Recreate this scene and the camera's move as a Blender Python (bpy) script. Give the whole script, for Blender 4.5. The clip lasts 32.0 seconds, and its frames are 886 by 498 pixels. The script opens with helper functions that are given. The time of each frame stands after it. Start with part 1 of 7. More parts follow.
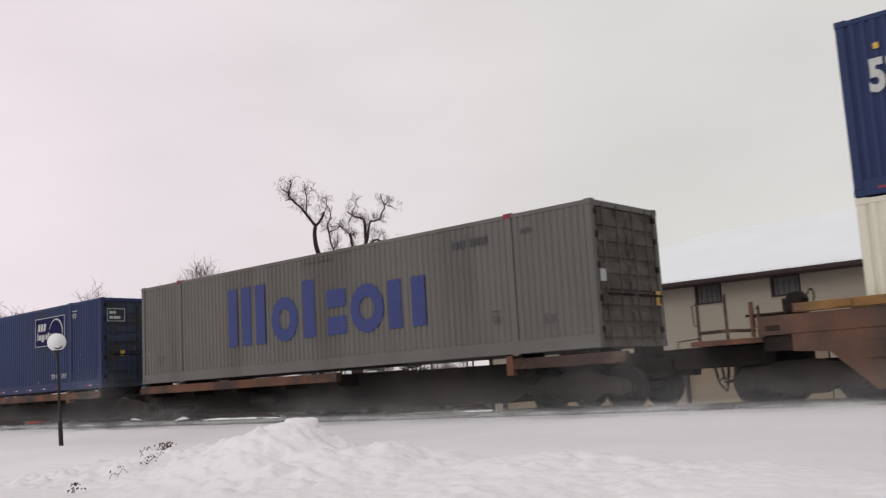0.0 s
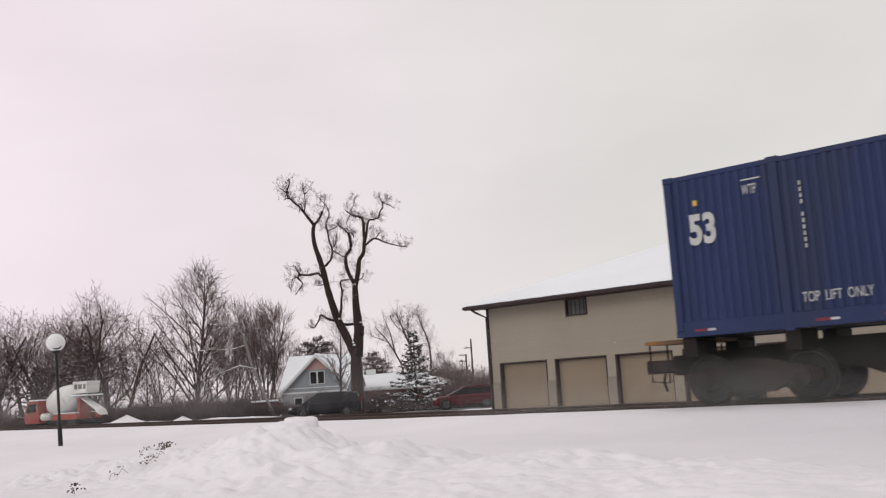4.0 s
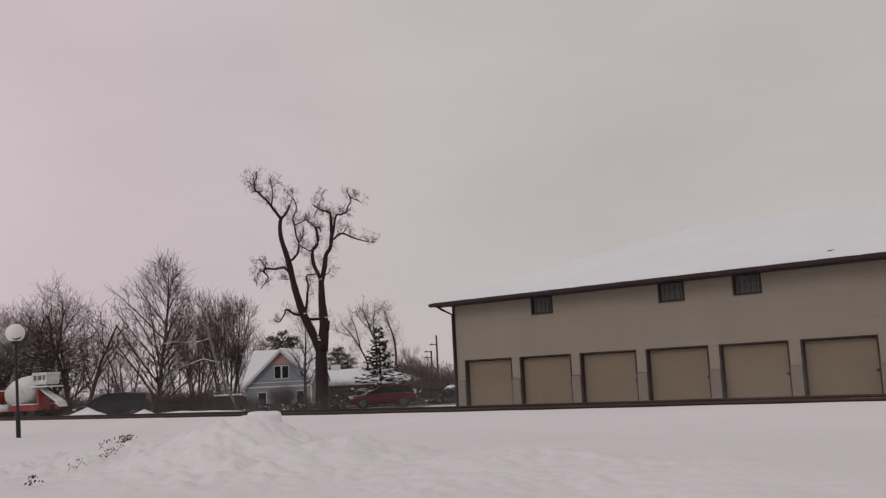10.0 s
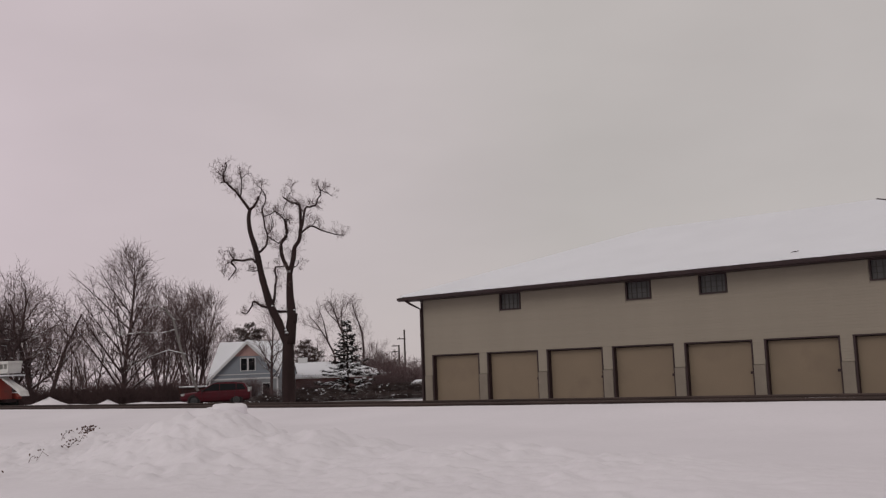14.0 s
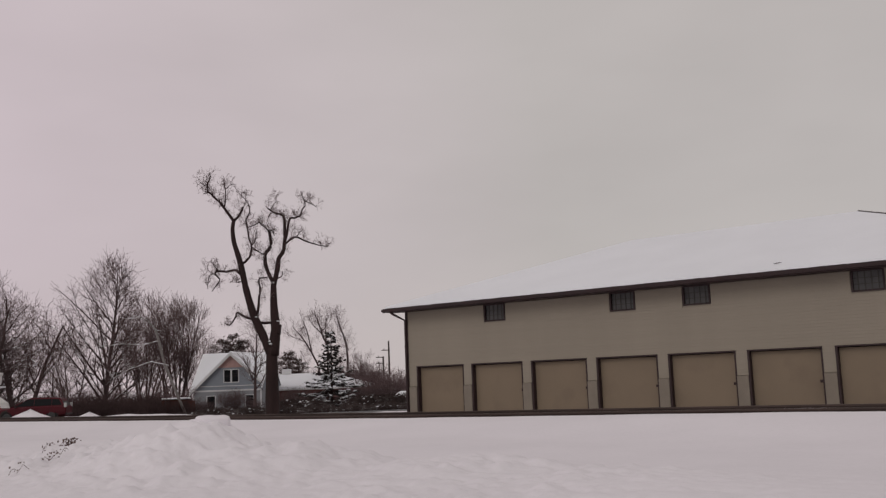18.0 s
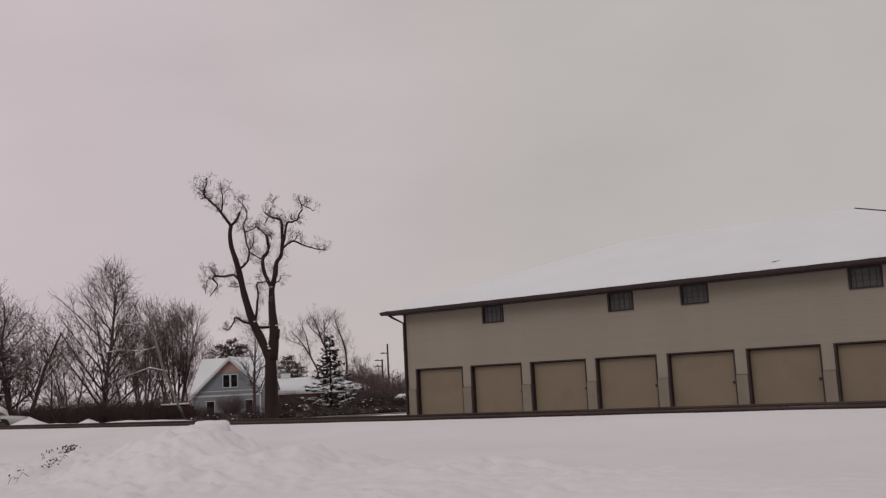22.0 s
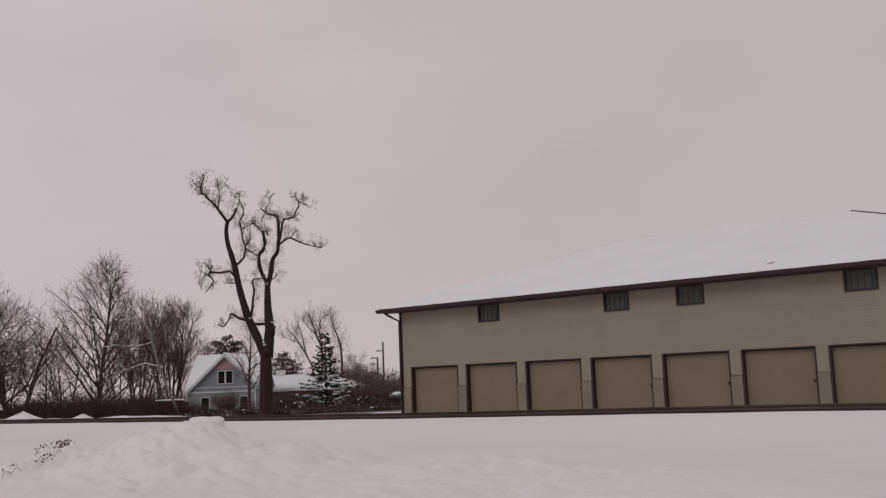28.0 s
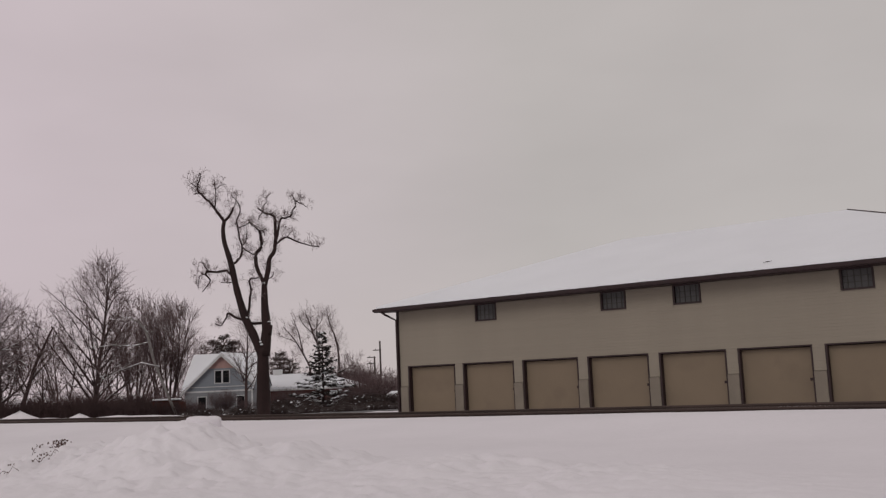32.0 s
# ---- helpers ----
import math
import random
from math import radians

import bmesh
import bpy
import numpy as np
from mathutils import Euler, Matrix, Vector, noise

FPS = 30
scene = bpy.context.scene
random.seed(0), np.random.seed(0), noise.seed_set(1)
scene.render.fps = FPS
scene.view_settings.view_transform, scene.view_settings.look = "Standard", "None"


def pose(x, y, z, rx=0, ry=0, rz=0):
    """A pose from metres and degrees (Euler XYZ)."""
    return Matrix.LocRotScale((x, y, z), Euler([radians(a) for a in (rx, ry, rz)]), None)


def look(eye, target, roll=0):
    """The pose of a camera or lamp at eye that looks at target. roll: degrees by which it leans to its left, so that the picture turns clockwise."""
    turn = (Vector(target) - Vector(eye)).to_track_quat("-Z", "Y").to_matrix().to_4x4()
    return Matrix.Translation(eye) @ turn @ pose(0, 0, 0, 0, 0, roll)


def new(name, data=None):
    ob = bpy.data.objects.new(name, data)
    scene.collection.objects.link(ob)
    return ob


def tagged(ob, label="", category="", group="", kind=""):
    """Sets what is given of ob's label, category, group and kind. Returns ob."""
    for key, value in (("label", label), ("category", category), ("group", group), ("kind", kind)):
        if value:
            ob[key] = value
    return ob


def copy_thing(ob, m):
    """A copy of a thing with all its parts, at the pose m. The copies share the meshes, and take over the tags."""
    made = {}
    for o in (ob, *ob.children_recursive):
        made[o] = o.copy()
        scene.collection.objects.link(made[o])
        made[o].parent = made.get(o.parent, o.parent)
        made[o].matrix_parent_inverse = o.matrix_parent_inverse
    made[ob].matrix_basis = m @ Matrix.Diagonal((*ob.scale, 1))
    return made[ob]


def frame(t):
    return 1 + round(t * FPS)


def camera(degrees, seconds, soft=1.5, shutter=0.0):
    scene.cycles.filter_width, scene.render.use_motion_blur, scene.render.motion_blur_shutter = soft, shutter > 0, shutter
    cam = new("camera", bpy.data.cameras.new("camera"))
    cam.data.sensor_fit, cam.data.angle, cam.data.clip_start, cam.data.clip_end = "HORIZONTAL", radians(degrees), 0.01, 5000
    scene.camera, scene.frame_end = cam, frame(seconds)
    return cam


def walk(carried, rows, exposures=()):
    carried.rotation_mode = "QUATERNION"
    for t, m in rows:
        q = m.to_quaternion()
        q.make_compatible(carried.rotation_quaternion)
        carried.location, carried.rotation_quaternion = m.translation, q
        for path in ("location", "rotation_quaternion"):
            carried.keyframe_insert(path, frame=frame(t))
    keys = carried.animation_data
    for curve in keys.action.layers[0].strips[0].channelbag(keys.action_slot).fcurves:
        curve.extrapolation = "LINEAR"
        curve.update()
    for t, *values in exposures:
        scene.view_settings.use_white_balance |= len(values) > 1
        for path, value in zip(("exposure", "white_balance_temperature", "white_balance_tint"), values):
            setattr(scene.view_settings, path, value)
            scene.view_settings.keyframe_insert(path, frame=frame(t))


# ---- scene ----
from mathutils import Quaternion

# ------------------------------------------------------------------ camera
EYE = (0.0, 0.0, 1.0)          # the rail heads lie 0.72 m below the eye
# seconds, turn to the left of +y, tilt up, roll, in degrees
VIEW = [
    (0, 41.188, 8.079, -3.396), (0.5, 41.083, 8.089, -3.295), (1, 41.089, 8.039, -3.161),
    (1.5, 41.085, 7.992, -3.137), (2, 41.087, 7.994, -3.455), (2.5, 41.040, 7.995, -3.765),
    (3, 41.020, 7.949, -3.602), (3.5, 41.136, 7.978, -3.730), (5.5, 40.820, 7.933, -3.350),
    (6, 40.637, 7.922, -3.378), (6.5, 40.568, 7.918, -3.416), (7, 40.456, 7.972, -2.677),
    (7.5, 40.226, 8.069, -3.033), (8, 39.659, 7.969, -3.309), (8.5, 39.227, 7.840, -3.098),
    (9, 39.027, 7.753, -3.183), (9.5, 39.021, 7.715, -3.084), (10, 39.113, 7.653, -2.896),
    (10.5, 39.099, 7.764, -2.029), (11, 38.679, 7.856, -1.583), (11.5, 37.658, 7.792, -2.324),
    (12, 37.016, 7.580, -2.235), (12.5, 36.781, 7.340, -2.789), (13, 37.083, 7.130, -1.877),
    (13.5, 37.169, 7.193, -1.813), (14, 37.255, 7.248, -2.127), (14.5, 37.201, 7.317, -2.202),
    (16.5, 36.994, 7.653, -1.820), (17, 36.899, 7.679, -1.957), (17.5, 36.546, 7.784, -1.560),
    (18, 36.281, 7.891, -2.199), (18.5, 36.198, 7.921, -2.551), (19, 36.160, 7.981, -2.656),
    (19.5, 36.156, 8.040, -2.808), (20, 36.095, 8.051, -2.879), (20.5, 35.985, 7.989, -2.968),
    (21, 35.988, 7.931, -2.965), (21.5, 36.084, 7.941, -2.920), (22, 36.132, 8.025, -2.903),
    (22.5, 36.162, 8.129, -2.971), (23, 36.172, 8.188, -2.962), (23.5, 35.951, 8.150, -3.509),
    (24, 35.711, 8.114, -2.991), (24.5, 35.585, 8.094, -2.731), (25, 35.543, 8.094, -2.596),
    (25.5, 35.507, 8.122, -2.700), (27.5, 35.820, 7.881, -2.662), (28, 35.913, 7.915, -2.384),
    (28.5, 35.902, 7.953, -2.549), (29, 35.878, 7.923, -2.510), (29.5, 35.868, 7.892, -2.568),
    (30, 35.844, 7.853, -2.330), (30.5, 35.822, 7.844, -2.415), (31, 35.792, 7.841, -2.306),
    (31.5, 35.742, 7.856, -2.355), (32, 35.729, 7.854, -2.459),
]
LENS = 50.367


def aim(yaw, pitch, roll):
    turn = pose(0, 0, 0, 90 + pitch, 0, yaw) @ pose(0, 0, 0, 0, 0, roll)
    return Matrix.Translation(EYE) @ turn


cam = camera(LENS, 32.0, soft=1.3, shutter=0.06)
walk(cam, [(t, aim(y, p, r)) for t, y, p, r in VIEW],
     exposures=[(0.0, 0.46, 6500, 4.0), (1.2, 0.52, 6500, 4.5), (2.0, 0.56, 6500, 4.5), (3.5, 0.60, 6500, 4.5), (4.0, 0.52, 6550, 6), (5.2, -0.06, 6700, 10), (5.6, -0.10, 6700, 10), (32.0, -0.12, 6700, 10)])

# ------------------------------------------------------------------ light
world = bpy.data.worlds.new("overcast_sky")
scene.world = world
world.use_nodes = True
wn, wl = world.node_tree.nodes, world.node_tree.links
wn.clear()
w_out = wn.new("ShaderNodeOutputWorld")
w_bg = wn.new("ShaderNodeBackground")
w_sky = wn.new("ShaderNodeTexSky")
w_sky.sky_type, w_sky.sun_disc = "NISHITA", False
w_sky.sun_elevation, w_sky.sun_rotation = radians(32), radians(200)
w_dim = wn.new("ShaderNodeVectorMath")
w_dim.operation = "SCALE"
w_dim.inputs["Scale"].default_value = 0.10
wl.new(w_sky.outputs[0], w_dim.inputs[0])
w_co = wn.new("ShaderNodeTexCoord")
w_noise = wn.new("ShaderNodeTexNoise")
w_noise.inputs["Scale"].default_value = 2.6
w_noise.inputs["Detail"].default_value = 4.0
w_map = wn.new("ShaderNodeMapping")
w_map.inputs["Scale"].default_value = (1.0, 1.0, 2.6)
wl.new(w_co.outputs["Generated"], w_map.inputs[0])
wl.new(w_map.outputs[0], w_noise.inputs["Vector"])
w_ramp = wn.new("ShaderNodeValToRGB")
w_ramp.color_ramp.elements[0].position, w_ramp.color_ramp.elements[0].color = 0.28, (0.494, 0.464, 0.457, 1)
w_ramp.color_ramp.elements[1].position, w_ramp.color_ramp.elements[1].color = 0.72, (0.559, 0.524, 0.519, 1)
wl.new(w_noise.outputs["Fac"], w_ramp.inputs[0])
# the sky is tinted paler and pinker towards -x (west), for the lens's colour cast
w_sep = wn.new("ShaderNodeSeparateXYZ")
wl.new(w_co.outputs["Generated"], w_sep.inputs[0])
w_west = wn.new("ShaderNodeMapRange")
w_west.inputs["From Min"].default_value, w_west.inputs["From Max"].default_value = -0.48, -0.95
wl.new(w_sep.outputs["X"], w_west.inputs["Value"])
w_tint = wn.new("ShaderNodeMix")
w_tint.data_type, w_tint.blend_type = "RGBA", "MULTIPLY"
w_tint.inputs["B"].default_value = (1.255, 1.14, 1.275, 1)
wl.new(w_west.outputs[0], w_tint.inputs["Factor"])
wl.new(w_ramp.outputs[0], w_tint.inputs["A"])
w_mix = wn.new("ShaderNodeMix")
w_mix.data_type = "RGBA"
w_mix.inputs["Factor"].default_value = 0.95
wl.new(w_dim.outputs[0], w_mix.inputs["A"])
wl.new(w_tint.outputs["Result"], w_mix.inputs["B"])
wl.new(w_mix.outputs["Result"], w_bg.inputs["Color"])
w_bg.inputs["Strength"].default_value = 1.0
wl.new(w_bg.outputs[0], w_out.inputs[0])

sun = new("sun", bpy.data.lights.new("sun", "SUN"))
sun.data.energy, sun.data.angle, sun.data.color = 0.55, radians(25), (1.0, 0.985, 0.97)
sun.matrix_world = look((0, 0, 0), (0.02, 0.83, -0.53))


# ------------------------------------------------------------------ materials
def material(name, colour, rough=0.7, metal=0.0, vary=0.12, scale=3.0, fine=40.0, bump=0.15, dirt=None, dirt_amount=0.0,
             dirt_scale=0.8, snow=0.0, per_piece=0.0, spec=0.4, streak=1.0):
    """A painted or natural surface: base colour with coarse and fine variation, dirt in patches, fine relief, and snow on faces that look up."""
    m = bpy.data.materials.new(name)
    m.use_nodes = True
    n, l = m.node_tree.nodes, m.node_tree.links
    b = n["Principled BSDF"]
    b.inputs["Roughness"].default_value, b.inputs["Metallic"].default_value = rough, metal
    b.inputs["Specular IOR Level"].default_value = spec
    co = n.new("ShaderNodeTexCoord")
    mp = n.new("ShaderNodeMapping")
    mp.inputs["Scale"].default_value = (1, 1, 1 / streak)
    l.new(co.outputs["Object"], mp.inputs[0])

    def noisy(s, detail=3.0):
        t = n.new("ShaderNodeTexNoise")
        t.inputs["Scale"].default_value, t.inputs["Detail"].default_value = s, detail
        l.new(mp.outputs[0], t.inputs["Vector"])
        return t.outputs["Fac"]

    def mixed(fac, a, bcol, kind="MIX"):
        x = n.new("ShaderNodeMix")
        x.data_type, x.blend_type = "RGBA", kind
        for key, v in (("Factor", fac), ("A", a), ("B", bcol)):
            if isinstance(v, (int, float)):
                x.inputs[key].default_value = v
            elif isinstance(v, tuple):
                x.inputs[key].default_value = (*v, 1)
            else:
                l.new(v, x.inputs[key])
        return x.outputs["Result"]

    def ranged(v, lo, hi, a=0.0, bb=1.0):
        r = n.new("ShaderNodeMapRange")
        for key, val in (("From Min", lo), ("From Max", hi), ("To Min", a), ("To Max", bb)):
            r.inputs[key].default_value = val
        l.new(v, r.inputs["Value"])
        return r.outputs[0]

    dark = tuple(c * (1 - vary) for c in colour)
    pale = tuple(min(c * (1 + vary), 0.95) for c in colour)
    coarse, small = noisy(scale), noisy(fine, 5.0)
    col = mixed(ranged(coarse, 0.3, 0.7), dark, pale)
    col = mixed(ranged(small, 0.35, 0.7, 0.0, vary * 2.0), col, tuple(c * 0.6 for c in colour))
    if per_piece:
        info = n.new("ShaderNodeObjectInfo")
        col = mixed(ranged(info.outputs["Random"], 0, 1, 0, per_piece), col, tuple(c * 0.45 for c in colour))
    if dirt:
        col = mixed(ranged(noisy(dirt_scale, 6.0), 0.62 - dirt_amount * 0.35, 0.75 - dirt_amount * 0.2), col, dirt)
    if snow:
        geo = n.new("ShaderNodeNewGeometry")
        sep = n.new("ShaderNodeSeparateXYZ")
        l.new(geo.outputs["Normal"], sep.inputs[0])
        cover = n.new("ShaderNodeMath")
        cover.operation = "MULTIPLY"
        l.new(ranged(sep.outputs["Z"], 0.45, 0.75), cover.inputs[0])
        l.new(ranged(coarse, 0.62 - snow * 0.4, 0.68 - snow * 0.3), cover.inputs[1])
        col = mixed(cover.outputs[0], col, (0.84, 0.84, 0.86))
    l.new(col, b.inputs["Base Color"])
    if bump:
        bm_ = n.new("ShaderNodeBump")
        bm_.inputs["Strength"].default_value, bm_.inputs["Distance"].default_value = bump, 0.02
        l.new(small, bm_.inputs["Height"])
        l.new(bm_.outputs[0], b.inputs["Normal"])
    return m


SNOW = material("snow", (0.787, 0.753, 0.794), rough=0.85, vary=0.03, scale=0.5, fine=14.0, bump=0.3, spec=0.2)
SNOW_ROOF = material("roof_snow", (0.81, 0.82, 0.865), rough=0.9, vary=0.02, scale=0.4, fine=9.0, bump=0.3, spec=0.2)
BLUE = material("blue_container_paint", (0.0165, 0.0275, 0.089), rough=0.6, spec=0.28, vary=0.16, scale=0.7, fine=30, bump=0.08,
                dirt=(0.024, 0.029, 0.055), dirt_amount=0.22, dirt_scale=0.5, streak=4.0)
GREY = material("grey_container_paint", (0.112, 0.103, 0.096), rough=0.6, vary=0.10, scale=0.8, fine=30, bump=0.1,
                dirt=(0.080, 0.070, 0.063), dirt_amount=0.35, dirt_scale=0.6, streak=5.0)
CREAM = material("cream_container_paint", (0.60, 0.56, 0.47), rough=0.6, vary=0.08, scale=0.8, fine=30, bump=0.1,
                 dirt=(0.35, 0.31, 0.25), dirt_amount=0.2, streak=4.0)
GRIME_BLUE = material("grimy_blue_door", (0.028, 0.038, 0.078), rough=0.75, vary=0.3, scale=2.0, fine=20, bump=0.2,
                      dirt=(0.030, 0.028, 0.026), dirt_amount=0.6, dirt_scale=1.6)
GRIME_GREY = material("grimy_grey_door", (0.12, 0.108, 0.096), rough=0.8, vary=0.3, scale=2.0, fine=20, bump=0.2,
                      dirt=(0.060, 0.045, 0.037), dirt_amount=0.65, dirt_scale=1.8)
DARK = material("grimy_black_steel", (0.0145, 0.0112, 0.0102), rough=0.8, vary=0.25, scale=2.0, fine=25, bump=0.2,
                dirt=(0.030, 0.021, 0.018), dirt_amount=0.3, dirt_scale=1.2, spec=0.15)
RUST_BEAM = material("rusty_orange_steel", (0.118, 0.046, 0.026), rough=0.8, vary=0.25, scale=1.5, fine=25, bump=0.2,
                     dirt=(0.036, 0.022, 0.018), dirt_amount=0.62, dirt_scale=1.3)
GRIMY_BEAM = material("grime_covered_steel", (0.040, 0.020, 0.016), rough=0.85, vary=0.3, scale=1.5, fine=25, bump=0.2,
                      dirt=(0.120, 0.066, 0.044), dirt_amount=0.18, dirt_scale=1.8)
YELLOW_BEAM = material("worn_yellow_steel", (0.225, 0.112, 0.032), rough=0.7, vary=0.2, scale=1.5, fine=25, bump=0.15,
                       dirt=(0.085, 0.046, 0.024), dirt_amount=0.55, dirt_scale=1.3)
WELL = material("faded_orange_brown_steel", (0.108, 0.050, 0.031), rough=0.75, vary=0.2, scale=1.2, fine=25, bump=0.15,
                dirt=(0.050, 0.030, 0.025), dirt_amount=0.55, dirt_scale=0.9)
WHEEL = material("wheel_steel", (0.017, 0.014, 0.0135), rough=0.75, metal=0.1, vary=0.2, scale=4, fine=40, bump=0.1)
RAIL = material("rusted_rail_steel", (0.060, 0.040, 0.034), rough=0.7, metal=0.2, vary=0.25, scale=1.0, fine=60, bump=0.2)
DECAL = material("white_lettering", (0.45, 0.45, 0.45), rough=0.6, vary=0.12, scale=6, fine=60, bump=0.0)
PLACARD = material("grey_white_placard", (0.31, 0.30, 0.285), rough=0.7, vary=0.1, scale=4, fine=40, bump=0.0)
DECAL_BLUE = material("blue_lettering", (0.026, 0.037, 0.150), rough=0.6, vary=0.12, scale=3, fine=40, bump=0.0)
DECAL_DARK = material("dark_lettering", (0.05, 0.05, 0.055), rough=0.6, vary=0.1, scale=6, fine=60, bump=0.0)
DECAL_RED = material("red_tape", (0.19, 0.016, 0.028), rough=0.5, vary=0.2, scale=6, fine=60, bump=0.0)
DECAL_YELLOW = material("yellow_sticker", (0.52, 0.33, 0.06), rough=0.6, vary=0.2, scale=6, fine=60, bump=0.0)
LOGO_FIELD = material("dark_blue_panel", (0.013, 0.012, 0.058), rough=0.85, spec=0.1, vary=0.15, scale=2, fine=40, bump=0.0)
SIDING = material("tan_lap_siding", (0.275, 0.240, 0.194), rough=0.75, vary=0.05, scale=0.6, fine=25, bump=0.1, per_piece=0.05)
PIER_BASE = material("tan_block_base", (0.215, 0.184, 0.150), rough=0.85, vary=0.08, scale=2, fine=30, bump=0.25, per_piece=0.1)
DOOR_TAN = material("tan_garage_door", (0.205, 0.156, 0.108), rough=0.65, vary=0.05, scale=0.7, fine=20, bump=0.06,
                    dirt=(0.175, 0.132, 0.092), dirt_amount=0.2, per_piece=0.06)
TRIM = material("dark_brown_trim", (0.030, 0.0145, 0.0155), rough=0.6, vary=0.15, scale=2, fine=30, bump=0.1)
GLASS_BLOCK = material("old_window_glass", (0.080, 0.078, 0.080), rough=0.6, vary=0.2, scale=3, fine=20, bump=0.05, spec=0.6)
BARK = material("dark_bark", (0.030, 0.0146, 0.0143), rough=0.9, vary=0.25, scale=2.0, fine=12, bump=0.6, snow=0.18, streak=4.0)
TWIG = material("grey_brown_twigs", (0.125, 0.082, 0.084), rough=0.9, vary=0.2, scale=0.4, fine=6, bump=0.0, snow=0.5)
BRUSH = material("dark_brushwood", (0.068, 0.040, 0.040), rough=0.9, vary=0.3, scale=0.4, fine=5, bump=0.0, snow=0.06)
FAR_BARK = material("grey_brown_bark", (0.078, 0.050, 0.050), rough=0.9, vary=0.25, scale=2.0, fine=12, bump=0.3, snow=0.35, streak=4.0)
BIRCH = material("pale_birch_bark", (0.21, 0.19, 0.185), rough=0.85, vary=0.2, scale=2.0, fine=10, bump=0.3, snow=0.5, streak=0.4)
NEEDLES = material("dark_spruce_needles", (0.027, 0.021, 0.019), rough=0.85, vary=0.3, scale=0.8, fine=8, bump=0.0, snow=0.22)
PINE = material("far_pine_needles", (0.095, 0.066, 0.060), rough=0.85, vary=0.3, scale=0.8, fine=8, bump=0.0, snow=0.15)

# ------------------------------------------------------------------ building tools
class Solid:
    """Vertices and faces of one mesh, collected piece by piece."""

    def __init__(self):
        self.v, self.f = [], []

    def add(self, verts, faces):
        k = len(self.v)
        self.v += [tuple(p) for p in verts]
        self.f += [tuple(i + k for i in f) for f in faces]
        return self

    def box(self, x0, x1, y0, y1, z0, z1):
        v = [(x0, y0, z0), (x1, y0, z0), (x1, y1, z0), (x0, y1, z0), (x0, y0, z1), (x1, y0, z1), (x1, y1, z1), (x0, y1, z1)]
        return self.add(v, [(0, 3, 2, 1), (4, 5, 6, 7), (0, 1, 5, 4), (1, 2, 6, 5), (2, 3, 7, 6), (3, 0, 4, 7)])

    def prism(self, outline, a, b, axis="y"):
        """An outline, given anticlockwise, pushed from a to b along an axis; (u, w) are the two other axes in order."""
        n = len(outline)

        def at(u, w, s):
            return {"x": (s, u, w), "y": (u, s, w), "z": (u, w, s)}[axis]
        v = [at(u, w, a) for u, w in outline] + [at(u, w, b) for u, w in outline]
        side = [(i, (i + 1) % n, (i + 1) % n + n, i + n) for i in range(n)]
        caps = [tuple(range(n - 1, -1, -1)), tuple(range(n, 2 * n))]
        if axis == "y":
            return self.add(v, [tuple(reversed(q)) for q in side + caps])
        return self.add(v, side + caps)

    def bar(self, x0, x1, y0, y1, z0, z1, c=0.01, axis="x"):
        """A box whose four long edges are chamfered by c."""
        lo, hi = {"x": ((y0, z0), (y1, z1)), "y": ((x0, z0), (x1, z1)), "z": ((x0, y0), (x1, y1))}[axis]
        a, b = {"x": (x0, x1), "y": (y0, y1), "z": (z0, z1)}[axis]
        (u0, w0), (u1, w1) = lo, hi
        o = [(u0 + c, w0), (u1 - c, w0), (u1, w0 + c), (u1, w1 - c), (u1 - c, w1), (u0 + c, w1), (u0, w1 - c), (u0, w0 + c)]
        return self.prism(o, a, b, axis)

    def tube(self, path, radii, sides=6, caps=True):
        """A tapered tube along a path of points."""
        if sides == 3:
            k = len(self.v)
            n = len(path)
            for i in range(n):
                x, y, z = path[i]
                ax, ay, az = path[max(i - 1, 0)]
                bx, by, bz = path[min(i + 1, n - 1)]
                dx, dy, dz = bx - ax, by - ay, bz - az
                l = math.sqrt(dx * dx + dy * dy) + 1e-9
                ux, uy = -dy / l, dx / l
                m = math.sqrt(dx * dx + dy * dy + dz * dz) + 1e-9
                vx, vy, vz = uy * dz / m, -ux * dz / m, l / m
                vx, vy = -dz * dx / (l * m), -dz * dy / (l * m)
                r = radii[i]
                self.v += [(x + vx * r, y + vy * r, z + vz * r), (x - (0.5 * vx - 0.866 * ux) * r, y - (0.5 * vy - 0.866 * uy) * r, z - 0.5 * vz * r),
                           (x - (0.5 * vx + 0.866 * ux) * r, y - (0.5 * vy + 0.866 * uy) * r, z - 0.5 * vz * r)]
            for i in range(n - 1):
                a = k + 3 * i
                self.f += [(a, a + 1, a + 4, a + 3), (a + 1, a + 2, a + 5, a + 4), (a + 2, a, a + 3, a + 5)]
            return self
        pts = [Vector(p) for p in path]
        rings, up = [], Vector((0.13, 0.27, 0.95))
        for i, p in enumerate(pts):
            d = (pts[min(i + 1, len(pts) - 1)] - pts[max(i - 1, 0)])
            d = d.normalized() if d.length > 1e-9 else Vector((0, 0, 1))
            a = d.cross(up)
            a = a.normalized() if a.length > 1e-3 else d.cross(Vector((1, 0, 0))).normalized()
            b = d.cross(a)
            rings.append([p + (a * math.cos(6.28318 * k / sides) + b * math.sin(6.28318 * k / sides)) * radii[i] for k in range(sides)])
        v = [q for r in rings for q in r]
        f = [(i * sides + k, (i + 1) * sides + k, (i + 1) * sides + (k + 1) % sides, i * sides + (k + 1) % sides)
             for i in range(len(pts) - 1) for k in range(sides)]
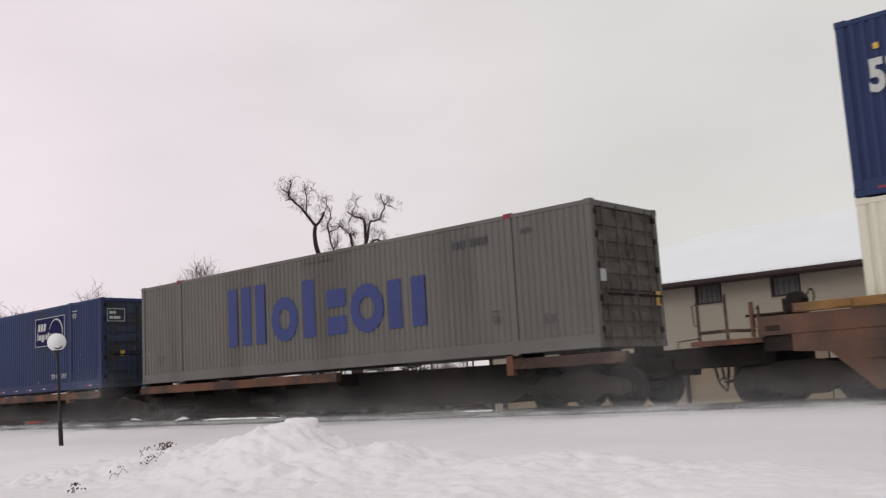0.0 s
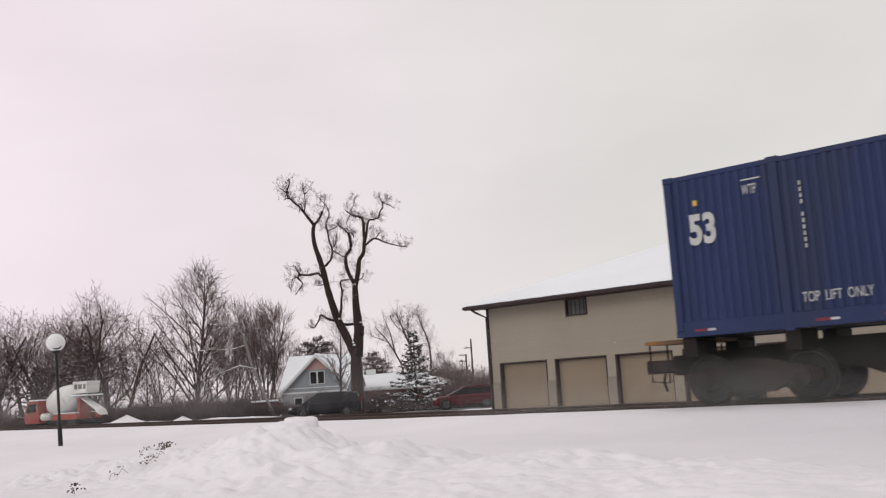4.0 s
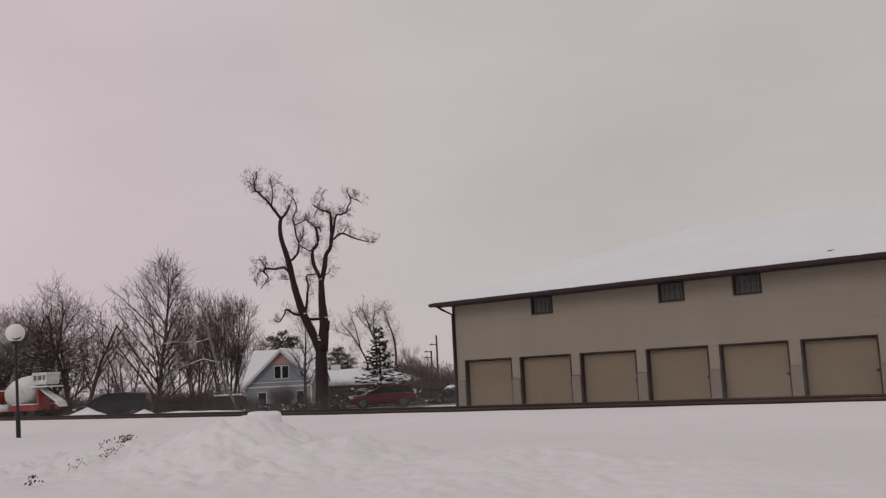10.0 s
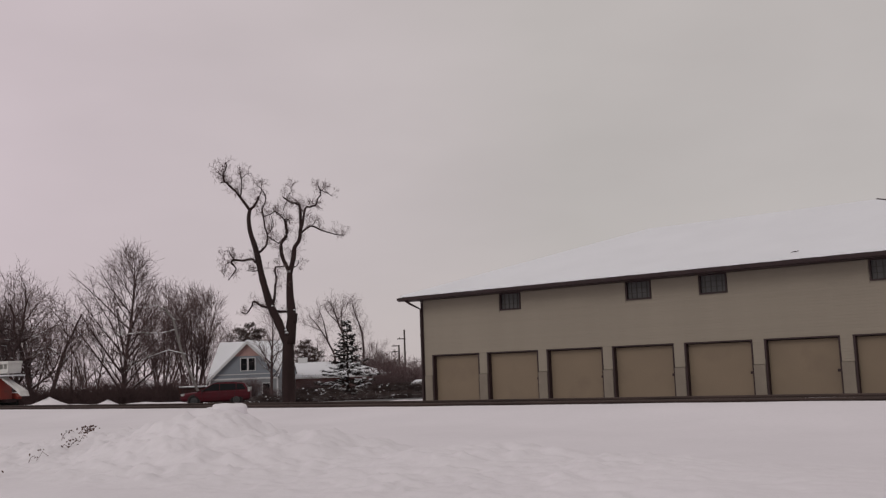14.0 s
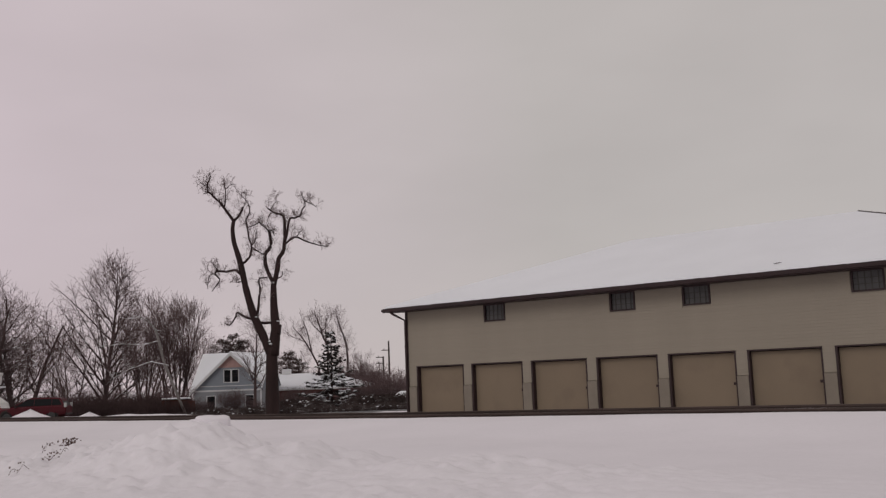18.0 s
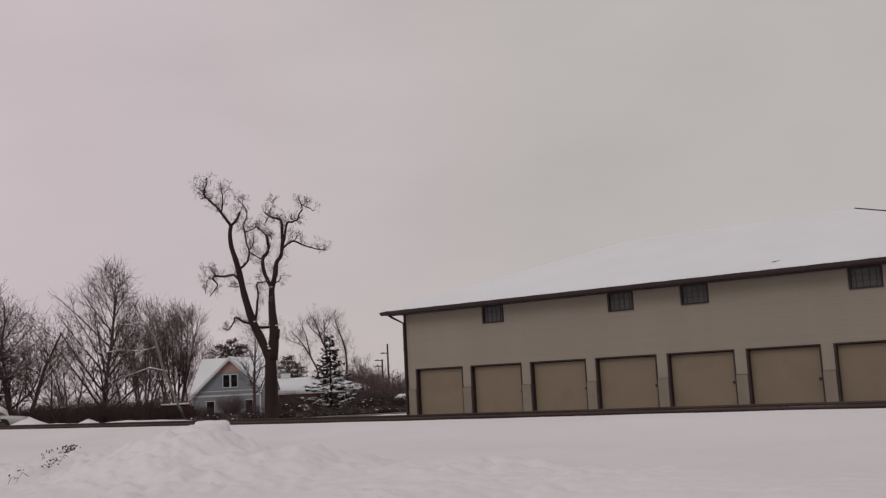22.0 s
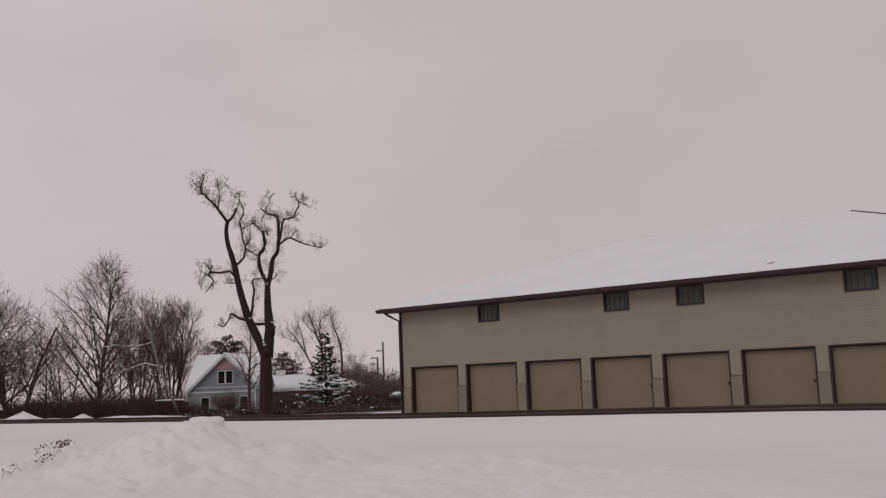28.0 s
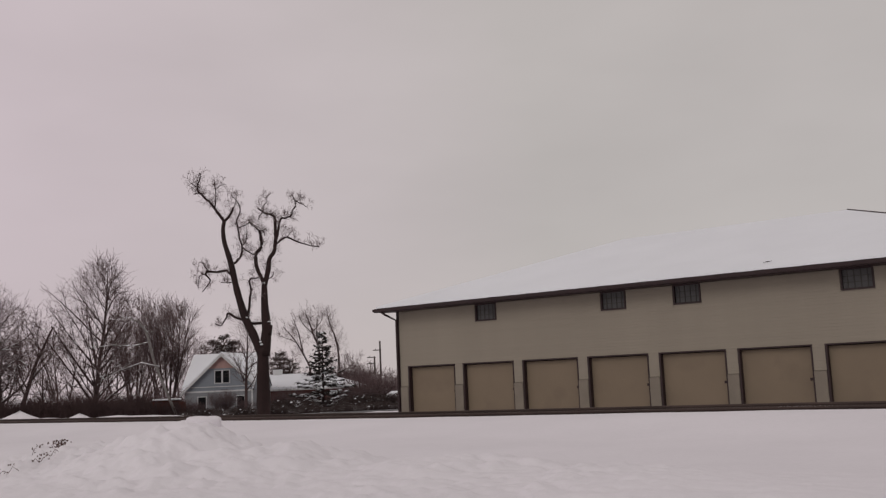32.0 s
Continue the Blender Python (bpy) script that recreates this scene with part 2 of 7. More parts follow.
        if caps:
            m = (len(pts) - 1) * sides
            f += [tuple(range(sides)), tuple(range(m + sides - 1, m - 1, -1))]
        return self.add(v, f)

    def lathe(self, profile, centre=(0, 0, 0), axis="z", n=20):
        """A turned shape: (radius, height) pairs round an axis."""
        cx, cy, cz = centre
        v, f = [], []
        for r, h in profile:
            for k in range(n):
                c, s = r * math.cos(6.28318 * k / n), r * math.sin(6.28318 * k / n)
                v.append({"z": (cx + c, cy + s, cz + h), "y": (cx + c, cy + h, cz - s), "x": (cx + h, cy + c, cz + s)}[axis])
        for i in range(len(profile) - 1):
            f += [(i * n + k, i * n + (k + 1) % n, (i + 1) * n + (k + 1) % n, (i + 1) * n + k) for k in range(n)]
        m = (len(profile) - 1) * n
        f += [tuple(range(n - 1, -1, -1)), tuple(range(m, m + n))]
        return self.add(v, f)

    def mesh(self, name, mat, smooth=False):
        me = bpy.data.meshes.new(name)
        me.from_pydata(self.v, [], self.f)
        me.materials.append(mat)
        if smooth:
            me.polygons.foreach_set("use_smooth", [True] * len(me.polygons))
        me.update()
        return me


def part(name, solid, mat, parent, label="", smooth=False, at=None):
    """One mesh object under a thing or a part."""
    ob = new(name, solid if isinstance(solid, bpy.types.Mesh) else solid.mesh(name, mat, smooth))
    ob.parent = parent
    if at is not None:
        ob.matrix_basis = at
    return tagged(ob, label)


def thing(name, label, category, group="", m=None, kind=""):
    ob = new(name)
    ob.empty_display_size = 0.3
    if m is not None:
        ob.matrix_basis = m
    return tagged(ob, label, category, group, kind)


def solo(name, solid, mat, label, category="", group="", kind="", m=None, smooth=False):
    """A thing that is one mesh."""
    ob = new(name, solid.mesh(name, mat, smooth))
    if m is not None:
        ob.matrix_basis = m
    return tagged(ob, label, category, group, kind)


def lettering(body, size, width, mat, name="lettering", bold=0.0):
    """Text as a mesh in the x-z plane that faces -y, its lower left corner at the origin, stretched to the width."""
    cu = bpy.data.curves.new("text", "FONT")
    cu.body, cu.size, cu.extrude, cu.offset = body, size, 0.002, bold
    ob = bpy.data.objects.new("text", cu)
    scene.collection.objects.link(ob)
    me = bpy.data.meshes.new_from_object(ob.evaluated_get(bpy.context.evaluated_depsgraph_get()))
    bpy.data.objects.remove(ob)
    bpy.data.curves.remove(cu)
    xs = [v.co.x for v in me.vertices]
    ys = [v.co.y for v in me.vertices]
    sx, sy = width / (max(xs) - min(xs)), size / (max(ys) - min(ys))
    x0, y0 = min(xs), min(ys)
    for v in me.vertices:
        v.co = ((v.co.x - x0) * sx, -v.co.z, (v.co.y - y0) * sy)
    me.materials.clear()
    me.materials.append(mat)
    me.name = name
    return me


# ------------------------------------------------------------------ the ground
RAIL_Z, TRACK_Y = 0.28, 16.705


def track_rise(x):
    """Lifts the track a little to the east, so that the rails fit the camera's view."""
    return 0.036 * np.clip((np.asarray(x, float) + 14.0) / 9.0, 0, 1)

# the street behind the track runs away to the right, at 45 degrees to the track


def smooth01(x):
    x = np.clip(x, 0, 1)
    return x * x * (3 - 2 * x)


def waves(x, y, s, seed):
    """A soft, cheap, even noise from a few sines."""
    r = np.random.RandomState(seed)
    out = 0 * x
    for k in range(7):
        a, ph, fr = r.uniform(0, 6.283), r.uniform(0, 6.283), s * r.uniform(0.5, 1.9)
        out = out + np.sin((x * math.cos(a) + y * math.sin(a)) * fr + ph + 1.7 * np.sin(0.6 * fr * (x * math.sin(a) - y * math.cos(a)) + ph))
    return out / 7


def ground_z(x, y):
    x, y = np.asarray(x, float), np.asarray(y, float)
    q = (y - x) / math.sqrt(2)
    far = -0.58 - 0.55 * smooth01((q - 44) / 14) - 0.52 * smooth01((q - 70) / 24)
    far = far + (0.34 + 0.10 * smooth01((x + 9.0) / 6)) * np.exp(-((y - 31.0) / 1.3) ** 2) * smooth01((x + 15.5) / 5)
    # the snow-covered field before the track, and the bed of the track
    field = 0.04 + 0.025 * waves(x, y, 0.35, 3) + 0.010 * waves(x, y, 1.6, 4)
    field = field - 0.62 * smooth01((4.6 - y) / 2.5) - 0.22 * smooth01((-x - 12.6) / 3.0) * smooth01((9.5 - y) / 3.0)
    bed = 0.222 + track_rise(x) * 1.25 + 0.010 * waves(x, y, 1.3, 5) - 0.05 * np.exp(-((y - 16.705) / 0.72) ** 8)
    z = field + (bed - field) * smooth01((y - 12.8) / 2.4)
    z = z + (far - z) * smooth01((y - 18.4) / 3.2)
    z = z + 0.05 * waves(x, y, 0.25, 6) * smooth01((y - 24) / 10)
    # a low swell of snow round the lamp, added so its foot fits the camera's view
    z = z + 0.11 * np.exp(-((x + 20.4) / 2.6) ** 2 - ((y - 10.2) / 1.6) ** 2)
    # the ploughed bank of snow in the foreground
    crest = (0.09 * np.exp(-((x + 10.1) / 0.85) ** 2) + 0.17 * np.exp(-((x + 7.6) / 0.7) ** 2) + 0.28 * np.exp(-((x + 11.3) / 1.7) ** 2) + 0.46 * np.exp(-((x + 8.93) / 0.85) ** 2)
             + 0.13 * np.exp(-((x + 6.9) / 1.0) ** 2) + 0.18 * np.exp(-((x + 5.5) / 0.75) ** 2) + 0.10 * np.exp(-((x + 3.9) / 1.1) ** 2)
             + 0.06 * np.exp(-((x + 2.0) / 2.0) ** 2))
    lumps = 1 + 0.22 * waves(x, y, 2.6, 7) + 0.14 * waves(x, y, 6.5, 8)
    side = np.exp(-np.abs((y - 7.5 - 0.25 * np.sin(x * 0.9)) / np.where(y > 7.5, 1.0, 1.35)) ** 2.2)
    near = np.exp(-((y - 7.0) / 2.3) ** 4) * smooth01((1.0 - x) / 3)
    z = z + crest * side * lumps + near * (0.014 * waves(x, y, 5.5, 9) + 0.006 * np.abs(waves(x, y, 13.0, 10)))
    return z


def spaced(stops):
    out = [stops[0][0]]
    for (a, _), (b, step) in zip(stops, stops[1:]):
        n = max(1, round((b - a) / step))
        out += [a + (b - a) * (i + 1) / n for i in range(n)]
    return np.array(out)


gx = spaced([(-2600, 0), (-600, 250), (-140, 46), (-70, 5), (-24, 1.2), (-15, 0.5), (-2, 0.032), (6, 0.2), (30, 1.5), (120, 9), (900, 130), (2600, 340)])
gy = spaced([(-900, 0), (-100, 160), (-10, 15), (3.5, 1.2), (5.0, 0.12), (9.6, 0.032), (14, 0.35), (22.5, 0.22), (60, 1.5), (140, 6), (600, 90), (2800, 440)])
GX, GY = np.meshgrid(gx, gy)
GZ = ground_z(GX, GY)
# clods and small hollows on the ploughed bank
for j, y in enumerate(gy):
    if 3.4 < y < 10.4:
        for i, x in enumerate(gx):
            if -17 < x < 3.5:
                fade = (0.62 + 0.38 * float(smooth01((-6.6 - x) / 1.6))) * (0.45 + 0.55 * float(smooth01((-2.6 - x) / 1.4))) * math.exp(-((y - 6.9) / 1.75) ** 4) * min(1.0, (3.5 - x) / 3.5) * min(1.0, (x + 17) / 2)
                big = 1 - min(1.0, noise.voronoi(Vector((x * 1.25, y * 1.25, 0.3)))[0][0] * 1.35)
                mid = 1 - min(1.0, noise.voronoi(Vector((x * 3.1, y * 3.1, 4.7)))[0][0] * 1.3)
                tiny = 1 - min(1.0, noise.voronoi(Vector((x * 7.0, y * 7.0, 2.2)))[0][0] * 1.25)
                fine = noise.fractal(Vector((x * 6.0, y * 6.0, 1.0)), 0.7, 2.2, 5)
                GZ[j, i] += 0.055 * math.exp(-((x + 9.03) ** 2 + (y - 7.5) ** 2) / 0.13) + fade * (0.088 * big * big + 0.098 * mid * mid + 0.040 * tiny * tiny + 0.036 * fine - 0.046)
nx, ny = len(gx), len(gy)
idx = np.arange(nx * ny).reshape(ny, nx)
me = bpy.data.meshes.new("ground")
me.from_pydata(np.stack([GX, GY, GZ], -1).reshape(-1, 3).tolist(), [],
               np.stack([idx[:-1, :-1], idx[:-1, 1:], idx[1:, 1:], idx[1:, :-1]], -1).reshape(-1, 4).tolist())
me.materials.append(SNOW)
me.polygons.foreach_set("use_smooth", [True] * len(me.polygons))
tagged(new("ground", me), "open ground under deep white wind-blown snow", "ground", kind="structure")


def on_ground(x, y):
    return float(ground_z(x, y))


def polar(az, r):
    """A place at an azimuth (degrees from +y to the right) and a distance from the eye, on the ground."""
    x, y = r * math.sin(radians(az)), r * math.cos(radians(az))
    return x, y, on_ground(x, y)


def far_polar(az, r):
    """The same beyond the street, without the small waves of the snow."""
    x, y = r * math.sin(radians(az)), r * math.cos(radians(az))
    f = min(1.0, max(0.0, ((y - x) / 1.41421 - 70) / 24))
    return x, y, -1.03 - 0.62 * f * f * (3 - 2 * f) - 0.03


# ------------------------------------------------------------------ the track
track = thing("railway_track", "single railway track half buried in snow", "railway track", kind="structure")
for side in (-1, 1):
    s = Solid()
    y = TRACK_Y + side * 0.755
    o = [(y - 0.07, 0.11), (y + 0.07, 0.11), (y + 0.07, 0.125), (y + 0.012, 0.145), (y + 0.012, 0.235), (y + 0.036, 0.25),
         (y + 0.036, 0.274), (y + 0.028, RAIL_Z), (y - 0.028, RAIL_Z), (y - 0.036, 0.274), (y - 0.036, 0.25), (y - 0.012, 0.235), (y - 0.012, 0.145), (y - 0.07, 0.125)]
    for a, b in ((-400, -14), (-14, -5), (-5, 900)):
        s.prism(o, a, b, "x")
    s.v = [(x, y, z + float(track_rise(x))) for x, y, z in s.v]
    part("rail", s, RAIL, track)

BALLAST = material("dirty_ballast", (0.050, 0.038, 0.034), rough=0.95, vary=0.35, scale=3, fine=30, bump=0.6, dirt=(0.45, 0.44, 0.44), dirt_amount=0.12, dirt_scale=1.5)
part("ballast", Solid().bar(-400, 900, TRACK_Y - 0.66, TRACK_Y + 0.66, 0.02, 0.205, 0.02), BALLAST, track, "dark wind-swept ballast between the rails")

# the street: ploughed, dark wet asphalt with packed snow
ASPHALT = material("slushy_asphalt", (0.085, 0.082, 0.084), rough=0.7, vary=0.3, scale=0.5, fine=6, bump=0.3, dirt=(0.30, 0.30, 0.31), dirt_amount=0.2, dirt_scale=0.4)
LANE_NEAR, LANE_FAR = 64.15, 67.85


def street_point(s, q):
    """A place on the street: s along it (to the right and away), q across it."""
    c = math.sqrt(0.5)
    return c * s - c * q, c * s + c * q


def road_z(q, s=0.0):
    """The road falls gently across, away from the track, and rises a little to the west; both slopes are set so the
    cars fit the camera's view.
    """
    return -0.96 - 0.010 * (q - 61.7) + 0.017 * min(max(-2.0 - s, 0.0), 24.0)


s = Solid()
steps = [-34 + 2.0 * i for i in range(110)]
for a, b in zip(steps, steps[1:]):
    p = [street_point(a, 61.7), street_point(b, 61.7), street_point(b, 70.2), street_point(a, 70.2)]
    h = [road_z(61.7, a), road_z(61.7, b), road_z(70.2, b), road_z(70.2, a)]
    s.add([(x, y, z - 0.4) for (x, y), z in zip(p, h)] + [(x, y, z) for (x, y), z in zip(p, h)], [(4, 5, 6, 7), (0, 1, 5, 4), (2, 3, 7, 6)])
solo("road", s, ASPHALT, "two-lane street with slushy ploughed asphalt", "road", kind="structure")

# ------------------------------------------------------------------ the train
CB = 1.489                       # underside of the containers
L53, W53, H53 = 16.154, 2.591, 2.896
SPEED = 22.15
moving = []                      # (thing, place at 0 s) of all that rolls with the train


def corrugated(x0, x1, z0, z1, y_out, y_in, pitch=0.168):
    """A trapezoid-ribbed sheet in the x-z plane, its ribs upright."""
    s, xs, n = Solid(), [], max(1, round((x1 - x0) / pitch))
    p = (x1 - x0) / n
    for i in range(n):
        a = x0 + i * p
        xs += [(a, y_in), (a + 0.22 * p, y_in), (a + 0.38 * p, y_out), (a + 0.84 * p, y_out)]
    xs.append((x1, y_in))
    v = [(x, y, z) for x, y in xs for z in (z0, z1)]
    f = [(2 * i, 2 * i + 2, 2 * i + 3, 2 * i + 1) for i in range(len(xs) - 1)]
    if y_out > y_in:
        f = [tuple(reversed(q)) for q in f]
    return s.add(v, f)


def diamond(cx, cz, h, y):
    return Solid().prism([(cx - h, cz), (cx, cz - h), (cx + h, cz), (cx, cz + h)], y, y + 0.006, "y")


def container(name, label, paint, door_paint, marks):
    """A 53-foot box: x runs from -L53 to 0 (its doors), y across, z up from its underside."""
    c = thing(name, label, "container", "containers on the train")
    w, posts = W53 / 2, (-14.12, -2.03)
    for sy in (-1, 1):
        edges = [-L53 + 0.15, posts[0] - 0.09, posts[0] + 0.09, posts[1] - 0.09, posts[1] + 0.09, -0.15]
        for a, b in zip(edges[::2], edges[1::2]):
            part("side_panel", corrugated(a, b, 0.27, H53 - 0.10, sy * (w - 0.012), sy * (w - 0.036)), paint, c)
        part("bottom_rail", Solid().bar(-L53 + 0.15, -0.15, min(sy * (w - 0.06), sy * (w - 0.004)), max(sy * (w - 0.06), sy * (w - 0.004)), 0.0, 0.272, 0.012), paint, c)
        part("top_rail", Solid().bar(-L53 + 0.15, -0.15, min(sy * (w - 0.06), sy * (w - 0.006)), max(sy * (w - 0.06), sy * (w - 0.006)), H53 - 0.105, H53 - 0.012, 0.012), paint, c)
        for x in posts:
            part("side_post", Solid().bar(x - 0.085, x + 0.085, min(sy * (w - 0.05), sy * (w - 0.001)), max(sy * (w - 0.05), sy * (w - 0.001)), -0.03, H53 - 0.02, 0.012, "z"), paint, c)
            part("lifting_block", Solid().bar(x - 0.10, x + 0.10, min(sy * (w - 0.17), sy * (w + 0.002)), max(sy * (w - 0.17), sy * (w + 0.002)), H53 - 0.10, H53 + 0.012, 0.012, "x"),
                 DECAL_RED if marks == "grey" and sy < 0 else paint, c)
        for x0 in (-L53, -0.15):
            part("corner_post", Solid().bar(x0, x0 + 0.15, min(sy * (w - 0.15), sy * w), max(sy * (w - 0.15), sy * w), 0.115, H53 - 0.115, 0.014, "z"), paint, c)
            for z0 in (0.0, H53 - 0.115):
                part("corner_casting", Solid().bar(x0 - 0.003, x0 + 0.175 if x0 < -1 else x0 + 0.153, min(sy * (w - 0.16), sy * (w + 0.003)), max(sy * (w - 0.16), sy * (w + 0.003)), z0, z0 + 0.118, 0.014, "x"), paint, c)
    part("floor", Solid().box(-L53 + 0.1, -0.1, -w + 0.062, w - 0.062, 0.03, 0.16), DARK, c)
    roof = corrugated(-L53 + 0.12, -0.12, -w + 0.03, w - 0.03, H53 - 0.02, H53 - 0.04)
    roof.v = [(x, z, y) for x, y, z in roof.v]
    part("roof", roof, paint, c)
    end = corrugated(-w + 0.15, w - 0.15, 0.1, H53 - 0.1, L53 - 0.02, L53 - 0.07, 0.3)
    end.v = [(-y, x, z) for x, y, z in end.v]
    end.f = [tuple(reversed(q)) for q in end.f]
    part("end_wall", end, paint, c)
    part("end_sill", Solid().bar(-L53 + 0.005, -L53 + 0.12, -w + 0.15, w - 0.15, 0.0, 0.2, 0.01, "y"), paint, c)
    part("door_sill", Solid().bar(-0.13, -0.006, -w + 0.15, w - 0.15, 0.0, 0.14, 0.01, "y"), door_paint, c)
    part("door_header", Solid().bar(-0.13, -0.006, -w + 0.15, w - 0.15, H53 - 0.13, H53 - 0.01, 0.01, "y"), paint, c)
    for sy in (-1, 1):
        y0, y1 = (sy * (w - 0.16), sy * 0.012)
        y0, y1 = min(y0, y1), max(y0, y1)
        leaf = part("door", Solid().box(-0.075, -0.05, y0, y1, 0.15, H53 - 0.14), door_paint, c, "grimy ribbed steel door leaf")
        for k in range(8):
            z = 0.19 + 0.315 * k
            part("door_rib", Solid().bar(-0.05, -0.018, y0 + 0.05, y1 - 0.05, z, z + 0.20, 0.012, "y"), door_paint, leaf)
        for dy in (0.27, 0.80):
            y = y0 + dy
            part("lock_rod", Solid().tube([(-0.005, y, 0.06), (-0.005, y, H53 - 0.06)], [0.021, 0.021], 8), door_paint, leaf)
            for z in (0.62, 1.90):
                part("rod_bracket", Solid().bar(-0.02, 0.012, y - 0.05, y + 0.05, z, z + 0.08, 0.008, "y"), door_paint, leaf)
            part("handle", Solid().bar(0.0, 0.03, y - 0.02, y + 0.42, 1.02, 1.07, 0.008, "y"), DARK, leaf)
        for z in (0.35, 0.95, 1.6, 2.2, 2.65):
            yy = sy * (w - 0.15)
            part("hinge", Solid().bar(-0.03, 0.012, yy - 0.05, yy + 0.05, z - 0.06, z + 0.06, 0.01, "z"), DARK, leaf)

    def sign(nm, solid_or_mesh, mat, x=0.0, z=0.0, y=None, label=""):
        return part(nm, solid_or_mesh, mat, c, label, at=pose(x, -w - 0.006 if y is None else y, z))

    if marks == "blue":
        # the maker's panel, as plain shapes: a white border, a crescent and bars
        border = Solid()
        for a in ((-4.52, -2.40, 1.57, 1.592), (-4.52, -2.40, 2.528, 2.55), (-4.52, -4.498, 1.592, 2.528), (-2.422, -2.40, 1.592, 2.528)):
            border.box(a[0], a[1], -0.008, 0.012, a[2], a[3])
        logo = sign("logo_panel", Solid().box(-4.52, -2.40, 0.0, 0.02, 1.57, 2.55), LOGO_FIELD, label="dark blue logo panel with white shapes")
        part("logo_border", border, DECAL, logo)
        arc = Solid()
        pts, n = [], 22
        for i in range(n + 1):
            a = radians(163 - 205 * i / n)
            wd = 0.012 + 0.075 * math.sin(math.pi * min(1, i / n * 1.02)) ** 1.3 * (0.35 + 0.65 * i / n)
            pts.append((a, wd))
        cx, cz, r = -3.02, 1.99, 0.47
        v = [(cx + (r + sgn * wd / 2) * math.cos(a), yy, cz + (r + sgn * wd / 2) * 0.98 * math.sin(a)) for a, wd in pts for sgn in (-1, 1) for yy in (-0.006, 0.002)]
        f = []
        for i in range(n):
            k = 4 * i
            f += [(k, k + 4, k + 6, k + 2), (k + 1, k + 3, k + 7, k + 5), (k, k + 1, k + 5, k + 4), (k + 2, k + 6, k + 7, k + 3)]
        arc.add(v, f)
        part("crescent", arc, DECAL, logo)
        x = -4.33
        for wd in (0.16, 0.15, 0.16):
            part("logo_bar", Solid().prism([(x, 2.10), (x + wd, 2.10), (x + wd + 0.03, 2.36), (x + 0.05, 2.36)], -0.006, 0.002, "y"), DECAL, logo)
            x += wd + 0.05
        x = -4.36
        for wd, lo, hi in ((0.05, 1.80, 2.06), (0.15, 1.80, 1.98), (0.15, 1.73, 1.98), (0.05, 1.80, 1.98), (0.12, 1.80, 1.98), (0.07, 1.80, 2.03), (0.05, 1.80, 1.98), (0.13, 1.80, 1.98), (0.13, 1.80, 1.98)):
            part("logo_bar", Solid().box(x, x + wd, -0.006, 0.002, lo, hi), DECAL, logo)
            x += wd + 0.055
        sign("placard", diamond(-8.05, 2.24, 0.215, -0.002), PLACARD, label="pale diamond placard")
        sign("size_number", TXT["53"], DECAL, -15.72, 1.60, label="white painted number 53")
        sign("lettering", TXT["top"], DECAL, -3.37, 0.41)
        sign("lettering", TXT["top"], DECAL, -13.85, 0.41)
        for x in (-14.68, -1.86):
            sign("lettering", TXT["wtp"], DECAL, x, 2.34)
            sign("overline", Solid().box(0, 0.34, -0.002, 0.004, 0, 0.022), DECAL, x, 2.585)
        sign("stencil_plate", Solid().box(-15.60, -15.52, -0.004, 0.004, 2.30, 2.40), DECAL_YELLOW)
        for i in range(11):
            if i != 4:
                sign("number_bar", Solid().box(-13.705, -13.675, -0.002, 0.004, 0, 0.07), DECAL, z=2.34 - 0.105 * i)
        for i in range(15):
            x = -15.55 + 1.055 * i
            if abs(x - posts[0]) > 0.45 and abs(x - posts[1]) > 0.45:
                sign("red_tape", Solid().box(x - 0.24, x, 0.002, 0.010, 0.088, 0.128), DECAL_RED)
                sign("white_tape", Solid().box(x, x + 0.14, 0.002, 0.010, 0.088, 0.128), DECAL)
        for a in ((0.03, -1.08, -0.46, 2.12, 2.14), (0.03, -1.08, -0.46, 2.52, 2.54), (0.03, -1.08, -1.065, 2.14, 2.52), (0.03, -0.475, -0.46, 2.14, 2.52), (0.03, -1.0, -0.78, 2.36, 2.45), (0.03, -1.0, -0.62, 2.20, 2.29)):
            part("door_mark", Solid().box(0.0, 0.012, a[1], a[2], a[3], a[4]), DECAL, c)
        part("sticker", Solid().box(0.0, 0.010, 0.55, 0.73, 1.15, 1.40), DECAL_YELLOW, c)
        part("sticker", Solid().box(0.0, 0.010, -0.62, -0.48, 1.0, 1.18), DECAL_YELLOW, c)
        part("paper_label", Solid().box(0.0, 0.010, 0.80, 1.02, 1.36, 1.66), DECAL, c)
    elif marks == "grey":
        # the maker's name as plain blue shapes of its size: bars and rings
        mark = pose(0, -w - 0.006, 0)

        def ring(cx, cz, rx, rz, th):
            s, n = Solid(), 28
            v = [(cx + (rx - k * th) * math.cos(6.28318 * i / n), yy, cz + (rz - k * th) * math.sin(6.28318 * i / n)) for i in range(n) for k in (0, 1) for yy in (0.0, 0.01)]
            f = []
            for i in range(n):
                a, b = 4 * i, 4 * ((i + 1) % n)
                f += [(a, a + 2, b + 2, b), (a, b, b + 1, a + 1), (a + 2, a + 3, b + 3, b + 2)]
            return s.add(v, f)
